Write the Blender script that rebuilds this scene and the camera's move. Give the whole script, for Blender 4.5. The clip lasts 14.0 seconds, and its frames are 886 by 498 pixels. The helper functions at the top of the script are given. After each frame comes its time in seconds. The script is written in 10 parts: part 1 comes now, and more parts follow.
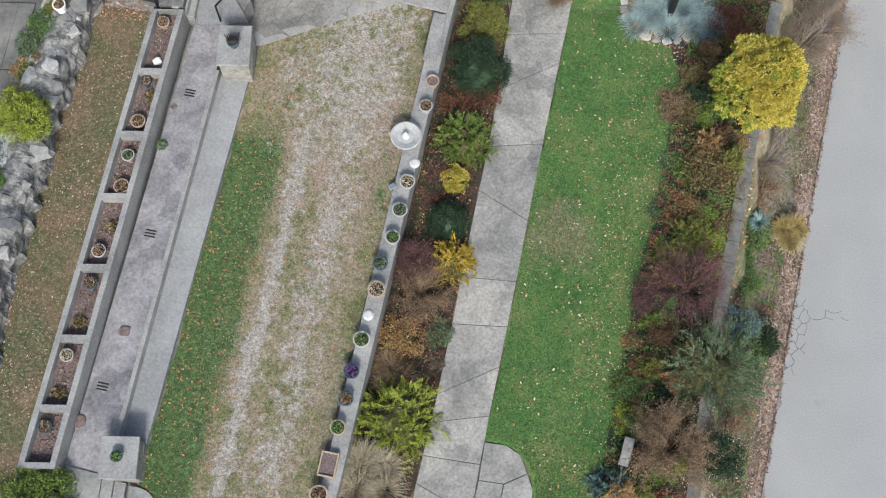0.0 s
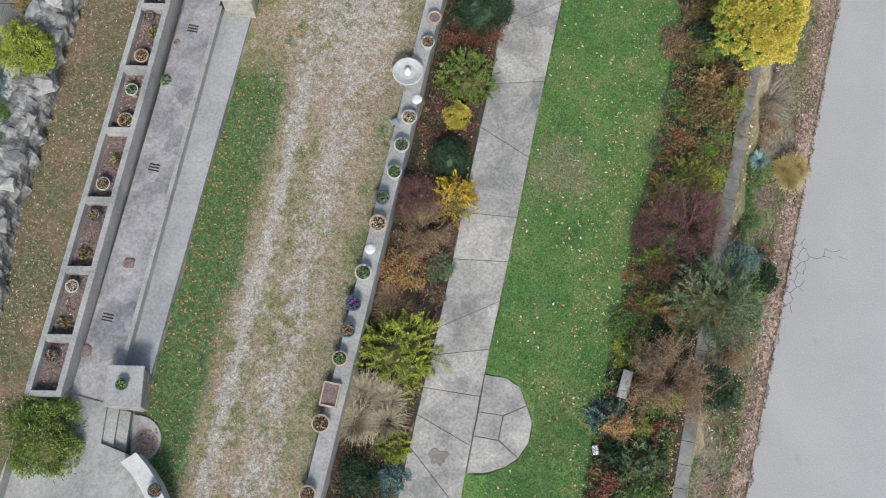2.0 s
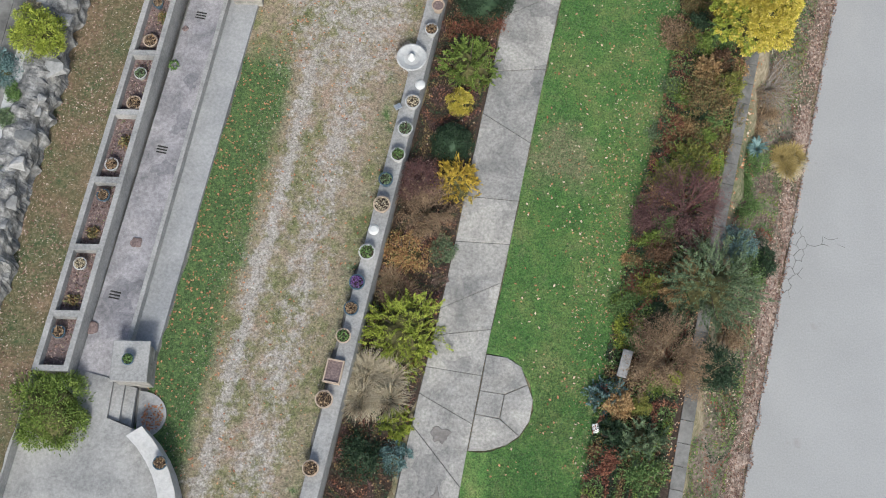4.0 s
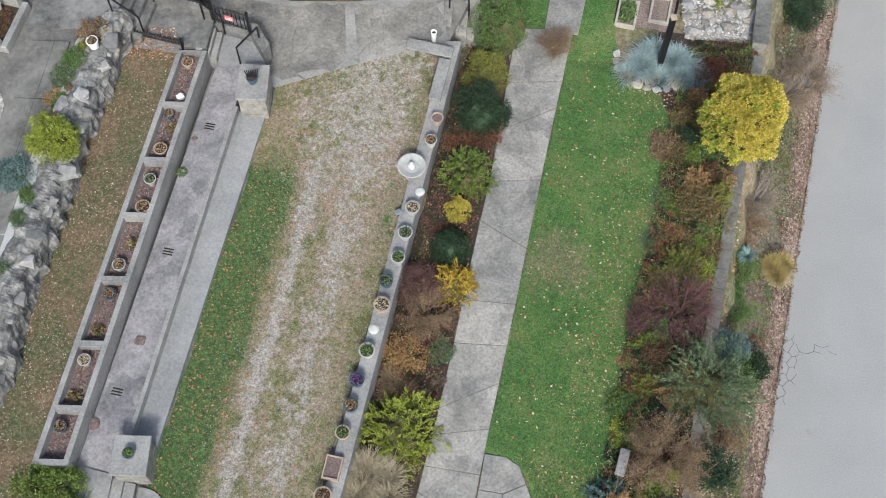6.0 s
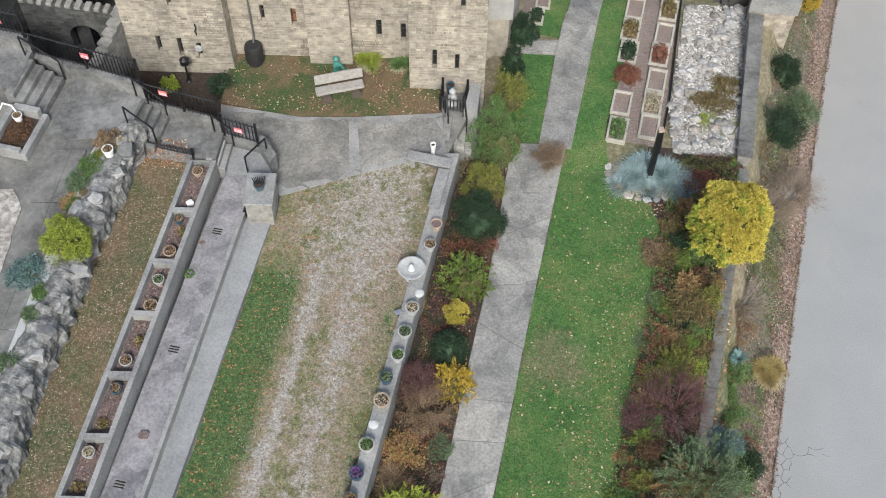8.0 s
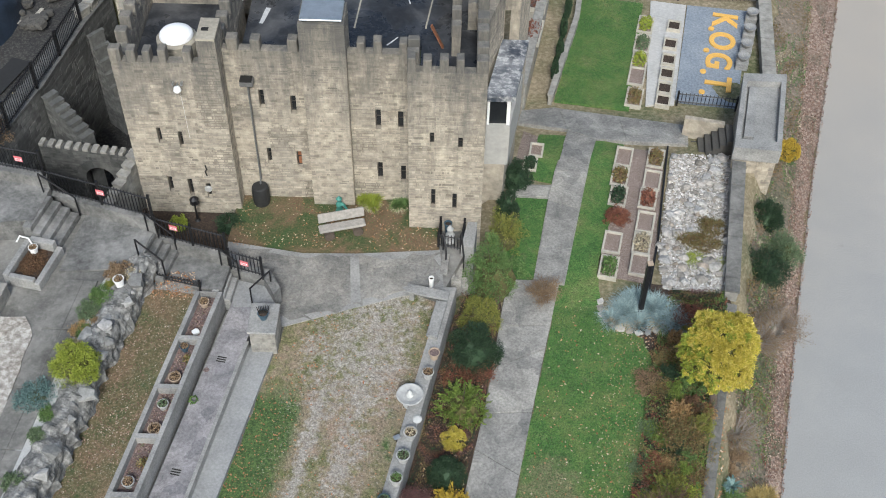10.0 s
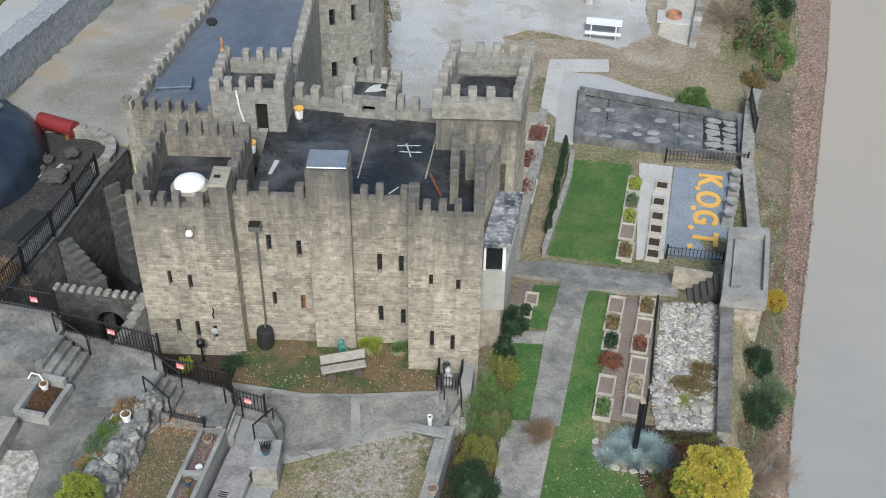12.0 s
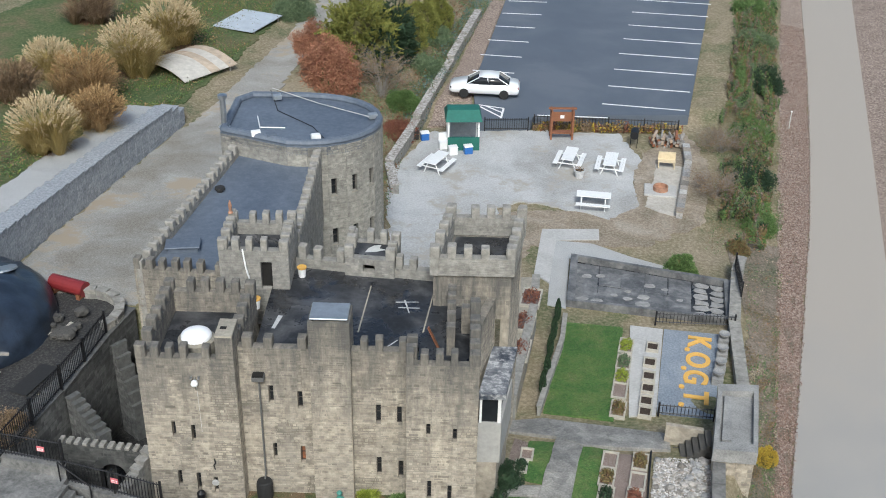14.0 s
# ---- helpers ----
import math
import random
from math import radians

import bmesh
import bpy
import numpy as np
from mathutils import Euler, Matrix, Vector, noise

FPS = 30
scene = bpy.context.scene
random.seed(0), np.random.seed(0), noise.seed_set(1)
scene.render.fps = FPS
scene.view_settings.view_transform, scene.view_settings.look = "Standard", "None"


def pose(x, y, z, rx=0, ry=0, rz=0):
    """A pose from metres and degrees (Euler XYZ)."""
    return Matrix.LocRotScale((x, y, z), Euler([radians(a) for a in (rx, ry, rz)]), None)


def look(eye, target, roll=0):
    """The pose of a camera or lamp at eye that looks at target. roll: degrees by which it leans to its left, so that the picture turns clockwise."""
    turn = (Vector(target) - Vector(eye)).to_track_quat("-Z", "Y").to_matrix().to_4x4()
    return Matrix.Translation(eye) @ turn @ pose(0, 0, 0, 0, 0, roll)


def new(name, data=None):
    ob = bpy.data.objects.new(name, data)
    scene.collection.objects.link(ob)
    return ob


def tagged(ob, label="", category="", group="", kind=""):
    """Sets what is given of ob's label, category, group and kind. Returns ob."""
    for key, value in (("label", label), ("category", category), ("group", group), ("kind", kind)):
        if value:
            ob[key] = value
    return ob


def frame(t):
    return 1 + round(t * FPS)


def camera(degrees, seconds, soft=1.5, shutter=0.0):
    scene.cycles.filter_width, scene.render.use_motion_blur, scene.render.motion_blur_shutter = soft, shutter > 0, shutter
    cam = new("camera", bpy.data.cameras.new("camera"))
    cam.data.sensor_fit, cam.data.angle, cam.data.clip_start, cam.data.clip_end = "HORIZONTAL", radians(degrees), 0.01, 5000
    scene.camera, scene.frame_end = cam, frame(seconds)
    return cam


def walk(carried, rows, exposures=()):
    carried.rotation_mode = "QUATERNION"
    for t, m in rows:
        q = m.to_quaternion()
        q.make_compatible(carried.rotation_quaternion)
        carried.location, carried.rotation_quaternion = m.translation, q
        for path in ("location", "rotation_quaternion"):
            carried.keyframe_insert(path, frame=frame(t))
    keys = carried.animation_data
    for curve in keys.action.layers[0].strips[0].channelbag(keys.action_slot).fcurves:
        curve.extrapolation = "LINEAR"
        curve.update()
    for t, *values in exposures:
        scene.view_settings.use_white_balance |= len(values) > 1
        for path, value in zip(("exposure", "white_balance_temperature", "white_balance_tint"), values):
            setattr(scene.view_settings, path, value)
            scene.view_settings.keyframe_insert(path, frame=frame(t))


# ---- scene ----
# ---------------------------------------------------------------- camera
cam = camera(41.54, 14.0, soft=1.0)
PATH = [
    (0.00, pose(-0.620, 0.669, 27.631, 18.14, -0.34, 1.12)),
    (0.50, pose(-0.588, 0.492, 27.624, 18.16, -0.29, 1.19)),
    (1.00, pose(-0.556, 0.313, 27.623, 18.04, -0.22, 1.23)),
    (1.50, pose(-0.524, 0.129, 27.632, 17.70, -0.15, 1.31)),
    (2.00, pose(-0.491, -0.059, 27.648, 16.35, -0.12, 1.40)),
    (2.20, pose(-0.478, -0.134, 27.655, 15.67, -0.11, 1.43)),
    (2.70, pose(-0.460, -0.377, 27.665, 14.80, -0.08, 1.49)),
    (3.20, pose(-0.449, -0.702, 27.676, 15.31, -0.04, 1.56)),
    (3.75, pose(-0.446, -1.114, 27.688, 16.89, -0.02, 1.62)),
    (4.30, pose(-0.455, -1.540, 27.700, 18.97, -0.08, 1.64)),
    (4.5, pose(-0.44, -1.69, 27.71, 19.73, -0.11, 1.67)),
    (5.0, pose(-0.49, -2.08, 27.70, 21.67, -0.24, 1.64)),
    (5.5, pose(-0.49, -2.50, 27.72, 23.69, -0.29, 1.66)),
    (6.0, pose(-0.53, -2.93, 27.74, 25.74, -0.39, 1.65)),
    (6.5, pose(-0.52, -3.37, 27.76, 27.63, -0.42, 1.66)),
    (7.0, pose(-0.54, -3.85, 27.74, 29.50, -0.48, 1.61)),
    (7.5, pose(-0.48, -4.25, 27.82, 31.39, -0.45, 1.66)),
    (8.0, pose(-0.48, -4.67, 27.86, 33.40, -0.48, 1.68)),
    (10.5, pose(-0.43, -6.95, 27.92, 44.46, -0.71, 1.71)),
    (11.0, pose(-0.42, -7.40, 27.96, 46.62, -0.74, 1.72)),
    (11.5, pose(-0.40, -7.89, 27.91, 48.88, -0.74, 1.69)),
    (12.0, pose(-0.39, -8.37, 27.91, 51.21, -0.78, 1.69)),
    (12.5, pose(-0.37, -8.89, 27.86, 53.71, -0.73, 1.62)),
    (13.0, pose(-0.41, -9.33, 27.89, 56.08, -0.82, 1.57)),
    (13.5, pose(-0.38, -9.82, 27.90, 58.44, -0.84, 1.56)),
    (14.0, pose(-0.37, -10.21, 27.89, 60.32, -0.87, 1.51)),
]
walk(cam, PATH, [(0.0, 0.88, 6240, 6), (8.0, 0.84, 6240, 6), (11.0, 0.68, 6080, 4), (14.0, 0.6, 6060, 4)])

# ---------------------------------------------------------------- light
world = bpy.data.worlds.new("sky")
scene.world = world
world.use_nodes = True
wn = world.node_tree
sky = wn.nodes.new("ShaderNodeTexSky")
sky.sky_type = "NISHITA"
sky.sun_disc = False
sky.sun_elevation = radians(40)
sky.sun_rotation = radians(177)
sky.air_density, sky.dust_density, sky.ozone_density = 1.0, 4.0, 1.0
wn.nodes["Background"].inputs["Strength"].default_value = 0.096
wn.links.new(sky.outputs["Color"], wn.nodes["Background"].inputs["Color"])
sun_data = bpy.data.lights.new("sun", "SUN")
sun_data.energy, sun_data.angle, sun_data.color = 1.75, radians(11), (1.0, 0.985, 0.965)
sun = new("sun", sun_data)
sun.matrix_world = look((1, -20, 21), (0, 0, 0))

# ---------------------------------------------------------------- helpers
RNG = random.Random(7)


def part(name, bm, material, parent=None, label="", kind=""):
    me = bpy.data.meshes.new(name)
    bm.to_mesh(me)
    bm.free()
    me.materials.append(material)
    ob = new(name, me)
    if parent:
        ob.parent = parent
    return tagged(ob, label, kind=kind)


def thing(name, label, category, group="", kind="", at=None):
    ob = new(name)
    ob.empty_display_size = 0.2
    if at is not None:
        ob.matrix_basis = at
    return tagged(ob, label, category, group, kind)


def raw(name, verts, faces, material, parent=None, label="", kind="", smooth=False):
    me = bpy.data.meshes.new(name)
    me.from_pydata([tuple(v) for v in verts], [], [tuple(f) for f in faces])
    me.materials.append(material)
    if smooth:
        me.polygons.foreach_set("use_smooth", [True] * len(me.polygons))
    ob = new(name, me)
    if parent:
        ob.parent = parent
    return tagged(ob, label, kind=kind)


def box(bm, x0, x1, y0, y1, z0, z1, m=None, bevel=0.0):
    made = bmesh.ops.create_cube(bm, size=1.0)
    t = Matrix.Translation(((x0 + x1) / 2, (y0 + y1) / 2, (z0 + z1) / 2)) @ Matrix.Diagonal((x1 - x0, y1 - y0, z1 - z0, 1))
    bmesh.ops.transform(bm, matrix=(m @ t) if m else t, verts=made["verts"])
    if bevel:
        edges = list({e for v in made["verts"] for e in v.link_edges})
        bmesh.ops.bevel(bm, geom=edges, offset=bevel, segments=1, affect="EDGES")
    return bm


def boxes(*dims, bevel=0.0):
    bm = bmesh.new()
    for d in dims:
        box(bm, *d, bevel=bevel)
    return bm


def prism(bm, poly, z0, z1):
    """An upright solid on a plan outline."""
    if sum(a[0] * b[1] - b[0] * a[1] for a, b in zip(poly, poly[1:] + poly[:1])) < 0:
        poly = poly[::-1]
    lo = [bm.verts.new((x, y, z0)) for x, y in poly]
    hi = [bm.verts.new((x, y, z1)) for x, y in poly]
    n = len(poly)
    bm.faces.new(hi)
    bm.faces.new(lo[::-1])
    for i in range(n):
        j = (i + 1) % n
        bm.faces.new((lo[i], lo[j], hi[j], hi[i]))
    return bm


def prisms(*items):
    bm = bmesh.new()
    for it in items:
        prism(bm, *it)
    return bm


def lathe(bm, profile, n=20, m=None):
    """A round body from (radius, height) pairs."""
    rings = []
    for r, z in profile:
        rings.append([bm.verts.new(((m or Matrix()) @ Vector((r * math.cos(2 * math.pi * i / n), r * math.sin(2 * math.pi * i / n), z)))) for i in range(n)])
    for a, b in zip(rings, rings[1:]):
        for i in range(n):
            j = (i + 1) % n
            bm.faces.new((a[i], a[j], b[j], b[i]))
    bm.faces.new(rings[0][::-1])
    bm.faces.new(rings[-1])
    return bm


def tube(bm, points, r0, r1=None, n=6):
    """A round bar along points, tapering from r0 to r1."""
    r1 = r0 if r1 is None else r1
    pts = [Vector(p) for p in points]
    rings = []
    for i, p in enumerate(pts):
        d = (pts[min(i + 1, len(pts) - 1)] - pts[max(i - 1, 0)]).normalized()
        side = d.cross(Vector((0, 0, 1)) if abs(d.z) < 0.9 else Vector((1, 0, 0))).normalized()
        up = side.cross(d)
        r = r0 + (r1 - r0) * i / max(1, len(pts) - 1)
        rings.append([bm.verts.new(p + (side * math.cos(2 * math.pi * k / n) + up * math.sin(2 * math.pi * k / n)) * r) for k in range(n)])
    for a, b in zip(rings, rings[1:]):
        for k in range(n):
            j = (k + 1) % n
            bm.faces.new((a[k], b[k], b[j], a[j]))
    bm.faces.new(rings[0])
    bm.faces.new(rings[-1][::-1])
    return bm


def lerp_table(table, v):
    """Straight-line reading of a table of (key, value)."""
    if v <= table[0][0]:
        return table[0][1]
    for (a, p), (b, q) in zip(table, table[1:]):
        if v <= b:
            return p + (q - p) * (v - a) / (b - a)
    return table[-1][1]

# ---------------------------------------------------------------- materials
def ramp_node(nt, stops):
    r = nt.nodes.new("ShaderNodeValToRGB")
    e = r.color_ramp.elements
    while len(e) < len(stops):
        e.new(0.5)
    for el, (p, c) in zip(e, stops):
        el.position, el.color = p, (*c, 1)
    return r


def noise_node(nt, vec, scale, detail=6, rough=0.6, distort=0.0):
    n = nt.nodes.new("ShaderNodeTexNoise")
    n.inputs["Scale"].default_value, n.inputs["Detail"].default_value = scale, detail
    n.inputs["Roughness"].default_value, n.inputs["Distortion"].default_value = rough, distort
    nt.links.new(vec, n.inputs["Vector"])
    return n.outputs["Fac"]


def mix_node(nt, fac, a, b, mode="MIX"):
    m = nt.nodes.new("ShaderNodeMix")
    m.data_type, m.blend_type = "RGBA", mode
    for sock, v in ((m.inputs[0], fac), (m.inputs[6], a), (m.inputs[7], b)):
        if isinstance(v, (int, float)):
            sock.default_value = v
        elif isinstance(v, tuple):
            sock.default_value = (*v, 1)
        else:
            nt.links.new(v, sock)
    return m.outputs[2]


def math_node(nt, op, a, b=0.0, c=0.0):
    n = nt.nodes.new("ShaderNodeMath")
    n.operation = op
    for sock, v in zip(n.inputs, (a, b, c)):
        if isinstance(v, (int, float)):
            sock.default_value = v
        else:
            nt.links.new(v, sock)
    return n.outputs[0]


def grey_ramp(nt, fac, *stops):
    r = ramp_node(nt, [(p, (v, v, v)) for p, v in stops])
    nt.links.new(fac, r.inputs["Fac"])
    return r.outputs["Color"]


def start(name):
    m = bpy.data.materials.new(name)
    m.use_nodes = True
    nt = m.node_tree
    b = nt.nodes["Principled BSDF"]
    co = nt.nodes.new("ShaderNodeTexCoord").outputs["Object"]
    return m, nt, b, co


def bumped(nt, b, height, strength, distance=0.02):
    bp = nt.nodes.new("ShaderNodeBump")
    bp.inputs["Strength"].default_value, bp.inputs["Distance"].default_value = strength, distance
    nt.links.new(height, bp.inputs["Height"])
    nt.links.new(bp.outputs["Normal"], b.inputs["Normal"])


def ground_mat(name, small, large, s_scale=14, l_scale=0.7, amount=0.5, rough=0.95, bump=0.5, lo=0.35, hi=0.65, third=None, t_scale=2.5, by_object=False):
    """small: ramp colours of the grain; large: ramp colours of the patches, mixed in by amount."""
    m, nt, b, co = start(name)
    g = ramp_node(nt, [(lo + (hi - lo) * i / (len(small) - 1), c) for i, c in enumerate(small)])
    fine = noise_node(nt, co, s_scale, 8, 0.7)
    nt.links.new(fine, g.inputs["Fac"])
    p = ramp_node(nt, [(0.36 + 0.28 * i / (len(large) - 1), c) for i, c in enumerate(large)])
    nt.links.new(noise_node(nt, co, l_scale, 5, 0.6, 0.4), p.inputs["Fac"])
    col = mix_node(nt, amount, g.outputs["Color"], p.outputs["Color"])
    if third:
        k = ramp_node(nt, [(0.52, (0, 0, 0)), (0.62, (1, 1, 1))])
        nt.links.new(noise_node(nt, co, t_scale, 6, 0.7), k.inputs["Fac"])
        col = mix_node(nt, k.outputs["Color"], col, third)
    if by_object:
        info = nt.nodes.new("ShaderNodeObjectInfo")
        shade = ramp_node(nt, [(0.0, (0.8, 0.8, 0.8)), (1.0, (1.08, 1.06, 1.03))])
        nt.links.new(info.outputs["Random"], shade.inputs["Fac"])
        col = mix_node(nt, 1.0, col, shade.outputs["Color"], "MULTIPLY")
    nt.links.new(col, b.inputs["Base Color"])
    b.inputs["Roughness"].default_value = rough
    bumped(nt, b, fine, bump, 0.03)
    return m


def plain_mat(name, colour, rough=0.6, metal=0.0, vary=0.15, scale=6.0, bump=0.1):
    m, nt, b, co = start(name)
    n = noise_node(nt, co, scale, 6, 0.65)
    dark = tuple(c * (1 - vary) for c in colour)
    lite = tuple(min(1, c * (1 + vary)) for c in colour)
    r = ramp_node(nt, [(0.3, dark), (0.7, lite)])
    nt.links.new(n, r.inputs["Fac"])
    fine = noise_node(nt, co, scale * 9, 3)
    col = mix_node(nt, 0.12, r.outputs["Color"], ramp_from(nt, fine, dark, lite))
    nt.links.new(col, b.inputs["Base Color"])
    b.inputs["Roughness"].default_value, b.inputs["Metallic"].default_value = rough, metal
    if bump:
        bumped(nt, b, fine, bump, 0.01)
    return m


def ramp_from(nt, fac, a, c):
    r = ramp_node(nt, [(0.35, a), (0.65, c)])
    nt.links.new(fac, r.inputs["Fac"])
    return r.outputs["Color"]


def island_mat(name, stops, rough=0.85, grain=30.0, bump=0.3, big=0.0, stain=None, by_object=False, weather=None):
    """Each loose piece of the mesh takes its own shade; grain and stains lie over it."""
    m, nt, b, co = start(name)
    geo = nt.nodes.new("ShaderNodeNewGeometry")
    r = ramp_node(nt, [(i / max(1, len(stops) - 1), c) for i, c in enumerate(stops)])
    info = nt.nodes.new("ShaderNodeObjectInfo")
    nt.links.new(info.outputs["Random"] if by_object else geo.outputs["Random Per Island"], r.inputs["Fac"])
    col = r.outputs["Color"]
    fine = noise_node(nt, co, grain, 5, 0.65)
    col = mix_node(nt, 0.6, col, mix_node(nt, 1.0, col, ramp_from(nt, fine, (0.45, 0.45, 0.45), (1.25, 1.25, 1.25)), "MULTIPLY"))
    if stain:
        k = ramp_node(nt, [(0.5, (0, 0, 0)), (0.72, (0.5, 0.5, 0.5))])
        nt.links.new(noise_node(nt, co, 0.55, 6, 0.65, 0.6), k.inputs["Fac"])
        col = mix_node(nt, k.outputs["Color"], col, stain)
    if weather:
        # grey lichen and run-off streaks, thickest below the battlements
        sep = nt.nodes.new("ShaderNodeSeparateXYZ")
        nt.links.new(co, sep.inputs[0])
        streak = nt.nodes.new("ShaderNodeMapping")
        streak.inputs["Scale"].default_value = (1.6, 1.6, 0.25)
        nt.links.new(co, streak.inputs["Vector"])
        lift = nt.nodes.new("ShaderNodeMath")
        lift.operation = "MULTIPLY_ADD"
        lift.inputs[1].default_value = 0.09
        nt.links.new(sep.outputs["Z"], lift.inputs[0])
        nt.links.new(noise_node(nt, streak.outputs["Vector"], 1.5, 9, 0.75), lift.inputs[2])
        w = ramp_node(nt, [(0.44, (0, 0, 0)), (0.52, (0.45, 0.45, 0.45)), (0.62, (0.92, 0.92, 0.92))])
        nt.links.new(math_node(nt, "MULTIPLY", lift.outputs[0], 0.5), w.inputs["Fac"])
        col = mix_node(nt, w.outputs["Color"], col, weather)
    nt.links.new(col, b.inputs["Base Color"])
    b.inputs["Roughness"].default_value = rough
    if bump:
        bumped(nt, b, fine, bump, 0.012)
    return m


def lawn_mat():
    """Mown turf: fine blade grain, drifting green tones, tan thin spots and one worn round patch beside the path."""
    m, nt, b, co = start("lawn_grass")
    fine = noise_node(nt, co, 9, 10, 0.82)
    g = ramp_node(nt, [(0.36, (0.026, 0.066, 0.014)), (0.5, (0.066, 0.14, 0.031)), (0.64, (0.15, 0.23, 0.066))])
    nt.links.new(fine, g.inputs["Fac"])
    tone = ramp_node(nt, [(0.36, (0.02, 0.082, 0.016)), (0.48, (0.058, 0.13, 0.029)), (0.57, (0.13, 0.165, 0.052)), (0.66, (0.22, 0.19, 0.09))])
    nt.links.new(noise_node(nt, co, 0.7, 8, 0.7, 0.4), tone.inputs["Fac"])
    col = mix_node(nt, 0.5, g.outputs["Color"], tone.outputs["Color"])
    far = nt.nodes.new("ShaderNodeVectorMath")
    far.operation = "DISTANCE"
    far.inputs[1].default_value = (2.3, 10.15, 0.1)
    nt.links.new(co, far.inputs[0])
    near = nt.nodes.new("ShaderNodeMath")
    near.operation = "MULTIPLY_ADD"
    near.inputs[1].default_value = -0.42
    nt.links.new(far.outputs["Value"], near.inputs[0])
    nt.links.new(noise_node(nt, co, 1.6, 6, 0.7), near.inputs[2])
    thin = ramp_node(nt, [(0.02, (0, 0, 0)), (0.3, (0.75, 0.75, 0.75))])
    nt.links.new(near.outputs[0], thin.inputs["Fac"])
    tan = ramp_from(nt, fine, (0.11, 0.105, 0.055), (0.24, 0.2, 0.125))
    col = mix_node(nt, thin.outputs["Color"], col, tan)
    spots = ramp_node(nt, [(0.56, (0, 0, 0)), (0.72, (0.6, 0.6, 0.6))])
    nt.links.new(noise_node(nt, co, 1.9, 7, 0.75), spots.inputs["Fac"])
    col = mix_node(nt, spots.outputs["Color"], col, tan)
    blade = grey_ramp(nt, noise_node(nt, co, 26, 3, 0.7), (0.32, 0.42), (0.5, 1.08), (0.68, 1.75))
    col = mix_node(nt, 1.0, col, blade, "MULTIPLY")
    nt.links.new(col, b.inputs["Base Color"])
    b.inputs["Roughness"].default_value = 0.95
    bumped(nt, b, fine, 0.8, 0.03)
    return m


M_lawn = lawn_mat()


def worn_lawn_mat():
    """Worn turf: a green margin along the ledge, two trodden pale tracks, tan and olive grass between, bare pinkish ground at the head."""
    m, nt, b, co = start("worn_lawn")
    dot = nt.nodes.new("ShaderNodeVectorMath")
    dot.operation = "DOT_PRODUCT"
    dot.inputs[1].default_value = (1, -0.182, 0)
    nt.links.new(co, dot.inputs[0])
    sep = nt.nodes.new("ShaderNodeSeparateXYZ")
    nt.links.new(co, sep.inputs[0])
    broad = noise_node(nt, co, 0.55, 5, 0.6)
    mid = noise_node(nt, co, 1.7, 9, 0.72)
    speck = noise_node(nt, co, 4.5, 10, 0.8)
    fine = noise_node(nt, co, 11, 10, 0.85)
    # distance from the ledge in metres, swaying a little, as a share of five metres
    u = math_node(nt, "ADD", dot.outputs["Value"], 8.123)
    u = math_node(nt, "MULTIPLY_ADD", math_node(nt, "SUBTRACT", mid, 0.5), 0.55, u)
    share = math_node(nt, "MULTIPLY", u, 0.2)
    head = math_node(nt, "MULTIPLY_ADD", math_node(nt, "SUBTRACT", broad, 0.5), 5.0, sep.outputs["Y"])
    head = grey_ramp(nt, math_node(nt, "MULTIPLY", head, 0.05), (0.59, 0.0), (0.66, 1.0))
    # tan and olive dry turf
    turf = ramp_node(nt, [(0.3, (0.11, 0.125, 0.05)), (0.44, (0.175, 0.165, 0.09)), (0.56, (0.23, 0.19, 0.135)), (0.68, (0.27, 0.205, 0.16))])
    nt.links.new(math_node(nt, "MULTIPLY_ADD", math_node(nt, "SUBTRACT", mid, 0.5), 1.3, broad), turf.inputs["Fac"])
    col = turf.outputs["Color"]
    # green margin
    side = grey_ramp(nt, share, (0.0, 0.74), (0.1, 0.7), (0.22, 0.58), (0.3, 0.24), (0.42, 0.06), (0.66, 0.06), (0.8, 0.3), (1.0, 0.26))
    side = math_node(nt, "MULTIPLY", side, math_node(nt, "MULTIPLY_ADD", head, -0.8, 1.0))
    green = math_node(nt, "MULTIPLY_ADD", math_node(nt, "SUBTRACT", mid, 0.5), 1.4, math_node(nt, "MULTIPLY_ADD", math_node(nt, "SUBTRACT", broad, 0.5), 1.1, side))
    col = mix_node(nt, grey_ramp(nt, green, (0.3, 0.0), (0.56, 1.0)), col, ramp_from(nt, fine, (0.03, 0.075, 0.022), (0.1, 0.15, 0.05)))
    col = mix_node(nt, 1.0, col, ramp_from(nt, fine, (0.48, 0.47, 0.44), (1.5, 1.48, 1.44)), "MULTIPLY")
    # pale tracks and bare ground
    bare = grey_ramp(nt, share, (0.0, 0.0), (0.22, 0.08), (0.31, 0.26), (0.362, 0.82), (0.41, 0.46), (0.46, 0.3), (0.53, 0.46), (0.6, 0.56), (0.68, 0.4), (0.75, 0.16), (0.9, 0.04))
    top = grey_ramp(nt, share, (0.06, 0.05), (0.2, 0.46), (0.4, 0.62), (0.6, 0.62), (0.76, 0.46), (0.88, 0.1))
    bare = mix_node(nt, head, bare, top)
    v = math_node(nt, "MULTIPLY_ADD", math_node(nt, "SUBTRACT", speck, 0.5), 2.3, math_node(nt, "MULTIPLY_ADD", math_node(nt, "SUBTRACT", mid, 0.5), 1.0, bare))
    pale = ramp_node(nt, [(0.36, (0.17, 0.148, 0.122)), (0.5, (0.31, 0.285, 0.255)), (0.64, (0.49, 0.47, 0.44))])
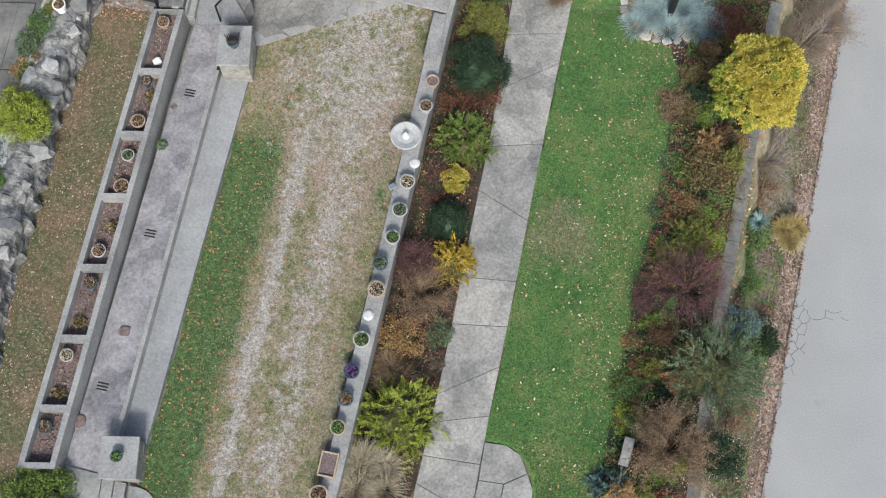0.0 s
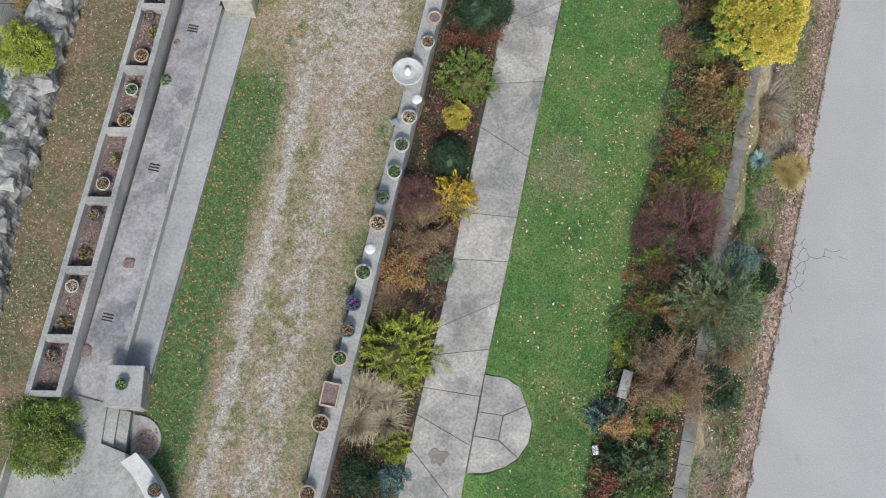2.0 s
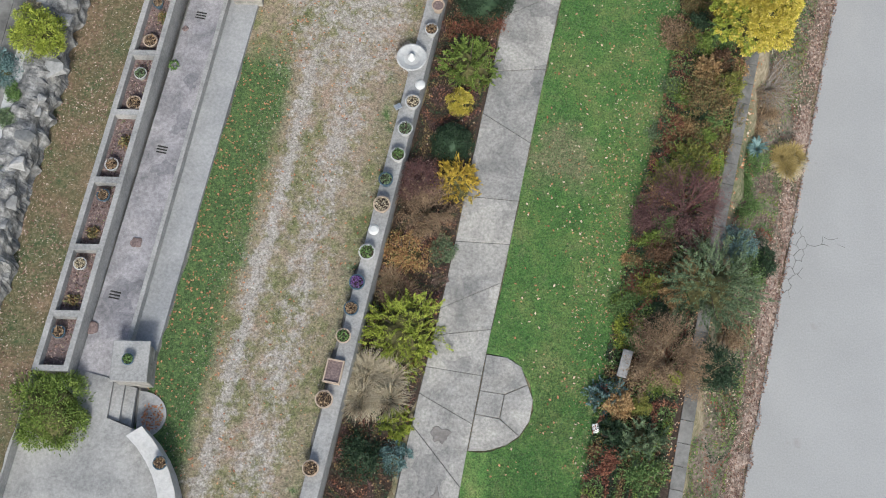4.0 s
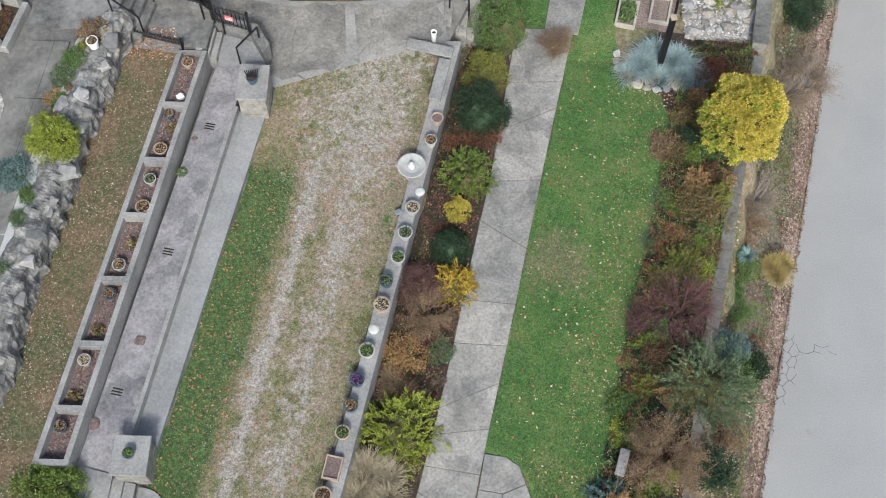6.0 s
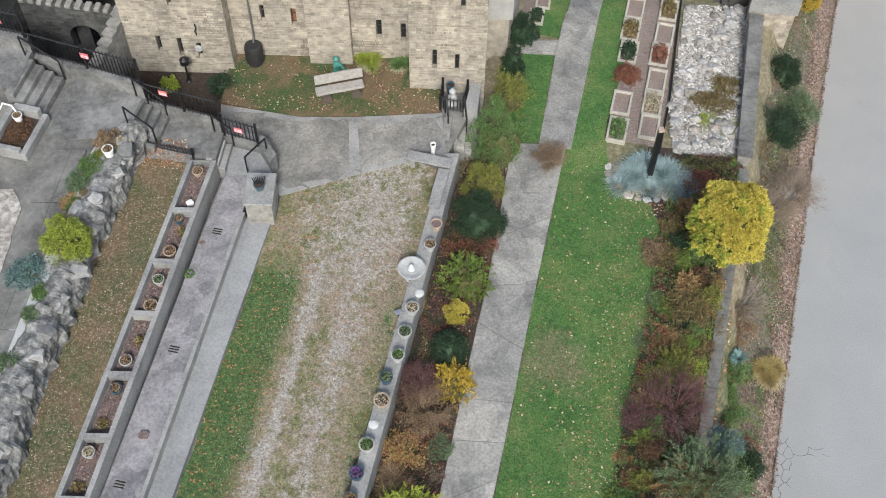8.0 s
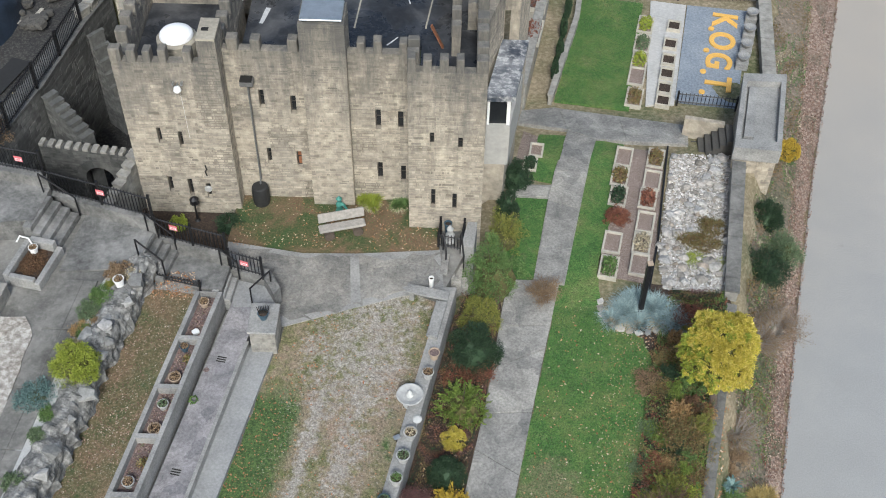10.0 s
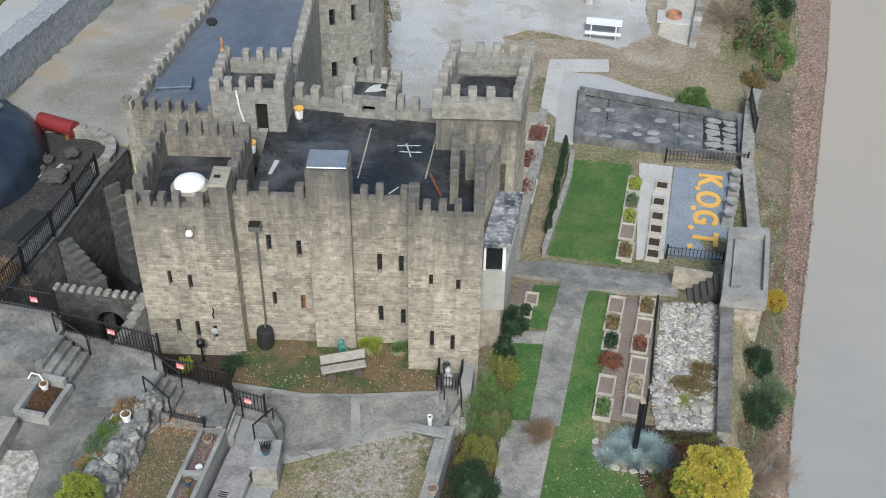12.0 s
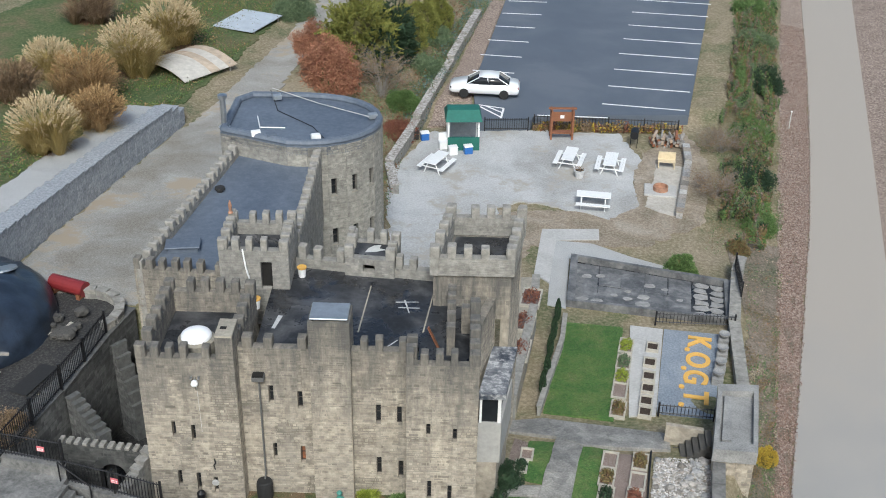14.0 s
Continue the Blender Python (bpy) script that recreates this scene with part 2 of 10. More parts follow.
    nt.links.new(fine, pale.inputs["Fac"])
    col = mix_node(nt, grey_ramp(nt, v, (0.37, 0.0), (0.66, 0.92)), col, pale.outputs["Color"])
    grit = grey_ramp(nt, noise_node(nt, co, 24, 3, 0.7), (0.32, 0.5), (0.5, 0.96), (0.68, 1.4))
    col = mix_node(nt, 1.0, col, grit, "MULTIPLY")
    nt.links.new(col, b.inputs["Base Color"])
    b.inputs["Roughness"].default_value = 0.95
    bumped(nt, b, speck, 0.5, 0.03)
    return m


M_wornlawn = worn_lawn_mat()
M_patchlawn = ground_mat("patchy_lawn", [(0.02, 0.032, 0.012), (0.07, 0.08, 0.03), (0.17, 0.14, 0.075)], [(0.022, 0.075, 0.018), (0.06, 0.075, 0.026), (0.19, 0.115, 0.075), (0.13, 0.07, 0.045)], 16, 0.75, 0.6, lo=0.4, hi=0.6)
M_hillgrass = ground_mat("hill_grass", [(0.03, 0.055, 0.018), (0.08, 0.1, 0.034), (0.19, 0.17, 0.09)], [(0.035, 0.085, 0.022), (0.075, 0.105, 0.034), (0.17, 0.12, 0.07)], 6, 0.35, 0.5, lo=0.38, hi=0.62)
M_brownlawn = ground_mat("brown_lawn", [(0.03, 0.036, 0.015), (0.115, 0.092, 0.05), (0.29, 0.222, 0.145)], [(0.03, 0.085, 0.022), (0.1, 0.094, 0.042), (0.21, 0.135, 0.085)], 15, 0.9, 0.5, lo=0.38, hi=0.62)
M_wild = ground_mat("wild_ground", [(0.075, 0.075, 0.035), (0.2, 0.17, 0.1), (0.38, 0.325, 0.23)], [(0.07, 0.1, 0.036), (0.22, 0.185, 0.115), (0.33, 0.265, 0.19)], 6, 0.35, 0.5, lo=0.38, hi=0.62)
M_leafbed = ground_mat("leaf_litter", [(0.09, 0.063, 0.05), (0.26, 0.195, 0.157), (0.52, 0.43, 0.36)], [(0.15, 0.115, 0.09), (0.31, 0.245, 0.2)], 8, 0.7, 0.3, lo=0.38, hi=0.62)
# cinders on open ground; on the court floor their darkness stands for shade
M_cindershade = ground_mat("dark_cinders_and_pit_shade", [(0.011, 0.011, 0.012), (0.034, 0.034, 0.034), (0.11, 0.104, 0.094)], [(0.018, 0.018, 0.019), (0.055, 0.05, 0.044)], 12, 0.9, 0.4)
M_bank = ground_mat("dry_bank", [(0.055, 0.05, 0.034), (0.16, 0.132, 0.1), (0.32, 0.27, 0.22)], [(0.05, 0.08, 0.028), (0.17, 0.135, 0.1), (0.26, 0.21, 0.17)], 9, 0.6, 0.45, lo=0.4, hi=0.6)
M_palebank = ground_mat("pale_trodden_earth", [(0.14, 0.115, 0.085), (0.27, 0.225, 0.172), (0.43, 0.375, 0.3)], [(0.15, 0.125, 0.08), (0.27, 0.215, 0.155), (0.4, 0.35, 0.285)], 8, 0.4, 0.5, lo=0.38, hi=0.62)
M_soil = ground_mat("dark_soil", [(0.016, 0.012, 0.009), (0.045, 0.031, 0.023), (0.12, 0.084, 0.06)], [(0.028, 0.019, 0.014), (0.06, 0.042, 0.03)], 18, 1.2, 0.4)
M_rubble = ground_mat("pale_rubble", [(0.14, 0.12, 0.1), (0.34, 0.315, 0.285), (0.62, 0.6, 0.57)], [(0.22, 0.19, 0.155), (0.45, 0.435, 0.41)], 6, 0.9, 0.3, lo=0.38, hi=0.62)
M_barkbed = ground_mat("bark_chips", [(0.1, 0.07, 0.055), (0.25, 0.19, 0.16), (0.42, 0.35, 0.31)], [(0.15, 0.115, 0.095), (0.3, 0.24, 0.21)], 24, 0.9, 0.4, lo=0.42, hi=0.6)
M_mulch = ground_mat("planter_mulch", [(0.06, 0.042, 0.04), (0.16, 0.115, 0.108), (0.3, 0.23, 0.215)], [(0.09, 0.065, 0.06), (0.2, 0.15, 0.142)], 18, 2, 0.45)
M_gravel = ground_mat("pale_gravel", [(0.25, 0.25, 0.245), (0.41, 0.41, 0.404), (0.57, 0.57, 0.56)], [(0.32, 0.315, 0.3), (0.46, 0.46, 0.454)], 30, 0.4, 0.45)
M_yard = ground_mat("yard_gravel", [(0.24, 0.24, 0.235), (0.4, 0.4, 0.395), (0.56, 0.56, 0.55)], [(0.27, 0.26, 0.24), (0.42, 0.42, 0.415), (0.52, 0.52, 0.515)], 9, 0.28, 0.55, third=(0.36, 0.335, 0.295), t_scale=0.45)
M_dirtroad = ground_mat("gravel_drive", [(0.15, 0.14, 0.122), (0.29, 0.278, 0.255), (0.46, 0.447, 0.42)], [(0.2, 0.175, 0.135), (0.3, 0.285, 0.255), (0.42, 0.412, 0.395)], 14, 0.3, 0.55, lo=0.36, hi=0.64, third=(0.36, 0.3, 0.225), t_scale=0.3)
def road_mat():
    """Pale asphalt, cold grey here and turning beige further along, with drifts of grit and small dark spots."""
    m, nt, b, co = start("road_asphalt")
    fine = noise_node(nt, co, 22, 8, 0.7)
    big = noise_node(nt, co, 0.4, 6, 0.65, 0.3)
    col = mix_node(nt, 0.5, ramp_from(nt, fine, (0.245, 0.246, 0.244), (0.365, 0.366, 0.362)), ramp_from(nt, big, (0.27, 0.27, 0.267), (0.33, 0.33, 0.326)))
    sep = nt.nodes.new("ShaderNodeSeparateXYZ")
    nt.links.new(co, sep.inputs[0])
    along = math_node(nt, "MULTIPLY_ADD", math_node(nt, "SUBTRACT", big, 0.5), 14.0, sep.outputs["Y"])
    col = mix_node(nt, grey_ramp(nt, math_node(nt, "MULTIPLY", along, 0.01), (0.16, 0.0), (0.38, 0.95)), col, ramp_from(nt, fine, (0.31, 0.272, 0.231), (0.425, 0.385, 0.335)))
    spot = grey_ramp(nt, noise_node(nt, co, 1.3, 3, 0.5), (0.2, 0.5), (0.27, 0.0))
    col = mix_node(nt, spot, col, (0.22, 0.2, 0.19))
    nt.links.new(col, b.inputs["Base Color"])
    b.inputs["Roughness"].default_value = 0.9
    bumped(nt, b, fine, 0.2, 0.02)
    return m


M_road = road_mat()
M_asphalt = ground_mat("parking_asphalt", [(0.075, 0.093, 0.122), (0.1, 0.119, 0.15), (0.13, 0.148, 0.18)], [(0.08, 0.098, 0.126), (0.1, 0.118, 0.147), (0.14, 0.155, 0.182)], 30, 0.18, 0.55, 0.8, 0.2)
M_concrete = ground_mat("grey_concrete", [(0.15, 0.148, 0.144), (0.265, 0.262, 0.254), (0.38, 0.375, 0.36)], [(0.15, 0.15, 0.15), (0.255, 0.252, 0.244), (0.36, 0.352, 0.338)], 16, 1.1, 0.5, 0.85, 0.25)
M_oldconcrete = ground_mat("old_concrete", [(0.08, 0.078, 0.072), (0.15, 0.146, 0.136), (0.25, 0.243, 0.227)], [(0.07, 0.068, 0.063), (0.15, 0.145, 0.134), (0.27, 0.262, 0.244)], 7, 0.7, 0.6, 0.88, 0.35)
M_wetconcrete = ground_mat("stained_concrete", [(0.17, 0.171, 0.171), (0.255, 0.256, 0.256), (0.35, 0.349, 0.345)], [(0.2, 0.203, 0.207), (0.26, 0.262, 0.263), (0.34, 0.339, 0.335)], 14, 0.9, 0.5, 0.8, 0.3)
def flag_mat(name="flagstone", k=1.0, cold=1.0):
    """Slabs of pale stones set in mortar: each small stone has its own shade, with faint joints, stains and grit."""
    m, nt, b, co = start(name)
    fine = noise_node(nt, co, 14, 8, 0.7)
    col = ramp_from(nt, fine, (0.225 * k, 0.222 * k, 0.214 * k * cold), (0.39 * k, 0.384 * k, 0.371 * k * cold))
    warp = mix_node(nt, 0.4, co, noise_colour(nt, co, 1.8))
    vo = nt.nodes.new("ShaderNodeTexVoronoi")
    vo.inputs["Scale"].default_value = 2.7
    nt.links.new(warp, vo.inputs["Vector"])
    tint = ramp_node(nt, [(0.12, (0.7, 0.7, 0.71)), (0.3, (0.95, 0.945, 0.94)), (0.6, (1.03, 1.02, 1.0)), (0.9, (1.1, 1.08, 1.05))])
    nt.links.new(vo.outputs["Color"], tint.inputs["Fac"])
    col = mix_node(nt, 0.8, col, mix_node(nt, 1.0, col, tint.outputs["Color"], "MULTIPLY"))
    edge = nt.nodes.new("ShaderNodeTexVoronoi")
    edge.feature = "DISTANCE_TO_EDGE"
    edge.inputs["Scale"].default_value = 2.7
    nt.links.new(warp, edge.inputs["Vector"])
    line = ramp_node(nt, [(0.0, (0.78, 0.78, 0.78)), (0.05, (1, 1, 1))])
    nt.links.new(edge.outputs["Distance"], line.inputs["Fac"])
    col = mix_node(nt, 0.22, col, mix_node(nt, 1.0, col, line.outputs["Color"], "MULTIPLY"))
    stain = ramp_from(nt, noise_node(nt, co, 0.9, 7, 0.7, 0.5), (0.58, 0.58, 0.58), (1.16, 1.14, 1.11))
    col = mix_node(nt, 1.0, col, stain, "MULTIPLY")
    info = nt.nodes.new("ShaderNodeObjectInfo")
    shade = ramp_node(nt, [(0.0, (0.88, 0.88, 0.88)), (1.0, (1.06, 1.05, 1.03))])
    nt.links.new(info.outputs["Random"], shade.inputs["Fac"])
    nt.links.new(mix_node(nt, 1.0, col, shade.outputs["Color"], "MULTIPLY"), b.inputs["Base Color"])
    b.inputs["Roughness"].default_value = 0.85
    bumped(nt, b, fine, 0.3, 0.02)
    return m


def noise_colour(nt, vec, scale):
    n = nt.nodes.new("ShaderNodeTexNoise")
    n.inputs["Scale"].default_value = scale
    nt.links.new(vec, n.inputs["Vector"])
    return n.outputs["Color"]


M_flag = flag_mat()
M_courtflag = flag_mat("forecourt_flag", 0.8)
M_joint = ground_mat("dark_joint", [(0.05, 0.048, 0.044), (0.09, 0.085, 0.08)], [(0.06, 0.056, 0.05), (0.1, 0.095, 0.085)], 20, 2)
M_mortar = ground_mat("mortar", [(0.24, 0.217, 0.175), (0.35, 0.317, 0.255), (0.46, 0.417, 0.335)], [(0.22, 0.203, 0.17), (0.39, 0.353, 0.285)], 9, 0.9, 0.5, 0.9, 0.4)
M_stone = island_mat("castle_stone", [(0.21, 0.187, 0.153), (0.335, 0.297, 0.24), (0.4, 0.353, 0.284), (0.26, 0.233, 0.196), (0.455, 0.4, 0.32), (0.365, 0.324, 0.262), (0.3, 0.269, 0.223)], 0.9, 3.6, 0.6, stain=(0.21, 0.197, 0.175), weather=(0.088, 0.086, 0.081))
M_greystone = island_mat("grey_stone", [(0.23, 0.222, 0.204), (0.27, 0.26, 0.237), (0.33, 0.313, 0.28), (0.25, 0.242, 0.224), (0.3, 0.282, 0.25)], 0.9, 4, 0.6, stain=(0.15, 0.148, 0.14))
# court wall stone, with the shade of the deep pit in its colour
M_courtstone = island_mat("shaded_court_wall_stone", [(0.07, 0.07, 0.068), (0.11, 0.11, 0.106), (0.165, 0.163, 0.156), (0.09, 0.09, 0.087)], 0.9, 5, 0.8, stain=(0.045, 0.046, 0.045))
M_darkconcrete = ground_mat("dark_concrete", [(0.065, 0.065, 0.062), (0.16, 0.159, 0.154), (0.29, 0.286, 0.276)], [(0.06, 0.06, 0.057), (0.14, 0.138, 0.132), (0.28, 0.275, 0.263)], 7, 0.9, 0.6, 0.8, 0.35)
# cross wall stone, darker still to paint the enclosed pit's shade
M_courtshade = island_mat("shaded_cross_wall_stone", [(0.055, 0.056, 0.054), (0.085, 0.085, 0.081), (0.13, 0.128, 0.12), (0.07, 0.07, 0.067)], 0.9, 4, 0.8, stain=(0.045, 0.047, 0.045))
M_towerstone = island_mat("tower_stone", [(0.24, 0.23, 0.208), (0.32, 0.305, 0.27), (0.38, 0.36, 0.315), (0.28, 0.268, 0.242)], 0.9, 4, 0.6, stain=(0.17, 0.166, 0.153))
M_block = island_mat("block_wall", [(0.27, 0.287, 0.31), (0.33, 0.347, 0.37), (0.39, 0.404, 0.425)], 0.9, 9, 0.4)
M_rock = island_mat("rough_rock", [(0.16, 0.16, 0.157), (0.24, 0.238, 0.23), (0.34, 0.335, 0.325), (0.2, 0.197, 0.19)], 0.9, 7, 0.9, stain=(0.13, 0.133, 0.12), by_object=True)
M_rockface = ground_mat("rock_face", [(0.045, 0.045, 0.044), (0.165, 0.163, 0.157), (0.4, 0.393, 0.377)], [(0.06, 0.06, 0.058), (0.165, 0.16, 0.15), (0.33, 0.322, 0.305)], 6, 2.2, 0.45, 0.9, 1.0, lo=0.38, hi=0.62)
M_paleboulder = island_mat("pale_boulder", [(0.2, 0.18, 0.155), (0.36, 0.34, 0.31), (0.5, 0.48, 0.45), (0.28, 0.23, 0.18), (0.42, 0.41, 0.4), (0.24, 0.235, 0.225)], 0.85, 8, 0.4, by_object=True)
M_chips = island_mat("pale_stone_chips", [(0.3, 0.27, 0.24), (0.48, 0.46, 0.43), (0.66, 0.645, 0.62), (0.36, 0.31, 0.26), (0.56, 0.55, 0.54), (0.42, 0.4, 0.38)], 0.9, 8, 0.3)
M_roof = ground_mat("roof_felt", [(0.012, 0.013, 0.015), (0.03, 0.031, 0.035), (0.075, 0.077, 0.083)], [(0.01, 0.011, 0.013), (0.028, 0.03, 0.034), (0.12, 0.12, 0.124)], 5, 0.55, 0.6, 0.42, 0.2)


def wet_patches(m):
    """Standing water: smooth, shiny pools on a rough felt."""
    nt = m.node_tree
    co = nt.nodes.new("ShaderNodeNewGeometry")
    wet = grey_ramp(nt, noise_node(nt, co.outputs["Position"], 0.8, 5, 0.6, 0.5), (0.42, 0.08), (0.52, 0.5), (0.6, 0.65))
    nt.links.new(wet, nt.nodes["Principled BSDF"].inputs["Roughness"])


wet_patches(M_roof)
M_oldflag = ground_mat("worn_flag", [(0.2, 0.195, 0.185), (0.3, 0.293, 0.28), (0.42, 0.41, 0.39)], [(0.2, 0.195, 0.185), (0.36, 0.35, 0.335)], 6, 1.5, 0.5, 0.8, 0.3)
M_pondslab = ground_mat("pond_slab", [(0.06, 0.062, 0.066), (0.115, 0.116, 0.119), (0.23, 0.227, 0.222)], [(0.06, 0.062, 0.066), (0.13, 0.131, 0.134), (0.28, 0.276, 0.268)], 4, 1.0, 0.5, 0.6, 0.3)
M_bluefelt = ground_mat("blue_grey_membrane", [(0.075, 0.095, 0.13), (0.11, 0.134, 0.174), (0.16, 0.185, 0.225)], [(0.07, 0.09, 0.125), (0.15, 0.176, 0.216)], 5, 0.5, 0.5, 0.55, 0.15)
M_iron = plain_mat("black_iron", (0.012, 0.012, 0.014), 0.5, 0.2, 0.2, 12)
M_dark = plain_mat("dark_void", (0.012, 0.011, 0.01), 0.9, 0, 0.3, 5, 0)
M_glass = plain_mat("dark_glass", (0.02, 0.022, 0.025), 0.12, 0, 0.2, 3, 0)
M_white = plain_mat("white_paint", (0.78, 0.78, 0.77), 0.5, 0, 0.06, 5)
M_dullwhite = plain_mat("chalky_white", (0.52, 0.52, 0.5), 0.7, 0, 0.12, 9)
M_greyiron = plain_mat("grey_pipe", (0.13, 0.13, 0.128), 0.6, 0.2, 0.2, 12)
M_dome = plain_mat("white_acrylic", (0.9, 0.9, 0.9), 0.3, 0, 0.02, 3, 0)
M_metal = plain_mat("galvanised_metal", (0.5, 0.52, 0.54), 0.35, 0.9, 0.15, 7)
M_palesheet = plain_mat("pale_metal_sheet", (0.5, 0.54, 0.58), 0.5, 0.15, 0.15, 2)
M_zinc = plain_mat("weathered_sheet", (0.36, 0.39, 0.42), 0.4, 0.6, 0.2, 3)
M_framewood = plain_mat("dark_window_wood", (0.05, 0.043, 0.037), 0.7, 0, 0.3, 9, 0.3)
M_wood = plain_mat("weathered_wood", (0.3, 0.28, 0.255), 0.85, 0, 0.25, 9, 0.4)
M_redwood = plain_mat("stained_wood", (0.22, 0.09, 0.045), 0.75, 0, 0.25, 9, 0.3)
M_bark = plain_mat("bark", (0.09, 0.07, 0.055), 0.95, 0, 0.3, 12, 0.6)
M_redtwig = plain_mat("red_twigs", (0.12, 0.055, 0.05), 0.9, 0, 0.35, 12, 0.3)
M_tantwig = plain_mat("tan_twigs", (0.2, 0.14, 0.09), 0.9, 0, 0.35, 12, 0.3)
# inner growth darkened so that gaps between leaves read as shade
M_innershade = plain_mat("shaded_inner_growth", (0.09, 0.085, 0.03), 0.95, 0, 0.5, 14, 0.6)
M_greybark = plain_mat("grey_bark", (0.26, 0.24, 0.22), 0.95, 0, 0.25, 12, 0.5)
M_palewalk = ground_mat("pale_walk", [(0.34, 0.335, 0.32), (0.45, 0.44, 0.425), (0.56, 0.55, 0.53)], [(0.36, 0.35, 0.33), (0.5, 0.49, 0.475)], 9, 0.8, 0.5)
M_render = plain_mat("pale_render", (0.38, 0.372, 0.355), 0.8, 0, 0.15, 4, 0.2)
M_red = plain_mat("red_paint", (0.2, 0.022, 0.024), 0.5, 0, 0.15, 4)
M_green = plain_mat("green_roof", (0.02, 0.13, 0.1), 0.6, 0, 0.15, 4)
M_teal = plain_mat("verdigris", (0.06, 0.22, 0.18), 0.6, 0, 0.25, 10)
M_tarp = plain_mat("dark_tarpaulin", (0.022, 0.031, 0.048), 0.28, 0, 0.5, 1.4, 0.9)
M_snowtarp = ground_mat("peeling_tarpaulin", [(0.03, 0.04, 0.06), (0.1, 0.11, 0.13), (0.6, 0.6, 0.6)], [(0.04, 0.05, 0.07), (0.5, 0.5, 0.51)], 5, 1.5, 0.5, 0.6, 0.3, lo=0.42, hi=0.6)
M_terracotta = plain_mat("terracotta", (0.37, 0.29, 0.22), 0.8, 0, 0.2, 9)
M_greypot = plain_mat("grey_pot", (0.38, 0.38, 0.37), 0.7, 0, 0.2, 9)
M_bluepot = plain_mat("blue_pot", (0.05, 0.09, 0.12), 0.4, 0, 0.2, 9)
M_blue = plain_mat("blue_plastic", (0.03, 0.13, 0.4), 0.4, 0, 0.1, 5)
M_yellow = plain_mat("yellow_stone_chips", (0.72, 0.42, 0.1), 0.7, 0, 0.15, 20)
M_bluegravel = ground_mat("blue_grey_gravel", [(0.13, 0.16, 0.2), (0.22, 0.255, 0.3), (0.36, 0.385, 0.42)], [(0.17, 0.195, 0.23), (0.3, 0.325, 0.355)], 11, 0.8, 0.4)
M_rubber = plain_mat("rubber", (0.02, 0.02, 0.02), 0.8, 0, 0.2, 9)
M_carpaint = plain_mat("white_car_paint", (0.8, 0.81, 0.82), 0.2, 0, 0.02, 3, 0)
M_signred = plain_mat("sign_red", (0.6, 0.16, 0.18), 0.5, 0, 0.08, 5, 0)
M_rust = plain_mat("rusted_sheet", (0.36, 0.2, 0.13), 0.8, 0.1, 0.35, 4)
M_panel = plain_mat("faded_sheet", (0.52, 0.49, 0.44), 0.6, 0.0, 0.2, 3)
M_rustypanel = plain_mat("rust_streaked_sheet", (0.46, 0.37, 0.28), 0.7, 0.0, 0.3, 2)
M_fallen = island_mat("fallen_leaves", [(0.2, 0.085, 0.035), (0.38, 0.18, 0.085), (0.46, 0.27, 0.14), (0.6, 0.5, 0.38), (0.3, 0.11, 0.05)], 0.8, 20, 0)
M_rustfall = island_mat("rusty_fallen_leaves", [(0.2, 0.075, 0.035), (0.38, 0.17, 0.085), (0.46, 0.25, 0.13), (0.3, 0.11, 0.055)], 0.8, 20, 0)


def leaf_mat(name, *stops):
    return island_mat("leaves_" + name, list(stops), 0.75, 40, 0)


L_yellow = leaf_mat("gold", (0.27, 0.26, 0.02), (0.45, 0.39, 0.04), (0.62, 0.51, 0.1), (0.52, 0.43, 0.06), (0.72, 0.6, 0.19))
L_lime = leaf_mat("lime", (0.14, 0.19, 0.022), (0.25, 0.31, 0.035), (0.36, 0.41, 0.06), (0.3, 0.33, 0.042))
L_green = leaf_mat("green", (0.055, 0.11, 0.028), (0.105, 0.185, 0.05), (0.18, 0.265, 0.085))
L_leafgreen = leaf_mat("fresh_green", (0.08, 0.13, 0.02), (0.15, 0.22, 0.035), (0.23, 0.3, 0.06))
L_dark = leaf_mat("dark_green", (0.012, 0.03, 0.014), (0.022, 0.05, 0.022), (0.04, 0.08, 0.03))
L_blue = leaf_mat("blue_green", (0.06, 0.12, 0.11), (0.12, 0.2, 0.19), (0.2, 0.3, 0.29))
L_sage = leaf_mat("sage", (0.07, 0.11, 0.055), (0.125, 0.18, 0.09), (0.2, 0.26, 0.14))
L_amber = leaf_mat("amber", (0.3, 0.2, 0.03), (0.5, 0.36, 0.04), (0.6, 0.46, 0.06), (0.4, 0.24, 0.04))
L_brown = leaf_mat("brown", (0.13, 0.085, 0.045), (0.24, 0.16, 0.09), (0.34, 0.245, 0.15), (0.19, 0.12, 0.07))
L_red = leaf_mat("russet", (0.13, 0.045, 0.03), (0.22, 0.08, 0.05), (0.29, 0.13, 0.07))
L_purple = leaf_mat("plum_twigs", (0.09, 0.045, 0.045), (0.15, 0.08, 0.075), (0.2, 0.11, 0.1))
L_mixed = leaf_mat("mixed_autumn", (0.09, 0.1, 0.035), (0.2, 0.15, 0.05), (0.16, 0.08, 0.04), (0.28, 0.21, 0.09), (0.1, 0.13, 0.05))
L_dead = leaf_mat("dead", (0.09, 0.045, 0.04), (0.2, 0.12, 0.1), (0.34, 0.25, 0.22), (0.12, 0.13, 0.06))
L_dryyellow = leaf_mat("dry_yellow", (0.26, 0.19, 0.06), (0.4, 0.3, 0.1), (0.5, 0.4, 0.18))
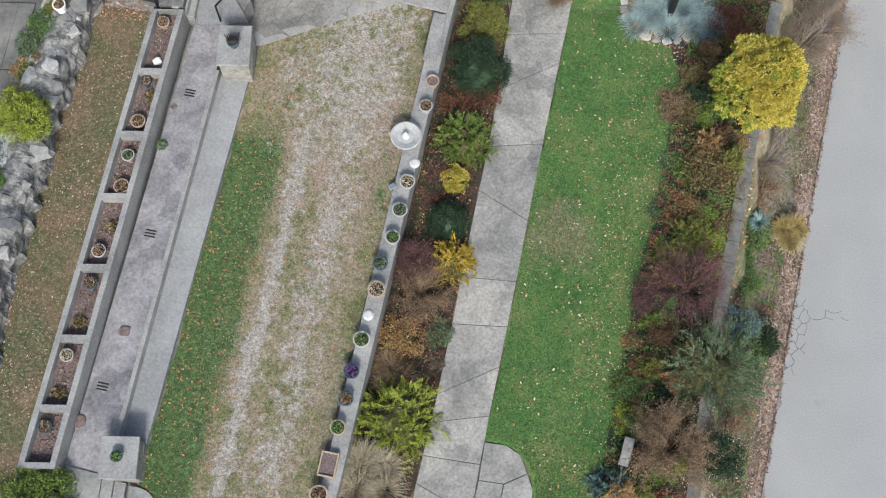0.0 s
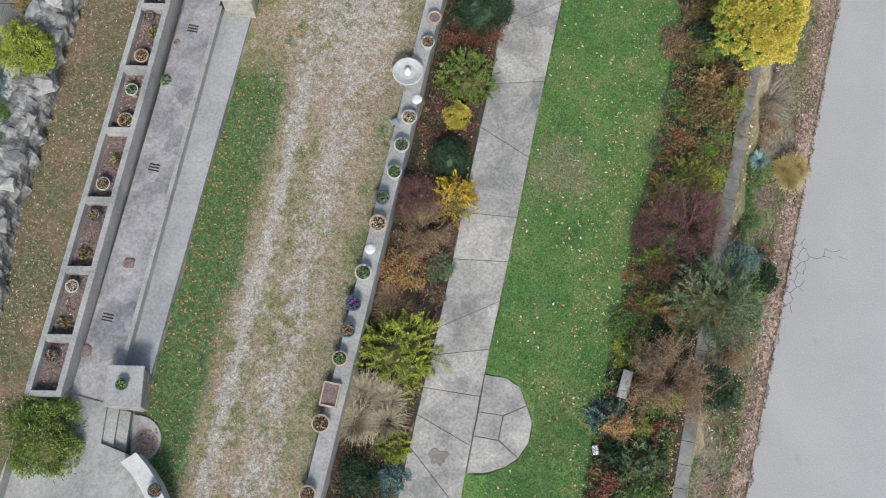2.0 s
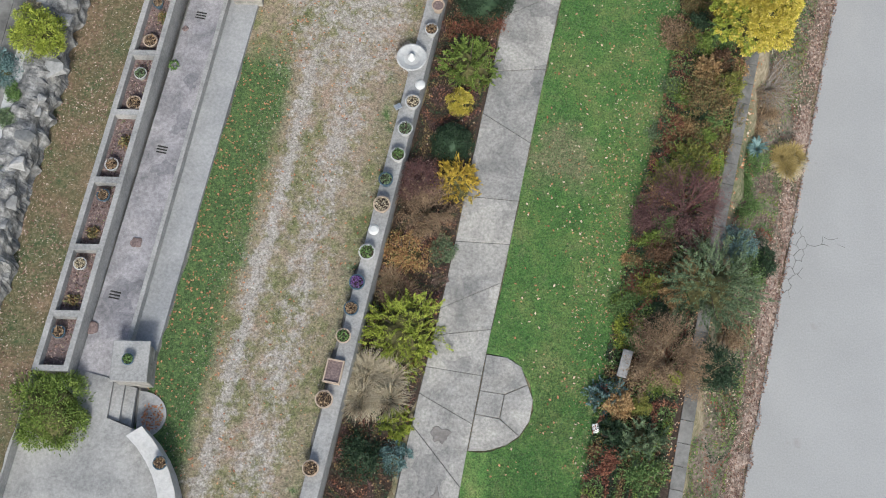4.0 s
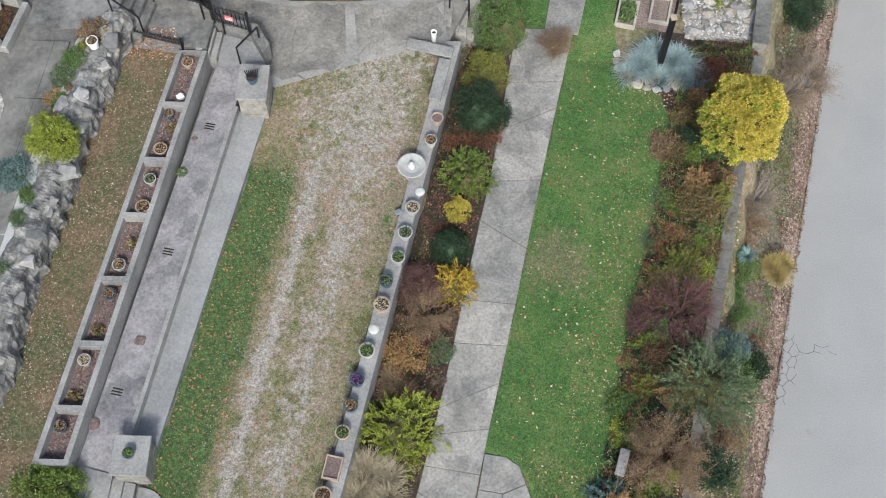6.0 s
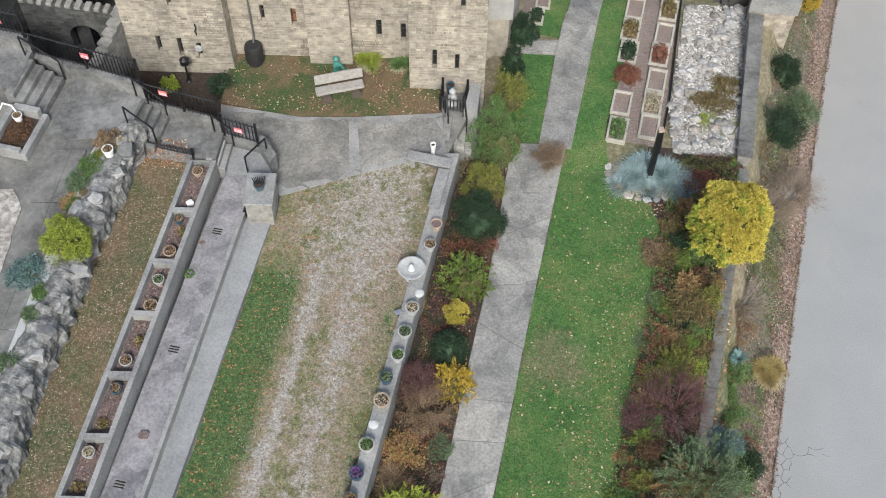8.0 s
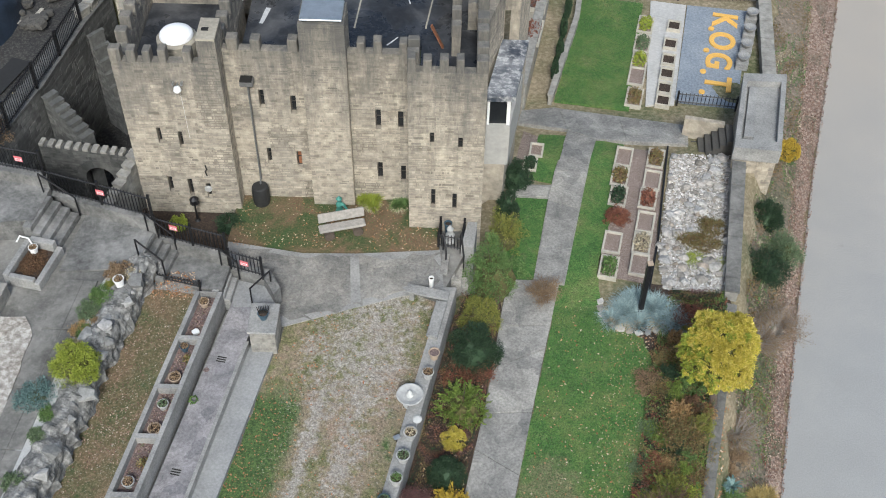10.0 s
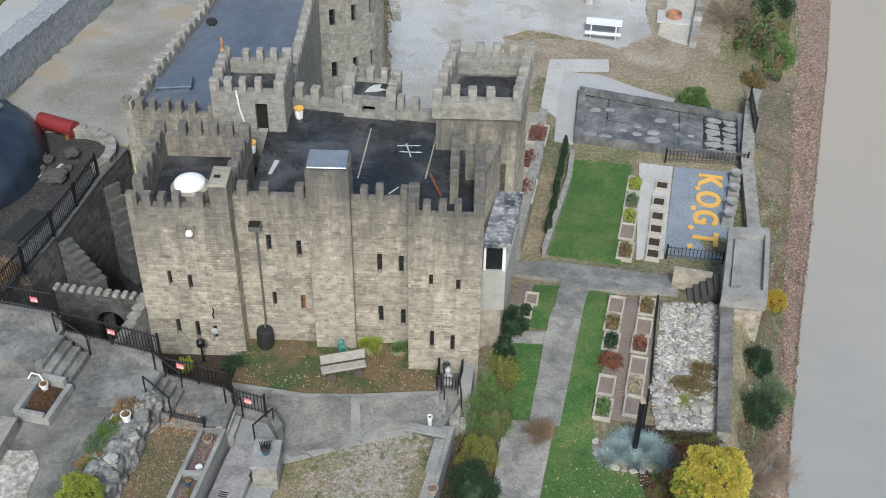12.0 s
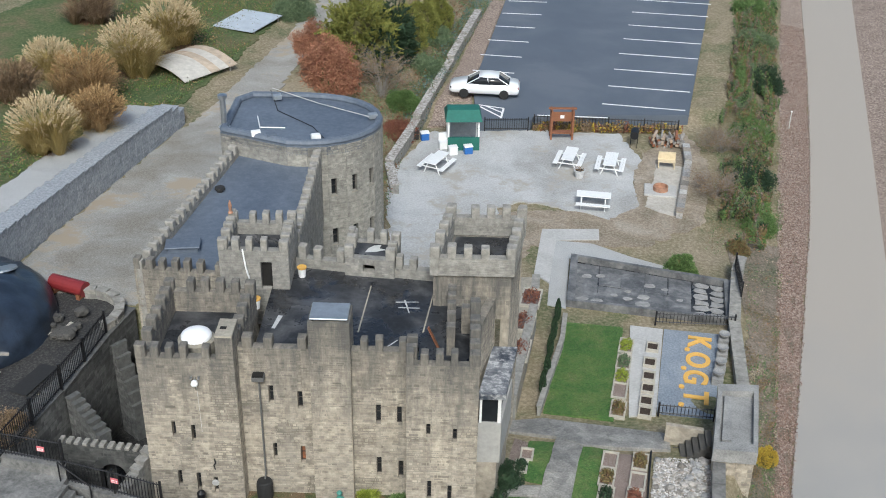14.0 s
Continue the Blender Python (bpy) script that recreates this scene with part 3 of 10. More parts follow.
L_autumn = leaf_mat("autumn", (0.32, 0.12, 0.06), (0.42, 0.27, 0.09), (0.28, 0.12, 0.07), (0.5, 0.38, 0.15), (0.2, 0.16, 0.06))
L_deadbrown = leaf_mat("dead_brown", (0.05, 0.028, 0.015), (0.12, 0.065, 0.032), (0.2, 0.115, 0.06))
L_lane = leaf_mat("lane_litter", (0.085, 0.04, 0.032), (0.19, 0.1, 0.074), (0.34, 0.22, 0.165), (0.56, 0.45, 0.38))
L_bluegrass = leaf_mat("pale_blue", (0.17, 0.25, 0.25), (0.3, 0.4, 0.4), (0.44, 0.54, 0.53))
L_turf = leaf_mat("turf", (0.02, 0.06, 0.018), (0.05, 0.128, 0.034), (0.092, 0.18, 0.052), (0.15, 0.2, 0.078))
L_dryturf = leaf_mat("dry_turf", (0.1, 0.1, 0.045), (0.2, 0.17, 0.1), (0.3, 0.27, 0.2), (0.42, 0.39, 0.34))
L_rusty = leaf_mat("rust", (0.24, 0.135, 0.055), (0.38, 0.24, 0.1), (0.5, 0.35, 0.18))
L_russet = leaf_mat("russet_tree", (0.22, 0.085, 0.05), (0.34, 0.15, 0.085), (0.43, 0.22, 0.13))
L_olive = leaf_mat("olive_gold", (0.11, 0.13, 0.025), (0.2, 0.21, 0.04), (0.29, 0.28, 0.065))
L_straw = leaf_mat("straw", (0.3, 0.25, 0.16), (0.42, 0.36, 0.25), (0.52, 0.46, 0.34))
L_plume = leaf_mat("plume", (0.38, 0.28, 0.14), (0.56, 0.44, 0.26), (0.68, 0.58, 0.4))
L_purpleflower = leaf_mat("violet_flowers", (0.12, 0.05, 0.2), (0.2, 0.09, 0.3), (0.06, 0.09, 0.04))

# ---------------------------------------------------------------- lie of the land
def x_potwall(y):
    return -1.72 + 0.195 * (y - 9.6)


def x_rightwall(y):
    return 6.31 + 0.23 * (y - 8.34)


def x_lane(y):
    return 9.17 + 0.2385 * (y - 10.72)


def x_road(y):
    return x_lane(y) + lerp_table([(18, 0.0), (25, 0.15), (31, 0.42), (38, 0.68), (47, 1.0), (57, 1.07), (70, 0.96), (88, 0.56), (110, 0.3)], y)


def garden_z(y):
    return lerp_table([(18, 0.0), (24, -0.5), (27.3, -1.32), (33, -1.42), (46, -1.7), (58, -1.7), (60, -1.2), (90, -1.1), (200, -1.1)], y)


def plateau_z(y):
    return lerp_table([(10, 2.45), (17, 3.2), (30, 3.2), (38, 2.2), (50, 1.2), (75, 0.6), (110, 0.2)], y)


WALL_FACE = [(20, -20.0), (29.8, -19.0), (32.9, -18.66), (36.4, -18.24), (40.2, -17.66), (44.6, -17.0), (49.4, -16.2), (52, -15.9)]
WALL_X = [(y, x - 0.5) for y, x in WALL_FACE] + [(75, -12.0), (110, -9)]
WALL_TOP = [(20, 5.2), (29.8, 4.95), (32.9, 4.5), (36.4, 4.05), (40.2, 3.65), (44.6, 3.2), (48.6, 2.75), (50.2, 1.9), (52, 1.3), (75, 0.7), (110, 0.3)]


def land(x, y):
    xr = x_road(y)
    xs = x_rightwall(y) + lerp_table([(0, 0.3), (36, 0.3), (44, -2.2), (120, -1.0)], y)
    g = garden_z(y)
    if x > x_lane(y) + 4.85:
        return -2.55 + min(6.0, 0.14 * (x - x_lane(y) - 4.85))
    if x > xr - 0.1:
        return -2.56
    if x > xs:
        k = (x - xs) / (xr - 0.1 - xs)
        top = g - lerp_table([(20, 0.7), (40, 0.15)], y)
        return top + (-2.5 - top) * k ** 0.8
    if y < 18.5 and x < x_potwall(y) - 0.4:
        return -1.3
    if y < 38:
        xl = lerp_table([(18, -15.1), (19.5, -14.75), (22.2, -14.05), (25.7, -13.45), (27.7, -12.95), (28.4, -11.9), (37.2, -10.5)], y)
        if x < xl - 0.45:
            over = lerp_table(WALL_X, y) - x
            if over > 0 and y > 30:
                return lerp_table(WALL_TOP, y) + min(4.0, 0.1 * over)
            return plateau_z(y)
        if x < x_potwall(y) - 0.4 and y < 26:
            return -1.3
        return g if x > -4 else min(g, -0.6)
    # behind the castle: a bank falls from the drive to the yard
    p = plateau_z(y)
    over = lerp_table(WALL_X, y) - x
    if over > 0:
        return lerp_table(WALL_TOP, y) + min(4.0, 0.06 * over)
    xa, xb = lerp_table([(38, -12), (60, -9.5), (85, -3)], y), lerp_table([(38, -4), (56, -4.0), (85, 1.5)], y)
    if x < xa:
        return p
    if x < xb:
        return p + (g - p) * (x - xa) / (xb - xa)
    return g


def grid_axis(*spans):
    out = []
    for a, b, n in spans:
        out += list(np.linspace(a, b, n, endpoint=False))
    return out + [spans[-1][1]]


gx = grid_axis((-1500, -60, 6), (-60, -24, 24), (-24, 20, 100), (20, 45, 40), (45, 1500, 8))
gy = grid_axis((-1500, -30, 6), (-30, 0, 15), (0, 64, 128), (64, 110, 46), (110, 1500, 8))
raw("ground", [(x, y, land(x, y) - 0.03 + 0.05 * (noise.noise((x * 0.5, y * 0.5, 0)) if abs(x) < 60 and x < x_road(y) - 1 else -0.2)) for y in gy for x in gx],
    [(j * len(gx) + i, j * len(gx) + i + 1, (j + 1) * len(gx) + i + 1, (j + 1) * len(gx) + i) for j in range(len(gy) - 1) for i in range(len(gx) - 1)],
    M_wild, kind="structure", label="rough grass and leaf covered ground around the castle", smooth=True)


def drape(name, poly, material, dz=0.03, step=0.7, height=None, label="", kind="structure", thick=0.3, parent=None, wobble=0.0, smooth_corners=0):
    """A sheet with an edge, laid over the land inside a plan outline."""
    for _ in range(smooth_corners):
        poly = [p for a, b in zip(poly, poly[1:] + poly[:1]) for p in ((a[0] * 0.75 + b[0] * 0.25, a[1] * 0.75 + b[1] * 0.25), (a[0] * 0.25 + b[0] * 0.75, a[1] * 0.25 + b[1] * 0.75))]
    if wobble:
        dense = []
        for a, b in zip(poly, poly[1:] + poly[:1]):
            n = max(1, int(math.dist(a, b) / 0.3))
            dense += [(a[0] + (b[0] - a[0]) * i / n, a[1] + (b[1] - a[1]) * i / n) for i in range(n)]
        poly = [(x + wobble * noise.noise((x * 2, y * 2, 5)), y + wobble * noise.noise((x * 2, y * 2, 9))) for x, y in dense]
    bm = bmesh.new()
    prism(bm, poly, 0, 1)
    lowest = [v for v in bm.verts if v.co.z < 0.5]
    bmesh.ops.delete(bm, geom=lowest, context="VERTS")
    xs, ys = [p[0] for p in poly], [p[1] for p in poly]
    for axis, lo, hi in ((0, min(xs), max(xs)), (1, min(ys), max(ys))):
        v = lo + step
        while v < hi:
            n = Vector((1, 0, 0)) if axis == 0 else Vector((0, 1, 0))
            bmesh.ops.bisect_plane(bm, geom=bm.verts[:] + bm.edges[:] + bm.faces[:], plane_co=n * v, plane_no=n)
            v += step
    rim = [e for e in bm.edges if e.is_boundary]
    made = bmesh.ops.extrude_edge_only(bm, edges=rim)
    low = {g for g in made["geom"] if isinstance(g, bmesh.types.BMVert)}
    for v in bm.verts:
        z = height if height is not None else land(v.co.x, v.co.y) + dz
        v.co.z = z - thick if v in low else z
    bmesh.ops.recalc_face_normals(bm, faces=bm.faces[:])
    return part(name, bm, material, parent, label, kind)


# road, verge and bank
drape("road", [(x_road(y), y) for y in (-40, 18, 25, 31, 38, 47, 57, 70, 88, 110, 140)] + [(x_lane(140) + 4.7, 140), (x_lane(57) + 4.95, 57), (x_lane(-40) + 4.8, -40)], M_road, 0.06, 6.0, height=-2.5, label="pale grey asphalt lane with worn edges")
drape("leaf_verge", [(x_road(y) - 0.02, y) for y in (-10, 18, 25, 31, 38, 47, 57, 70, 88, 110, 140)] + [(x_road(140) - 1.6, 140), (x_road(88) - 1.8, 88), (x_road(57) - 2.0, 57), (x_road(38) - 1.3, 38), (x_road(24) - 0.6, 24), (x_road(-10) - 0.5, -10)], M_leafbed, 0.02, 1.0, label="strip of fallen brown leaves along the lane", wobble=0.25)
drape("leaf_bank", [(x_rightwall(-10) + 0.5, -10), (x_road(-10) - 0.4, -10), (x_road(44) - 0.6, 44), (x_rightwall(44) - 1.0, 44), (x_rightwall(36) + 0.4, 36)], M_bank, 0.015, 1.0, label="dry earth bank sloping to the lane")
drape("leaf_verge", [(x_lane(-10) + 4.75, -10), (x_lane(-10) + 12, -10), (x_lane(140) + 14, 140), (x_lane(140) + 4.65, 140), (x_lane(57) + 4.9, 57)], M_leafbed, 0.02, 2.0, label="leaf covered far verge of the lane")

# lower garden: lawn, path, beds
drape("lawn", [(0.44, 4.97), (1.0, 7.84), (1.64, 11.38), (2.25, 14.57), (2.7, 16.77), (3.0, 18.4), (4.45, 25.0), (5.45, 24.8), (5.0, 22.0), (4.05, 18.0), (4.07, 16.43), (4.85, 15.7), (5.3, 15.45), (5.47, 14.43), (5.2, 13.13), (4.92, 11.55), (4.51, 10.02), (4.2, 8.83), (3.88, 7.53), (3.69, 6.4), (3.41, 5.17), (3.11, 3.58), (2.75, 2.0), (2.3, 0.0), (1.9, -4.0), (-0.9, -4.0), (0.0, 2.6), (0.6, 2.6), (1.2, 2.9), (1.6, 3.6), (1.5, 4.3), (1.1, 4.8)],
      M_lawn, 0.05, 0.7, label="green lawn scattered with fallen leaves", wobble=0.1)
drape("garden_bed", [(x_potwall(-4), -4), (-2.6, -4), (-1.6, 2.6), (-1.14, 4.03), (-0.54, 6.84), (-0.04, 9.85), (0.64, 13.41), (1.01, 16.41), (1.0, 18.0), (0.4, 18.0), (x_potwall(16), 16)], M_soil, 0.03, 0.8, label="dark soil bed under the terrace wall", wobble=0.1)
drape("garden_bed", [(3.0, 3.58), (3.3, 5.17), (3.55, 6.4), (3.75, 7.53), (4.1, 8.83), (4.4, 10.02), (4.8, 11.55), (5.1, 13.13), (5.3, 14.43), (5.2, 15.4), (4.6, 16.0), (5.4, 17.6), (8.1, 17.6), (8.1, 16.8), (6.2, 8.34), (5.2, 3.0), (4.2, -3), (2.2, -3)], M_soil, 0.025, 0.8, label="shrub bed with dark soil beside the lawn", wobble=0.15)
drape("lawn", [(2.45, 25.35), (3.6, 25.3), (3.1, 22.3), (2.0, 22.6)], M_lawn, 0.04, 0.7, label="small green lawn beside the castle wall", wobble=0.06)
drape("lawn", [(1.55, 21.6), (3.0, 21.7), (2.25, 17.6), (0.9, 17.7)], M_lawn, 0.04, 0.7, label="small green lawn below the corner tower", wobble=0.06)
drape("lawn", [(4.5, 34.75), (7.1, 34.4), (5.95, 27.4), (3.15, 27.8)], M_lawn, 0.05, 0.7, label="square green lawn behind a stone edging", wobble=0.05)

# terraces
terrace = part("terrace_fill", prisms(([(-9.2, -10), (x_potwall(-10) - 0.35, -10), (x_potwall(16.6) - 0.35, 16.6), (-0.2, 17.9), (0.0, 19.2), (-1.0, 20.3), (-7.6, 20.3), (-7.6, 17.0), (-9.2, 15.0)], -1.2, 0.8)), M_oldconcrete, kind="structure", label="retained terrace in front of the castle")
drape("terrace_lawn", [(-7.43, 3.8), (-7.0, 5.87), (-6.55, 8.75), (-6.02, 11.39), (-5.75, 13.24), (-5.37, 14.85), (-3.5, 15.6), (-1.7, 16.25), (-1.0, 15.9), (-0.95, 14.08), (-1.42, 12.97), (-1.96, 10.39), (-2.53, 7.68), (-3.27, 4.24), (-4.6, -3.5), (-9.0, -3.5)], M_wornlawn, 0, 0.7, height=0.85, label="worn lawn with bare pale patches and leaves", wobble=0.12, thick=0.1)
plaza = drape("plaza", [(-6.9, 15.2), (-5.4, 14.8), (-3.5, 15.55), (-1.7, 16.2), (-0.75, 16.2), (-0.95, 18.0), (-3.5, 17.75), (-5.2, 17.7), (-7.6, 18.1), (-7.4, 16.4)], M_concrete, 0, 0.8, height=0.878, label="grey flagstone forecourt", thick=0.12)
drape("castle_lawn", [(-7.6, 18.15), (-5.2, 17.75), (-3.5, 17.8), (-0.98, 18.05), (-0.9, 19.0), (-1.8, 20.2), (-7.5, 20.2)], M_patchlawn, 0, 0.6, height=0.93, label="patchy lawn with leaves at the castle foot", wobble=0.06, thick=0.15)
drape("castle_bed", [(-10.6, 19.6), (-7.3, 19.6), (-7.2, 17.3), (-8.8, 16.9), (-10.6, 18.0)], M_soil, 0, 0.6, height=0.7, label="dark shrub bed at the tower foot", thick=2.0)
part("pot_wall", prisms(([(x_potwall(-10) - 0.38, -10), (x_potwall(-10), -10), (x_potwall(16.4), 16.4), (x_potwall(16.4) - 0.42, 16.4)], -0.1, 0.98)), M_concrete, kind="structure", label="grey concrete terrace wall carrying flower pots")

# corridor, ledge, planters, upper strip
def x_pl(y):
    return -8.01 + (y - 15.27) * 0.164


def x_pr(y):
    return -7.23 + (y - 15.28) * 0.16


def x_ledge(y):
    return -6.40 + (y - 13.95) * 0.167


def x_lawnleft(y):
    return -5.42 + (y - 14.85) * 0.182


M_walkflag = flag_mat("walk_stone", 0.85, 1.13)
part("drain_walk", prisms(([(x_pr(3.9), 3.9), (x_ledge(3.9), 3.9), (x_ledge(15.3), 15.3), (-6.0, 16.2), (x_pr(16.2) + 0.2, 16.2)], -0.5, 1.18)), M_walkflag, kind="structure", label="stained concrete walk with drain slots")
part("ledge", prisms(([(x_ledge(4.6) + 0.1, 4.6), (x_lawnleft(4.6), 4.6), (x_lawnleft(14.0), 14.0), (x_ledge(14.0) + 0.1, 14.0)], -0.5, 0.98)), M_wetconcrete, kind="structure", label="broad water-stained concrete ledge")
part("kerb", prisms(([(x_ledge(4.6), 4.6), (x_ledge(4.6) + 0.1, 4.6), (x_ledge(13.9) + 0.1, 13.9), (x_ledge(13.9), 13.9)], 0.9, 1.26)), M_concrete, kind="structure", label="low concrete kerb")
part("strip_fill", prisms(([(-11.0, -8), (x_pl(-8) + 0.02, -8), (x_pl(15.3) + 0.02, 15.3), (x_pl(15.3) - 0.1, 16.0), (-9.3, 16.0), (-9.4, 15.3), (-10.6, 8.5)], -1.2, 1.66)), M_concrete, kind="structure", label="fill behind the planters")
drape("strip_lawn", [(-11.0, -4), (x_pl(-4) - 0.01, -4), (x_pl(15.2) - 0.01, 15.2), (-9.3, 15.4), (-9.64, 14.62), (-10.05, 12.9), (-10.3, 10.51), (-10.65, 8.53), (-11.2, 4)], M_brownlawn, 0, 0.7, height=1.7, label="narrow brown grass strip with leaves", wobble=0.05, thick=0.1)
upper_x = [(-4, -11.6), (4, -11.2), (8.53, -10.75), (10.5, -10.35), (12.9, -10.1), (14.62, -9.75), (16.2, -9.35)]
part("upper_terrace", prisms(([(-30, -8), (-11.9, -8)] + [(x - 0.25, y) for y, x in upper_x] + [(-9.3, 17.1), (-11.6, 17.8), (-30, 18)], -1.2, 2.42)), M_oldconcrete, kind="structure", label="upper terrace with concrete paving")
drape("gravel_bed", [(-11.75, 4), (-11.1, 4.5), (-10.8, 9), (-10.4, 12.5), (-10.05, 14.4), (-9.8, 15.9), (-10.3, 15.9), (-11.15, 12.0), (-11.6, 8.0)], M_gravel, 0, 0.8, height=2.46, label="pale gravel bed behind the rock wall", wobble=0.12)
drape("gravel_bed", [(-30, 4), (-12.6, 4), (-12.1, 10), (-12.0, 13.0), (-12.4, 13.6), (-30, 13.6)], M_rubble, 0, 0.8, height=2.455, label="pale stony yard on the upper terrace", wobble=0.1)

# ---------------------------------------------------------------- masonry
def cells(length, z0, z1, holes):
    us = sorted({0.0, length, *[h for o in holes for h in o[:2]]})
    zs = sorted({z0, z1, *[h for o in holes for h in o[2:]]})
    for a, b in zip(us, us[1:]):
        for c, d in zip(zs, zs[1:]):
            if not any(o[0] <= (a + b) / 2 <= o[1] and o[2] <= (c + d) / 2 <= o[3] for o in holes):
                yield a, b, c, d


def stone_mesh(stones, to_world):
    """Loose stones (u0, u1, z0, z1, proud) standing on a wall face as low hipped blocks."""
    verts, faces = [], []
    for u0, u1, c, d, out in stones:
        k = len(verts)
        i = min(0.014, (u1 - u0) * 0.2)
        for uu, zz, w in ((u0, c, -0.01), (u1, c, -0.01), (u1, d, -0.01), (u0, d, -0.01), (u0 + i, c + i, out), (u1 - i, c + i, out), (u1 - i, d - i, out), (u0 + i, d - i, out)):
            verts.append(to_world(uu, zz, w))
        faces += [(k + 4, k + 5, k + 6, k + 7), (k, k + 1, k + 5, k + 4), (k + 1, k + 2, k + 6, k + 5), (k + 2, k + 3, k + 7, k + 6), (k + 3, k, k + 4, k + 7)]
    return verts, faces


def courses(length, z0, z1, holes, row, width, rng, top=None):
    out, z = [], z0
    while z < z1 - 0.03:
        h = min(row * rng.uniform(0.6, 1.7), z1 - z)
        u = -rng.uniform(0, width)
        while u < length:
            w = width * rng.choice((0.45, 0.7, 0.9, 1.1, 1.5, 2.1)) * rng.uniform(0.85, 1.15)
            a, b = max(u, 0.0) + 0.004, min(u + w, length) - 0.004
            u += w
            pieces = [(a, b)]
            for o in holes:
                if o[2] - 0.02 < z + h and z < o[3] + 0.02:
                    nxt = []
                    for p, q in pieces:
                        if p < o[0]:
                            nxt.append((p, min(q, o[0] - 0.005)))
                        if q > o[1]:
                            nxt.append((max(p, o[1] + 0.005), q))
                    pieces = nxt
            for p, q in pieces:
                if q - p > 0.02 and rng.random() > 0.04:
                    out.append((p, q, z + 0.001 + rng.uniform(0, 0.01), z + h - 0.001 - rng.uniform(0, 0.01), rng.uniform(0.001, 0.011)))
        z += h
    return out


def wall(parent, p0, p1, z0, z1, holes=(), thick=0.3, row=0.078, width=0.17, name="wall", stone=None, label="", faces_out=True, inner=False, z_in=None):
    """An upright wall from p0 to p1; its outside lies to the right of that way. Real openings, loose facing stones."""
    a, b = Vector(p0), Vector(p1)
    length = (b - a).length
    d = (b - a) / length
    n = Vector((d.y, -d.x))
    bm = bmesh.new()
    for u0, u1, c, e in cells(length, z0, z1, holes):
        s0, s1 = max(u0, 0.005), min(u1, length - 0.005)
        q = [a + d * s0, a + d * s1, a + d * s1 - n * thick, a + d * s0 - n * thick]
        prism(bm, [tuple(v) for v in q], c, e - (RNG.uniform(0.001, 0.009) if e == z1 else 0))
    ob = part(name, bm, stone or M_stone, parent, label)

    def to_world(u, z, w):
        p = a + d * u + n * w
        return (p.x, p.y, z)

    rng = random.Random(int(abs(a.x * 131 + a.y * 17 + b.x * 7) * 100))
    v, f = stone_mesh(courses(length, z0, z1, holes, row, width, rng), to_world)
    raw("masonry", v, f, stone or M_stone, ob, kind="stuff")
    if inner:
        def to_inner(u, z, w):
            p = a + d * u - n * (thick + w)
            return (p.x, p.y, z)
        v, f = stone_mesh(courses(length, z_in if z_in is not None else z0, z1, holes, row, width, rng), to_inner)
        raw("masonry", v, [g[::-1] for g in f], stone or M_stone, ob, kind="stuff")
    return ob


def merlons(parent, p0, p1, z, height=0.42, count=6, fill=0.52, thick=0.3, stone=None, first=0.0, name="merlon"):
    """Square battlement teeth along a wall head, each one a part of its own."""
    a, b = Vector(p0), Vector(p1)
    length = (b - a).length
    d = (b - a) / length
    n = Vector((d.y, -d.x))
    pitch = (length - first) / count
    for i in range(count):
        w = pitch * fill * RNG.uniform(0.9, 1.1)
        u = first + i * pitch + (0 if i == 0 else RNG.uniform(-0.02, 0.02))
        if i == count - 1:
            u = length - w
        h = height * RNG.uniform(0.9, 1.1)
        bm = bmesh.new()
        m = Matrix.Translation((*(a + d * (u + w / 2) - n * thick / 2), z)) @ Matrix.Rotation(math.atan2(d.y, d.x) + RNG.uniform(-0.03, 0.03), 4, "Z")
        box(bm, -w / 2, w / 2, -thick / 2 - 0.02, thick / 2 + 0.02, -0.02, h, m, 0.025)
        part(name, bm, stone or M_stone, parent)


def window(parent, p0, p1, hole, glass=None, thick=0.3, broad=False):
    """A slit window: dark pane and frame set deep in the opening."""
    a, b = Vector(p0), Vector(p1)
    d = (b - a).normalized()
    n = Vector((d.y, -d.x))
    u0, u1, z0, z1 = hole
    m = Matrix.Translation((*(a + d * (u0 + u1) / 2 - n * 0.2), z0)) @ Matrix.Rotation(math.atan2(d.y, d.x), 4, "Z")
    w, h = (u1 - u0) / 2, z1 - z0
    bm = bmesh.new()
    t = 0.025
    for x0, x1, c, e in ((-w, -w + t, 0, h), (w - t, w, 0, h), (-w + t, w - t, 0, t), (-w + t, w - t, h - t, h), (-w + t, w - t, h * 0.5 - t / 2, h * 0.5 + t / 2)):
        box(bm, x0, x1, -0.03, 0.03, c, e, m)
    fr = part("window", bm, M_framewood, parent)
    bm = bmesh.new()
    box(bm, -w + t, w - t, -0.008, 0.008, t, h - t, m)
    part("pane", bm, glass or M_glass, fr)
    bm = bmesh.new()
    box(bm, -w - 0.03, w + 0.03, -0.21, -0.05, -0.05, -0.002, m)
    part("sill", bm, M_mortar, fr)


# ---------------------------------------------------------------- castle
castle = thing("castle", "small tan limestone castle with crenellated towers and flat roofs", "castle")


def flat_roof(poly, z, material, name="roof", label=""):
    return part(name, prisms((poly, z - 0.15, z)), material, castle, label)


# front left tower
ax0, ax1, ay0, ay1 = -10.43, -7.36, 19.5, 23.7
holes = [(0.87, 1.0, 3.68, 4.3), (1.5, 1.63, 3.52, 4.18), (0.88, 1.02, 1.6, 2.28), (1.5, 1.64, 1.45, 2.2), (2.06, 2.2, 1.38, 2.02)]
wall(castle, (ax0, ay0), (ax1, ay0), -1.2, 6.8, holes)
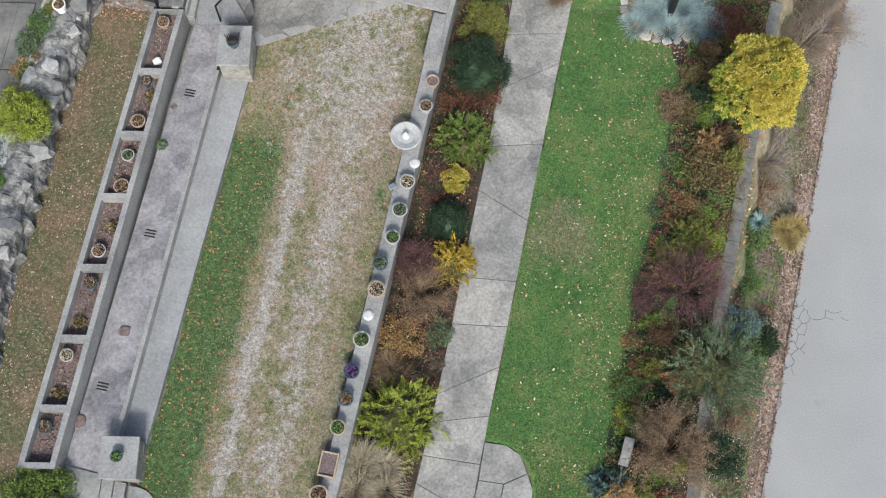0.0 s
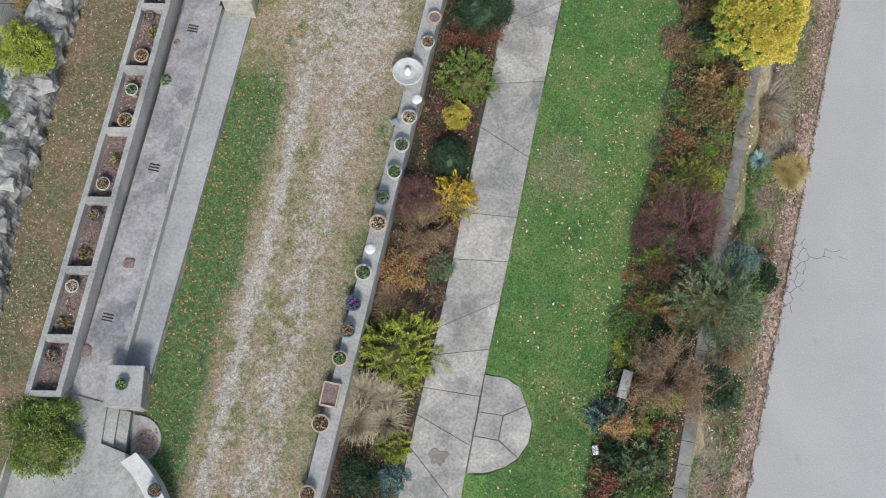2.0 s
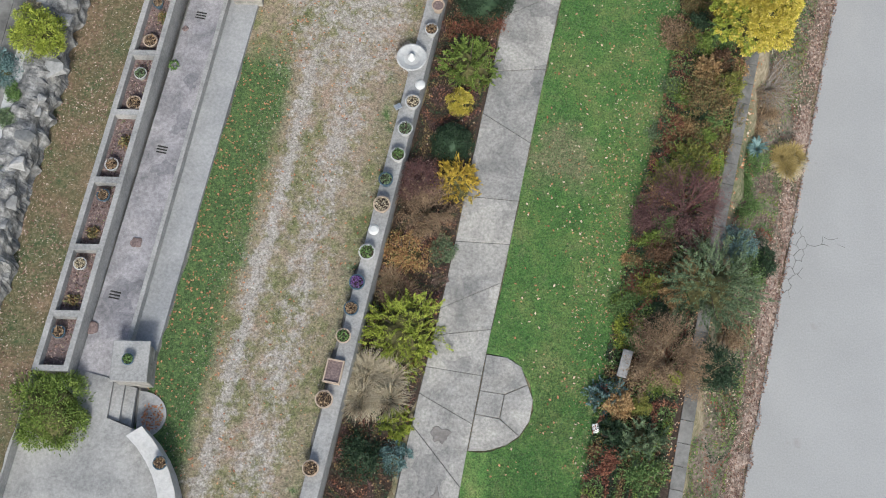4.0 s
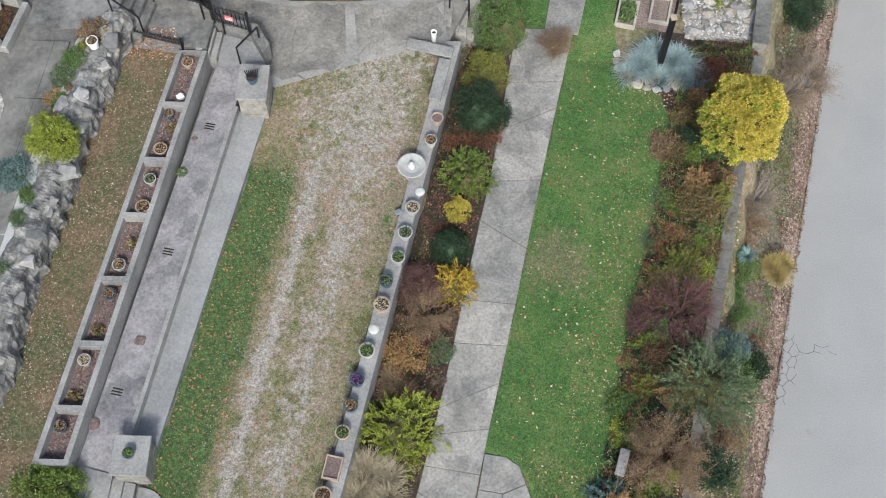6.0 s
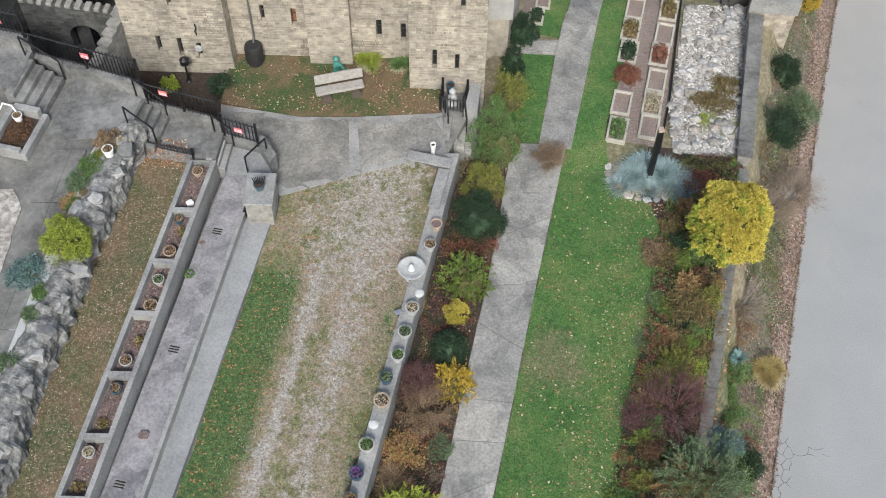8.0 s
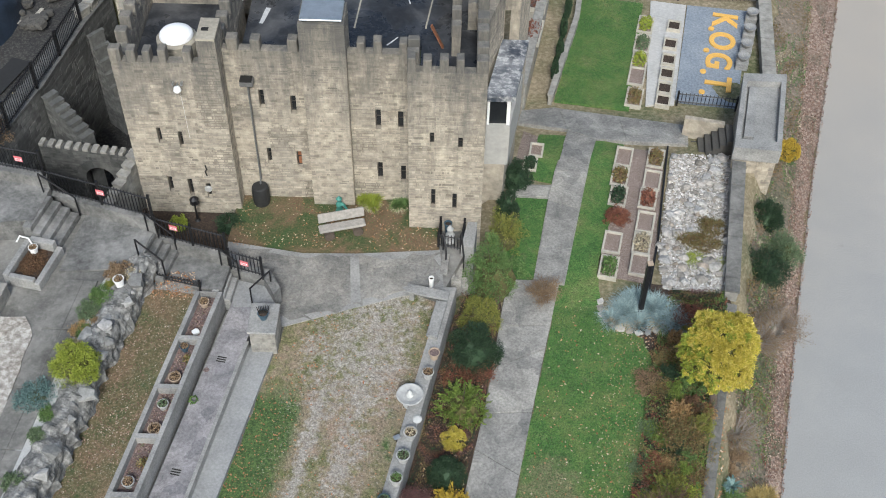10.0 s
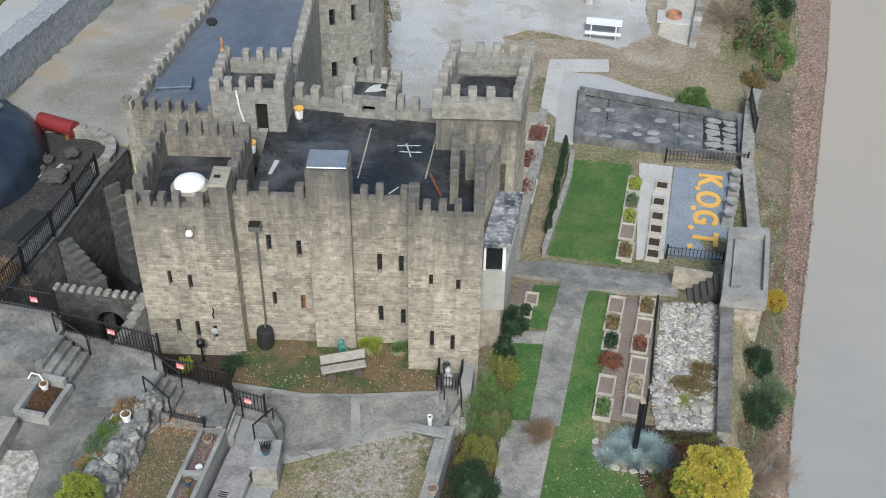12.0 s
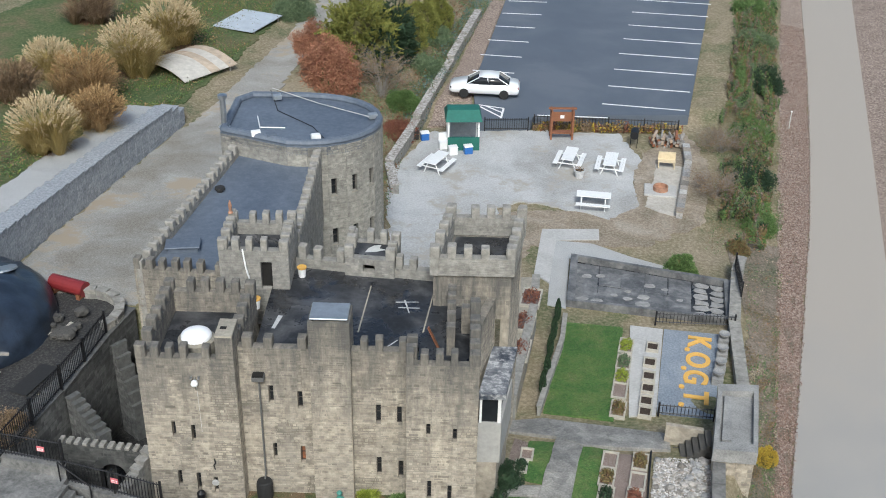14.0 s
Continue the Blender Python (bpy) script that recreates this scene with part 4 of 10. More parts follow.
for h in holes:
    window(castle, (ax0, ay0), (ax1, ay0), h)
wall(castle, (ax1, ay0), (ax1, 20.4), -1.2, 6.8)
wall(castle, (ax1, 20.4), (ax1, ay1), 5.0, 6.8, inner=True, z_in=6.0)
wall(castle, (ax0, ay1), (ax0, ay0), -1.2, 6.8, inner=True, z_in=6.0)
wall(castle, (ax1, ay1), (ax0, ay1), -1.2, 6.8, inner=True, z_in=6.0)
merlons(castle, (ax0, ay0), (-8.1, ay0), 6.8, 0.42, 5)
merlons(castle, (ax0, ay1), (ax0, ay0), 6.8, 0.42, 7)
merlons(castle, (ax1, ay1), (ax0, ay1), 6.8, 0.42, 6)
merlons(castle, (ax1, 20.6), (ax1, ay1), 6.8, 0.42, 5)
flat_roof([(ax0 + 0.3, ay0 + 0.3), (ax1 - 0.3, ay0 + 0.3), (ax1 - 0.3, ay1 - 0.3), (ax0 + 0.3, ay1 - 0.3)], 6.0, M_roof, label="dark felt tower roof")
for q0, q1 in (((-7.9, 19.5), (-7.36, 19.5)), ((-7.36, 19.5), (-7.36, 20.5)), ((-7.36, 20.5), (-7.9, 20.5)), ((-7.9, 20.5), (-7.9, 19.5))):
    wall(castle, q0, q1, 6.81, 7.6, thick=0.2, name="flue_pier")
part("flue_cap", prisms(([(-7.9, 19.5), (-7.36, 19.5), (-7.36, 20.5), (-7.9, 20.5)], 7.6, 7.66)), M_mortar, castle)
part("flue_opening", boxes((-7.8, -7.6, 19.9, 20.05, 7.6, 7.67)), M_dark, castle)

# front wall
mx0, mx1, my = -7.36, -1.95, 20.1
holes = [(0.9, 1.06, 4.7, 5.4), (1.83, 2.0, 4.5, 5.2), (0.93, 1.06, 2.38, 3.05), (1.84, 2.0, 2.24, 2.95), (4.36, 4.53, 3.98, 4.75), (5.04, 5.21, 3.94, 4.7), (4.36, 4.53, 1.8, 2.58), (5.09, 5.26, 1.7, 2.45)]
wall(castle, (mx0, my), (mx1, my), -1.2, 6.85, holes, inner=True, z_in=6.0)
for i, h in enumerate(holes):
    window(castle, (mx0, my), (mx1, my), h, M_redwood if i == 3 else None)
merlons(castle, (-7.2, my), (-5.15, my), 6.85, 0.42, 3, 0.45)
merlons(castle, (-3.45, my), (-2.0, my), 6.85, 0.42, 3, 0.52)
flat_roof([(-7.06, 20.4), (-1.9, 20.4), (-1.9, 21.6), (0.0, 21.6), (0.1, 24.3), (-1.2, 26.2), (-6.2, 26.6), (-7.06, 25.4)], 6.0, M_roof, label="black felt roof with pale repair streaks")

# chimney breast with metal cap
for q0, q1 in (((-5.05, 19.8), (-3.75, 19.8)), ((-3.75, 19.8), (-3.75, 20.9)), ((-3.75, 20.9), (-5.05, 20.9)), ((-5.05, 20.9), (-5.05, 19.8))):
    wall(castle, q0, q1, 0.6 if q0[1] < 20 and q1[1] < 20 else (6.0 if q0[1] > 20 and q1[1] > 20 else 0.6), 8.05, thick=0.25, name="chimney_wall")
part("chimney_mouth", boxes((-4.8, -4.0, 20.05, 20.65, 7.7, 8.0)), M_dark, castle)
for px_, py_ in ((-4.9, 19.95), (-3.9, 19.95), (-4.9, 20.7), (-3.9, 20.7)):
    part("cap_post", boxes((px_ - 0.03, px_ + 0.03, py_ - 0.03, py_ + 0.03, 8.0, 8.12)), M_iron, castle)
cap = boxes((-5.0, -3.8, 19.85, 20.82, 8.11, 8.17), bevel=0.025)
part("chimney_cap", cap, M_zinc, castle, "galvanised sheet chimney cap")

# corner tower
dx0, dx1, dy0, dy1 = -1.95, 0.3, 18.9, 22.2
holes = [(0.68, 0.82, 1.85, 2.65), (1.34, 1.48, 1.7, 2.48), (0.63, 0.77, 4.45, 4.97), (1.47, 1.61, 4.28, 4.8)]
wall(castle, (dx0, dy0), (dx1, dy0), -1.0, 7.2, holes, inner=True, z_in=6.2)
for h in holes:
    window(castle, (dx0, dy0), (dx1, dy0), h)
sidehole = [(2.1, 2.25, 2.2, 2.9), (2.1, 2.25, 4.6, 5.3)]
wall(castle, (dx1, dy0), (dx1, dy1), -1.2, 7.2, sidehole, inner=True, z_in=6.2)
for h in sidehole:
    window(castle, (dx1, dy0), (dx1, dy1), h)
wall(castle, (dx0, my), (dx0, dy0), -1.0, 7.2, inner=True, z_in=6.2)
merlons(castle, (dx0, dy0), (dx1, dy0), 7.2, 0.44, 5)
merlons(castle, (dx1, dy0), (dx1, dy1), 7.2, 0.44, 5)
merlons(castle, (dx0, 20.0), (dx0, dy0 + 0.35), 7.2, 0.44, 2)
flat_roof([(dx0 + 0.3, dy0 + 0.3), (dx1 - 0.3, dy0 + 0.3), (dx1 - 0.3, dy1), (dx0 + 0.3, dy1)], 6.2, M_roof)
wall(castle, (-0.75, 23.6), (-0.75, 20.9), 6.0, 6.9, thick=0.25, inner=True)
merlons(castle, (-0.75, 23.6), (-0.75, 20.9), 6.9, 0.4, 5, thick=0.25)

# east side up to the square tower
wall(castle, (dx1, dy1), (0.9, 24.2), -1.2, 6.4)
wall(castle, (-0.3, 22.2), (dx1, 22.2), 6.0, 7.2)

# square tower, upper part standing proud
rx0, rx1, ry0, ry1 = -1.3, 1.38, 24.2, 27.2
wall(castle, (rx0, ry0), (rx1, ry0), 5.5, 7.3, row=0.14)
wall(castle, (rx1, ry0), (rx1 + 0.5, ry1), -1.2, 7.3)
wall(castle, (rx0 + 0.5, ry1), (rx0, ry0), 5.0, 7.3)
for q0, q1 in (((rx0 - 0.12, ry0 - 0.12), (rx1 + 0.1, ry0 - 0.12)), ((rx1 + 0.1, ry0 - 0.12), (rx1 + 0.6, ry1 + 0.1)), ((rx1 + 0.6, ry1 + 0.1), (rx0 + 0.42, ry1 + 0.1)), ((rx0 + 0.42, ry1 + 0.1), (rx0 - 0.12, ry0 - 0.12))):
    wall(castle, q0, q1, 7.3, 8.0, inner=True, stone=M_greystone)
    merlons(castle, q0, q1, 8.0, 0.42, 5, stone=M_greystone)
wall(castle, (rx1 + 0.5, ry1), (rx0 + 0.5, ry1), 5.0, 7.3)
flat_roof([(rx0 + 0.05, ry0 + 0.05), (rx1 - 0.05, ry0 + 0.05), (rx1 + 0.42, ry1 - 0.05), (rx0 + 0.55, ry1 - 0.05)], 7.28, M_roof)

# stair turret
tx0, tx1, ty0, ty1 = -8.85, -6.4, 25.0, 27.3
door_hole = [(1.45, 1.85, 6.0, 7.1)]
wall(castle, (tx0, ty0), (tx1, ty0), 4.5, 7.55, door_hole, stone=M_greystone)
wall(castle, (tx1, ty0), (tx1, ty1), 4.5, 7.55, stone=M_greystone, inner=True, z_in=7.0)
wall(castle, (tx0, ty1), (tx0, ty0), 4.5, 7.55, stone=M_greystone, inner=True, z_in=7.0)
wall(castle, (tx1, ty1), (tx0, ty1), 4.5, 7.55, stone=M_greystone, inner=True, z_in=7.0)
for q0, q1, c in (((tx0, ty0), (tx1, ty0), 5), ((tx1, ty0), (tx1, ty1), 5), ((tx1, ty1), (tx0, ty1), 5), ((tx0, ty1), (tx0, ty0), 5)):
    merlons(castle, q0, q1, 7.55, 0.42, c, stone=M_greystone)
flat_roof([(tx0 + 0.2, ty0 + 0.2), (tx1 - 0.2, ty0 + 0.2), (tx1 - 0.2, ty1 - 0.2), (tx0 + 0.2, ty1 - 0.2)], 7.1, M_roof)
part("door", boxes((-7.4, -7.02, 25.22, 25.27, 6.0, 7.1)), M_dark, castle, "dark open roof doorway")

# rear parapet with a raised middle
wall(castle, (-6.4, 26.6), (-4.55, 26.3), 4.0, 6.4, stone=M_greystone, inner=True, z_in=6.0)
merlons(castle, (-6.3, 26.6), (-4.6, 26.3), 6.4, 0.45, 3, stone=M_greystone)
wall(castle, (-2.75, 26.0), (-1.2, 25.8), 4.0, 6.4, stone=M_greystone)
merlons(castle, (-2.7, 26.0), (-1.2, 25.8), 6.4, 0.45, 3, stone=M_greystone)
wall(castle, (-4.55, 26.1), (-2.75, 25.9), 4.0, 6.75, [(0.65, 1.1, 6.2, 6.5)], stone=M_greystone)
for q0, q1, c in (((-2.75, 25.9), (-2.6, 27.4), 3), ((-2.6, 27.4), (-4.5, 27.6), 4), ((-4.5, 27.6), (-4.55, 26.1), 3)):
    wall(castle, q0, q1, 4.0, 6.75, stone=M_greystone)
    merlons(castle, q0, q1, 6.75, 0.45, c, stone=M_greystone)
flat_roof([(-4.4, 26.3), (-2.9, 26.1), (-2.8, 27.2), (-4.3, 27.4)], 6.72, M_roof)

# west wall piece and hall
wall(castle, (-12.1, 25.6), (-8.85, 25.3), -1.2, 6.35, stone=M_stone, inner=True, z_in=6.0)
merlons(castle, (-12.1, 25.6), (-8.85, 25.3), 6.35, 0.42, 7)
wall(castle, (-10.2, 37.2), (-12.1, 25.6), 0.0, 6.35, stone=M_greystone, inner=True, z_in=6.0)
merlons(castle, (-10.2, 37.2), (-12.1, 25.6), 6.35, 0.34, 22, stone=M_greystone)
wall(castle, (-6.4, 27.3), (-6.45, 36.7), -1.8, 6.5, [(3.6, 3.85, 4.3, 5.1), (5.4, 5.65, 4.3, 5.1), (7.2, 8.5, 0.0, 3.3)], stone=M_greystone, inner=True, z_in=6.0)
merlons(castle, (-6.4, 27.6), (-6.45, 35.8), 6.5, 0.38, 14, stone=M_greystone)
flat_roof([(-11.8, 25.9), (-9.0, 25.6), (-8.85, 27.3), (-6.6, 27.4), (-6.7, 36.9), (-10.0, 37.3)], 6.1, M_bluefelt, label="blue grey membrane hall roof")

# round tower: half-round outside, straight at the back
ring = [(-10.95, 36.1), (-10.9, 39.6), (-10.3, 40.3), (-7.8, 40.35)] + [(-7.3 + 3.3 * math.cos(a), 37.55 + 2.75 * math.sin(a)) for a in [radians(v) for v in range(80, -101, -15)]]
inner = [(-7.6 + (x + 7.6) * 0.9, 37.7 + (y - 37.7) * 0.88) for x, y in ring]
seq = ring[::-1]
for i, (q0, q1) in enumerate(zip(seq, seq[1:])):
    ln = math.dist(q0, q1)
    holes = []
    if i in (2, 3, 4):
        at = ln * (0.15, 0.35, 0.6)[i - 2]
        holes = [(at, at + 0.25, 2.2, 3.0), (at, at + 0.25, 4.65, 5.45)]
    w = wall(castle, q0, q1, -1.9, 7.0, holes, stone=M_towerstone, thick=0.35)
    for h in holes:
        window(castle, q0, q1, h)
wall(castle, ring[0], ring[-1], 4.0, 7.0, stone=M_greystone)
part("round_roof", prisms((ring, 6.6, 7.05)), M_bluefelt, castle, "blue grey membrane tower roof")
bm = bmesh.new()
loop = [((-7.6 + (x + 7.6) * 0.96), 37.7 + (y - 37.7) * 0.95, 7.15) for x, y in ring]
tube(bm, loop + loop[:1], 0.17, 0.17, 8)
part("roof_roll", bm, M_bluefelt, castle, "rolled membrane roof edge")

# bay on the east side with tarpaulin roof
part("bay_wall", prisms(([(0.35, 21.4), (1.15, 21.4), (1.6, 24.0), (0.85, 24.0)], 1.4, 3.1)), M_render, castle, "pale rendered bay wall")
part("bay_wall", prisms(([(0.35, 21.45), (1.05, 21.45), (1.5, 24.0), (0.85, 24.0)], -1.0, 1.38)), M_stone, castle)
for x0, x1 in ((0.4, 0.48), (1.02, 1.13)):
    part("bay_post", boxes((x0, x1, 21.42, 21.52, 3.1, 4.2)), M_white, castle)
part("bay_rail", boxes((0.48, 1.02, 21.43, 21.5, 4.08, 4.2)), M_white, castle)
part("bay_glass", prisms(([(0.48, 21.5), (1.02, 21.5), (1.48, 23.9), (0.85, 23.9)], 3.1, 4.2)), M_glass, castle, "dark bay window glass")
part("bay_roof", prisms(([(0.33, 21.25), (1.25, 21.25), (1.72, 24.1), (0.85, 24.1)], 4.2, 4.42)), M_snowtarp, castle, "dark peeling roof sheet with white patches")

# ---------------------------------------------------------------- paths and yards
def slab(parent, poly, z, material, thick=0.06, name="slab", gap=0.012):
    """A paving slab drawn in by half a joint, with a soft upper edge."""
    cx, cy = sum(p[0] for p in poly) / len(poly), sum(p[1] for p in poly) / len(poly)

    def shrink(g):
        out = []
        for x, y in poly:
            d = math.hypot(x - cx, y - cy) or 1
            out.append((x - (x - cx) / d * g, y - (y - cy) / d * g))
        return out
    zf = z if callable(z) else (lambda x, y: z)
    a, b = shrink(gap), shrink(gap + 0.012)
    verts = [(x, y, zf(x, y) - thick) for x, y in a] + [(x, y, zf(x, y) - 0.01) for x, y in a] + [(x, y, zf(x, y)) for x, y in b]
    n = len(poly)
    ccw = sum(p[0] * q[1] - q[0] * p[1] for p, q in zip(poly, poly[1:] + poly[:1])) > 0
    faces = [tuple(range(2 * n, 3 * n))] + [(k * n + i, k * n + (i + 1) % n, (k + 1) * n + (i + 1) % n, (k + 1) * n + i) for k in (0, 1) for i in range(n)]
    if not ccw:
        faces = [f[::-1] for f in faces]
    return raw(name, verts, faces, material, parent)


def path_left(y):
    return lerp_table([(-6, -2.9), (2.0, -1.55), (4.03, -1.14), (6.84, -0.54), (9.85, -0.04), (13.41, 0.64), (16.41, 1.01), (17.5, 1.2)], y)


def path_right(y):
    return lerp_table([(-6, -1.4), (2.6, 0.03), (4.97, 0.44), (7.84, 1.0), (11.38, 1.64), (14.57, 2.25), (16.77, 2.7), (17.5, 2.85)], y)


path = drape("path", [(path_left(y), y) for y in (-6, 2, 4.03, 6.84, 9.85, 13.41, 16.41, 17.6)] + [(path_right(y), y) for y in (17.6, 14.57, 11.38, 7.84, 4.97, 2.6, -6)], M_joint, 0.03, 1.0, label="pale flagstone garden path with dark joints")
joints = [(-6, -6), (-3, -3.6), (0.6, -0.6), (3.2, 1.75), (3.95, 3.24), (4.6, 4.41), (5.38, 5.56), (6.06, 6.75), (7.8, 7.75), (9.0, 8.9), (11.3, 10.5), (12.5, 12.6), (14.1, 14.9), (15.7, 15.8), (17.6, 17.6)]
for (l0, r0), (l1, r1) in zip(joints, joints[1:]):
    slab(path, [(path_left(l0), l0), (path_right(r0), r0), (path_right(r1), r1), (path_left(l1), l1)], lambda x, y: land(x, y) + 0.06 + 0.004 * math.sin(y * 7), M_flag, gap=0.01)
# round landing beside the path, and brown stains left on the stone
for poly in ([(0.44, 4.94), (0.95, 4.88), (1.3, 4.65), (1.45, 4.22), (0.89, 3.97), (0.3, 4.05)], [(0.3, 4.05), (0.89, 3.97), (0.78, 3.39), (0.19, 3.48)],
             [(0.89, 3.97), (1.45, 4.22), (1.58, 3.85), (1.5, 3.35), (1.25, 2.98), (0.78, 3.39)], [(0.19, 3.48), (0.78, 3.39), (1.25, 2.98), (0.95, 2.76), (0.5, 2.62), (0.04, 2.6)]):
    slab(path, poly, lambda x, y: land(x, y) + 0.062, M_flag, gap=0.009)
M_stain = ground_mat("brown_stain", [(0.1, 0.09, 0.083), (0.17, 0.155, 0.143), (0.26, 0.24, 0.225)], [(0.12, 0.107, 0.1), (0.2, 0.185, 0.172)], 9, 2.0, 0.5)
rng = random.Random(21)
for cx, cy, rx, ry in ((-0.62, 2.95, 0.3, 0.22), (-0.95, 1.0, 0.34, 0.3), (-0.35, 0.85, 0.3, 0.24), (-0.68, 1.45, 0.12, 0.3)):
    q = [(cx + rx * k * math.cos(radians(a)), cy + ry * k * math.sin(radians(a))) for a in range(0, 360, 20) for k in (rng.uniform(0.55, 1.15),)]
    slab(path, q, lambda x, y: land(x, y) + 0.069, M_stain, thick=0.006, name="stain", gap=0.0)

path_north = drape("path_north", [(2.0, 17.5), (2.98, 17.4), (4.21, 23.8), (4.5, 25.0), (7.8, 24.8), (8.0, 26.3), (3.1, 27.4), (1.8, 27.1), (1.5, 26.1), (3.55, 25.7), (2.8, 22.2), (1.4, 22.2), (1.3, 21.55), (2.62, 21.5)], M_flag, 0.085, 0.5, label="pale concrete path running past the castle")
segs = [[(2.02, 17.5), (2.96, 17.42), (3.25, 19.0), (2.28, 19.1)], [(2.28, 19.1), (3.25, 19.0), (3.62, 21.0), (2.6, 21.4)], [(2.6, 21.4), (3.62, 21.0), (4.0, 23.0), (2.88, 22.9)], [(2.88, 22.9), (4.0, 23.0), (4.45, 25.0), (3.5, 25.6)],
        [(1.42, 22.15), (1.35, 21.6), (2.6, 21.55), (2.7, 22.1)], [(1.6, 26.15), (3.5, 25.7), (3.3, 27.3), (1.9, 27.0)], [(3.5, 25.7), (4.45, 25.05), (5.6, 24.95), (5.5, 26.8), (3.3, 27.3)], [(5.6, 24.95), (7.7, 24.85), (7.9, 26.25), (5.5, 26.8)]]
for s in segs:
    slab(path_north, s, lambda x, y: land(x, y) + 0.11, M_flag, thick=0.12, gap=0.008)

# forecourt flags: irregular stones from a shaken grid
outline = [(-6.7, 15.35), (-5.4, 14.9), (-3.5, 15.65), (-1.7, 16.3), (-0.9, 16.3), (-1.05, 17.9), (-3.5, 17.68), (-5.2, 17.62), (-7.4, 17.95), (-7.2, 16.5)]


def inside(p, poly):
    x, y = p
    hit = False
    for (x0, y0), (x1, y1) in zip(poly, poly[1:] + poly[:1]):
        if (y0 > y) != (y1 > y) and x < x0 + (y - y0) / (y1 - y0) * (x1 - x0):
            hit = not hit
    return hit


rng = random.Random(11)
pitch = 0.31
pts = {(i, j): (-7.6 + (i + 0.5 * (j % 2)) * pitch + rng.uniform(-0.12, 0.12), 14.8 + j * pitch * 0.9 + rng.uniform(-0.11, 0.11)) for i in range(26) for j in range(14)}
for i in range(25):
    for j in range(13):
        q = [pts[i, j], pts[i + 1, j], pts[i + 1, j + 1], pts[i, j + 1]]
        c4 = (sum(p[0] for p in q) / 4, sum(p[1] for p in q) / 4)
        if inside(c4, outline) and sum(inside(p, outline) for p in q) >= 3:
            slab(plaza, q, 0.895 + rng.uniform(-0.004, 0.006), M_courtflag, name="flagstone", gap=0.003)
slab(plaza, [(-3.55, 15.7), (-3.25, 15.8), (-3.45, 17.6), (-3.72, 17.6)], 0.905, M_concrete, name="drain_strip", gap=0.005)

# upper terrace paving
upper_paving = thing("pavement", "weathered concrete paving of the upper terrace", "", kind="structure")
for i, y in enumerate((5.5, 7.5, 9.3, 11.2, 13.2)):
    y1 = (7.5, 9.3, 11.2, 13.2, 15.0)[i]
    a0, a1 = -12.15 + 0.11 * (y - 10), -12.15 + 0.11 * (y1 - 10)
    slab(upper_paving, [(a0, y), (a0 + 0.55, y), (a1 + 0.55, y1), (a1, y1)], 2.47, M_oldconcrete, name="paving_slab")
    slab(upper_paving, [(a0 + 0.55, y), (a0 + 0.95, y), (a1 + 0.95, y1), (a1 + 0.55, y1)], 2.472, M_oldconcrete, name="paving_slab")

# yard behind the castle, parking place
drape("yard", [(-4.0, 41.5), (-4.6, 48.0), (-4.2, 51.5), (-2.4, 56.4), (3.7, 56.9), (9.2, 56.6), (10.2, 53), (9.3, 50), (9.4, 47.0), (7.5, 45.3), (5.2, 46.5), (3.0, 47.3), (1.6, 46.4), (1.4, 42), (1.0, 36), (-4.0, 35)], M_yard, 0.03, 1.2, label="pale grey gravel yard with picnic tables", wobble=0.28)
drape("yard_edge", [(1.6, 46.0), (5.2, 46.3), (9.0, 47.2), (9.5, 51), (10.4, 54), (13.4, 57.2), (14.2, 52), (12.6, 45.2), (9.2, 42.2), (3.2, 42.2), (1.6, 38)], M_palebank, 0.015, 1.2, label="bare brown earth beside the gravel yard", wobble=0.4)
PARK_Z = -1.0
park = drape("parking", [(0.35, 56.6), (0.2, 61.5), (0.44, 64.7), (2.69, 81.0), (5.5, 100), (24.0, 100), (19.13, 82.2), (13.75, 58.3), (4.0, 57.7), (3.7, 56.9)], M_asphalt, 0, 2.5, height=PARK_Z, label="fresh dark asphalt parking place", thick=0.8)


def stripe(x0, y0, x1, y1, w=0.13):
    d = Vector((x1 - x0, y1 - y0)).normalized()
    n = Vector((-d.y, d.x)) * w / 2
    part("parking_line", prisms(([(x0 + n.x, y0 + n.y), (x1 + n.x, y1 + n.y), (x1 - n.x, y1 - n.y), (x0 - n.x, y0 - n.y)], PARK_Z - 0.01, PARK_Z + 0.006)), M_white, park)


for i in range(8):
    k = i / 6
    stripe(8.46 + (12.53 - 8.46) * k, 59.86 + 18.82 * k, 13.66 + (18.31 - 13.66) * k, 59.07 + 18.86 * k)
for i in range(7):
    k = i / 4
    stripe(2.94 + (5.37 - 2.94) * k, 64.88 + 12.6 * k, 0.09 + (2.35 - 0.09) * k, 65.28 + 12.4 * k)
stripe(0.5, 59.2, 2.1, 58.7)
stripe(2.1, 58.7, 1.9, 57.1)
stripe(0.6, 58.9, 1.9, 57.3)
stripe(1.0, 59.0, 2.0, 58.0)
stripe(4.2, 57.75, 8.6, 57.6)

# drive on the hill side
drape("drive", [(-13.9, 27.0), (-17.5, 27.8), (-18.9, 29.8), (-18.6, 32.9), (-18.15, 36.4), (-17.6, 40.2), (-16.95, 44.6), (-16.1, 49.4), (-15.2, 52.0), (-14.2, 58), (-12.6, 66), (-11.6, 73), (-10, 85), (-7.5, 85), (-9.6, 72), (-11.0, 62), (-12.2, 52), (-11.2, 41), (-10.9, 39), (-11.1, 36.5), (-12.0, 29.0)], M_dirtroad, 0.02, 1.0, label="pale gravel drive beside the hall", wobble=0.4)
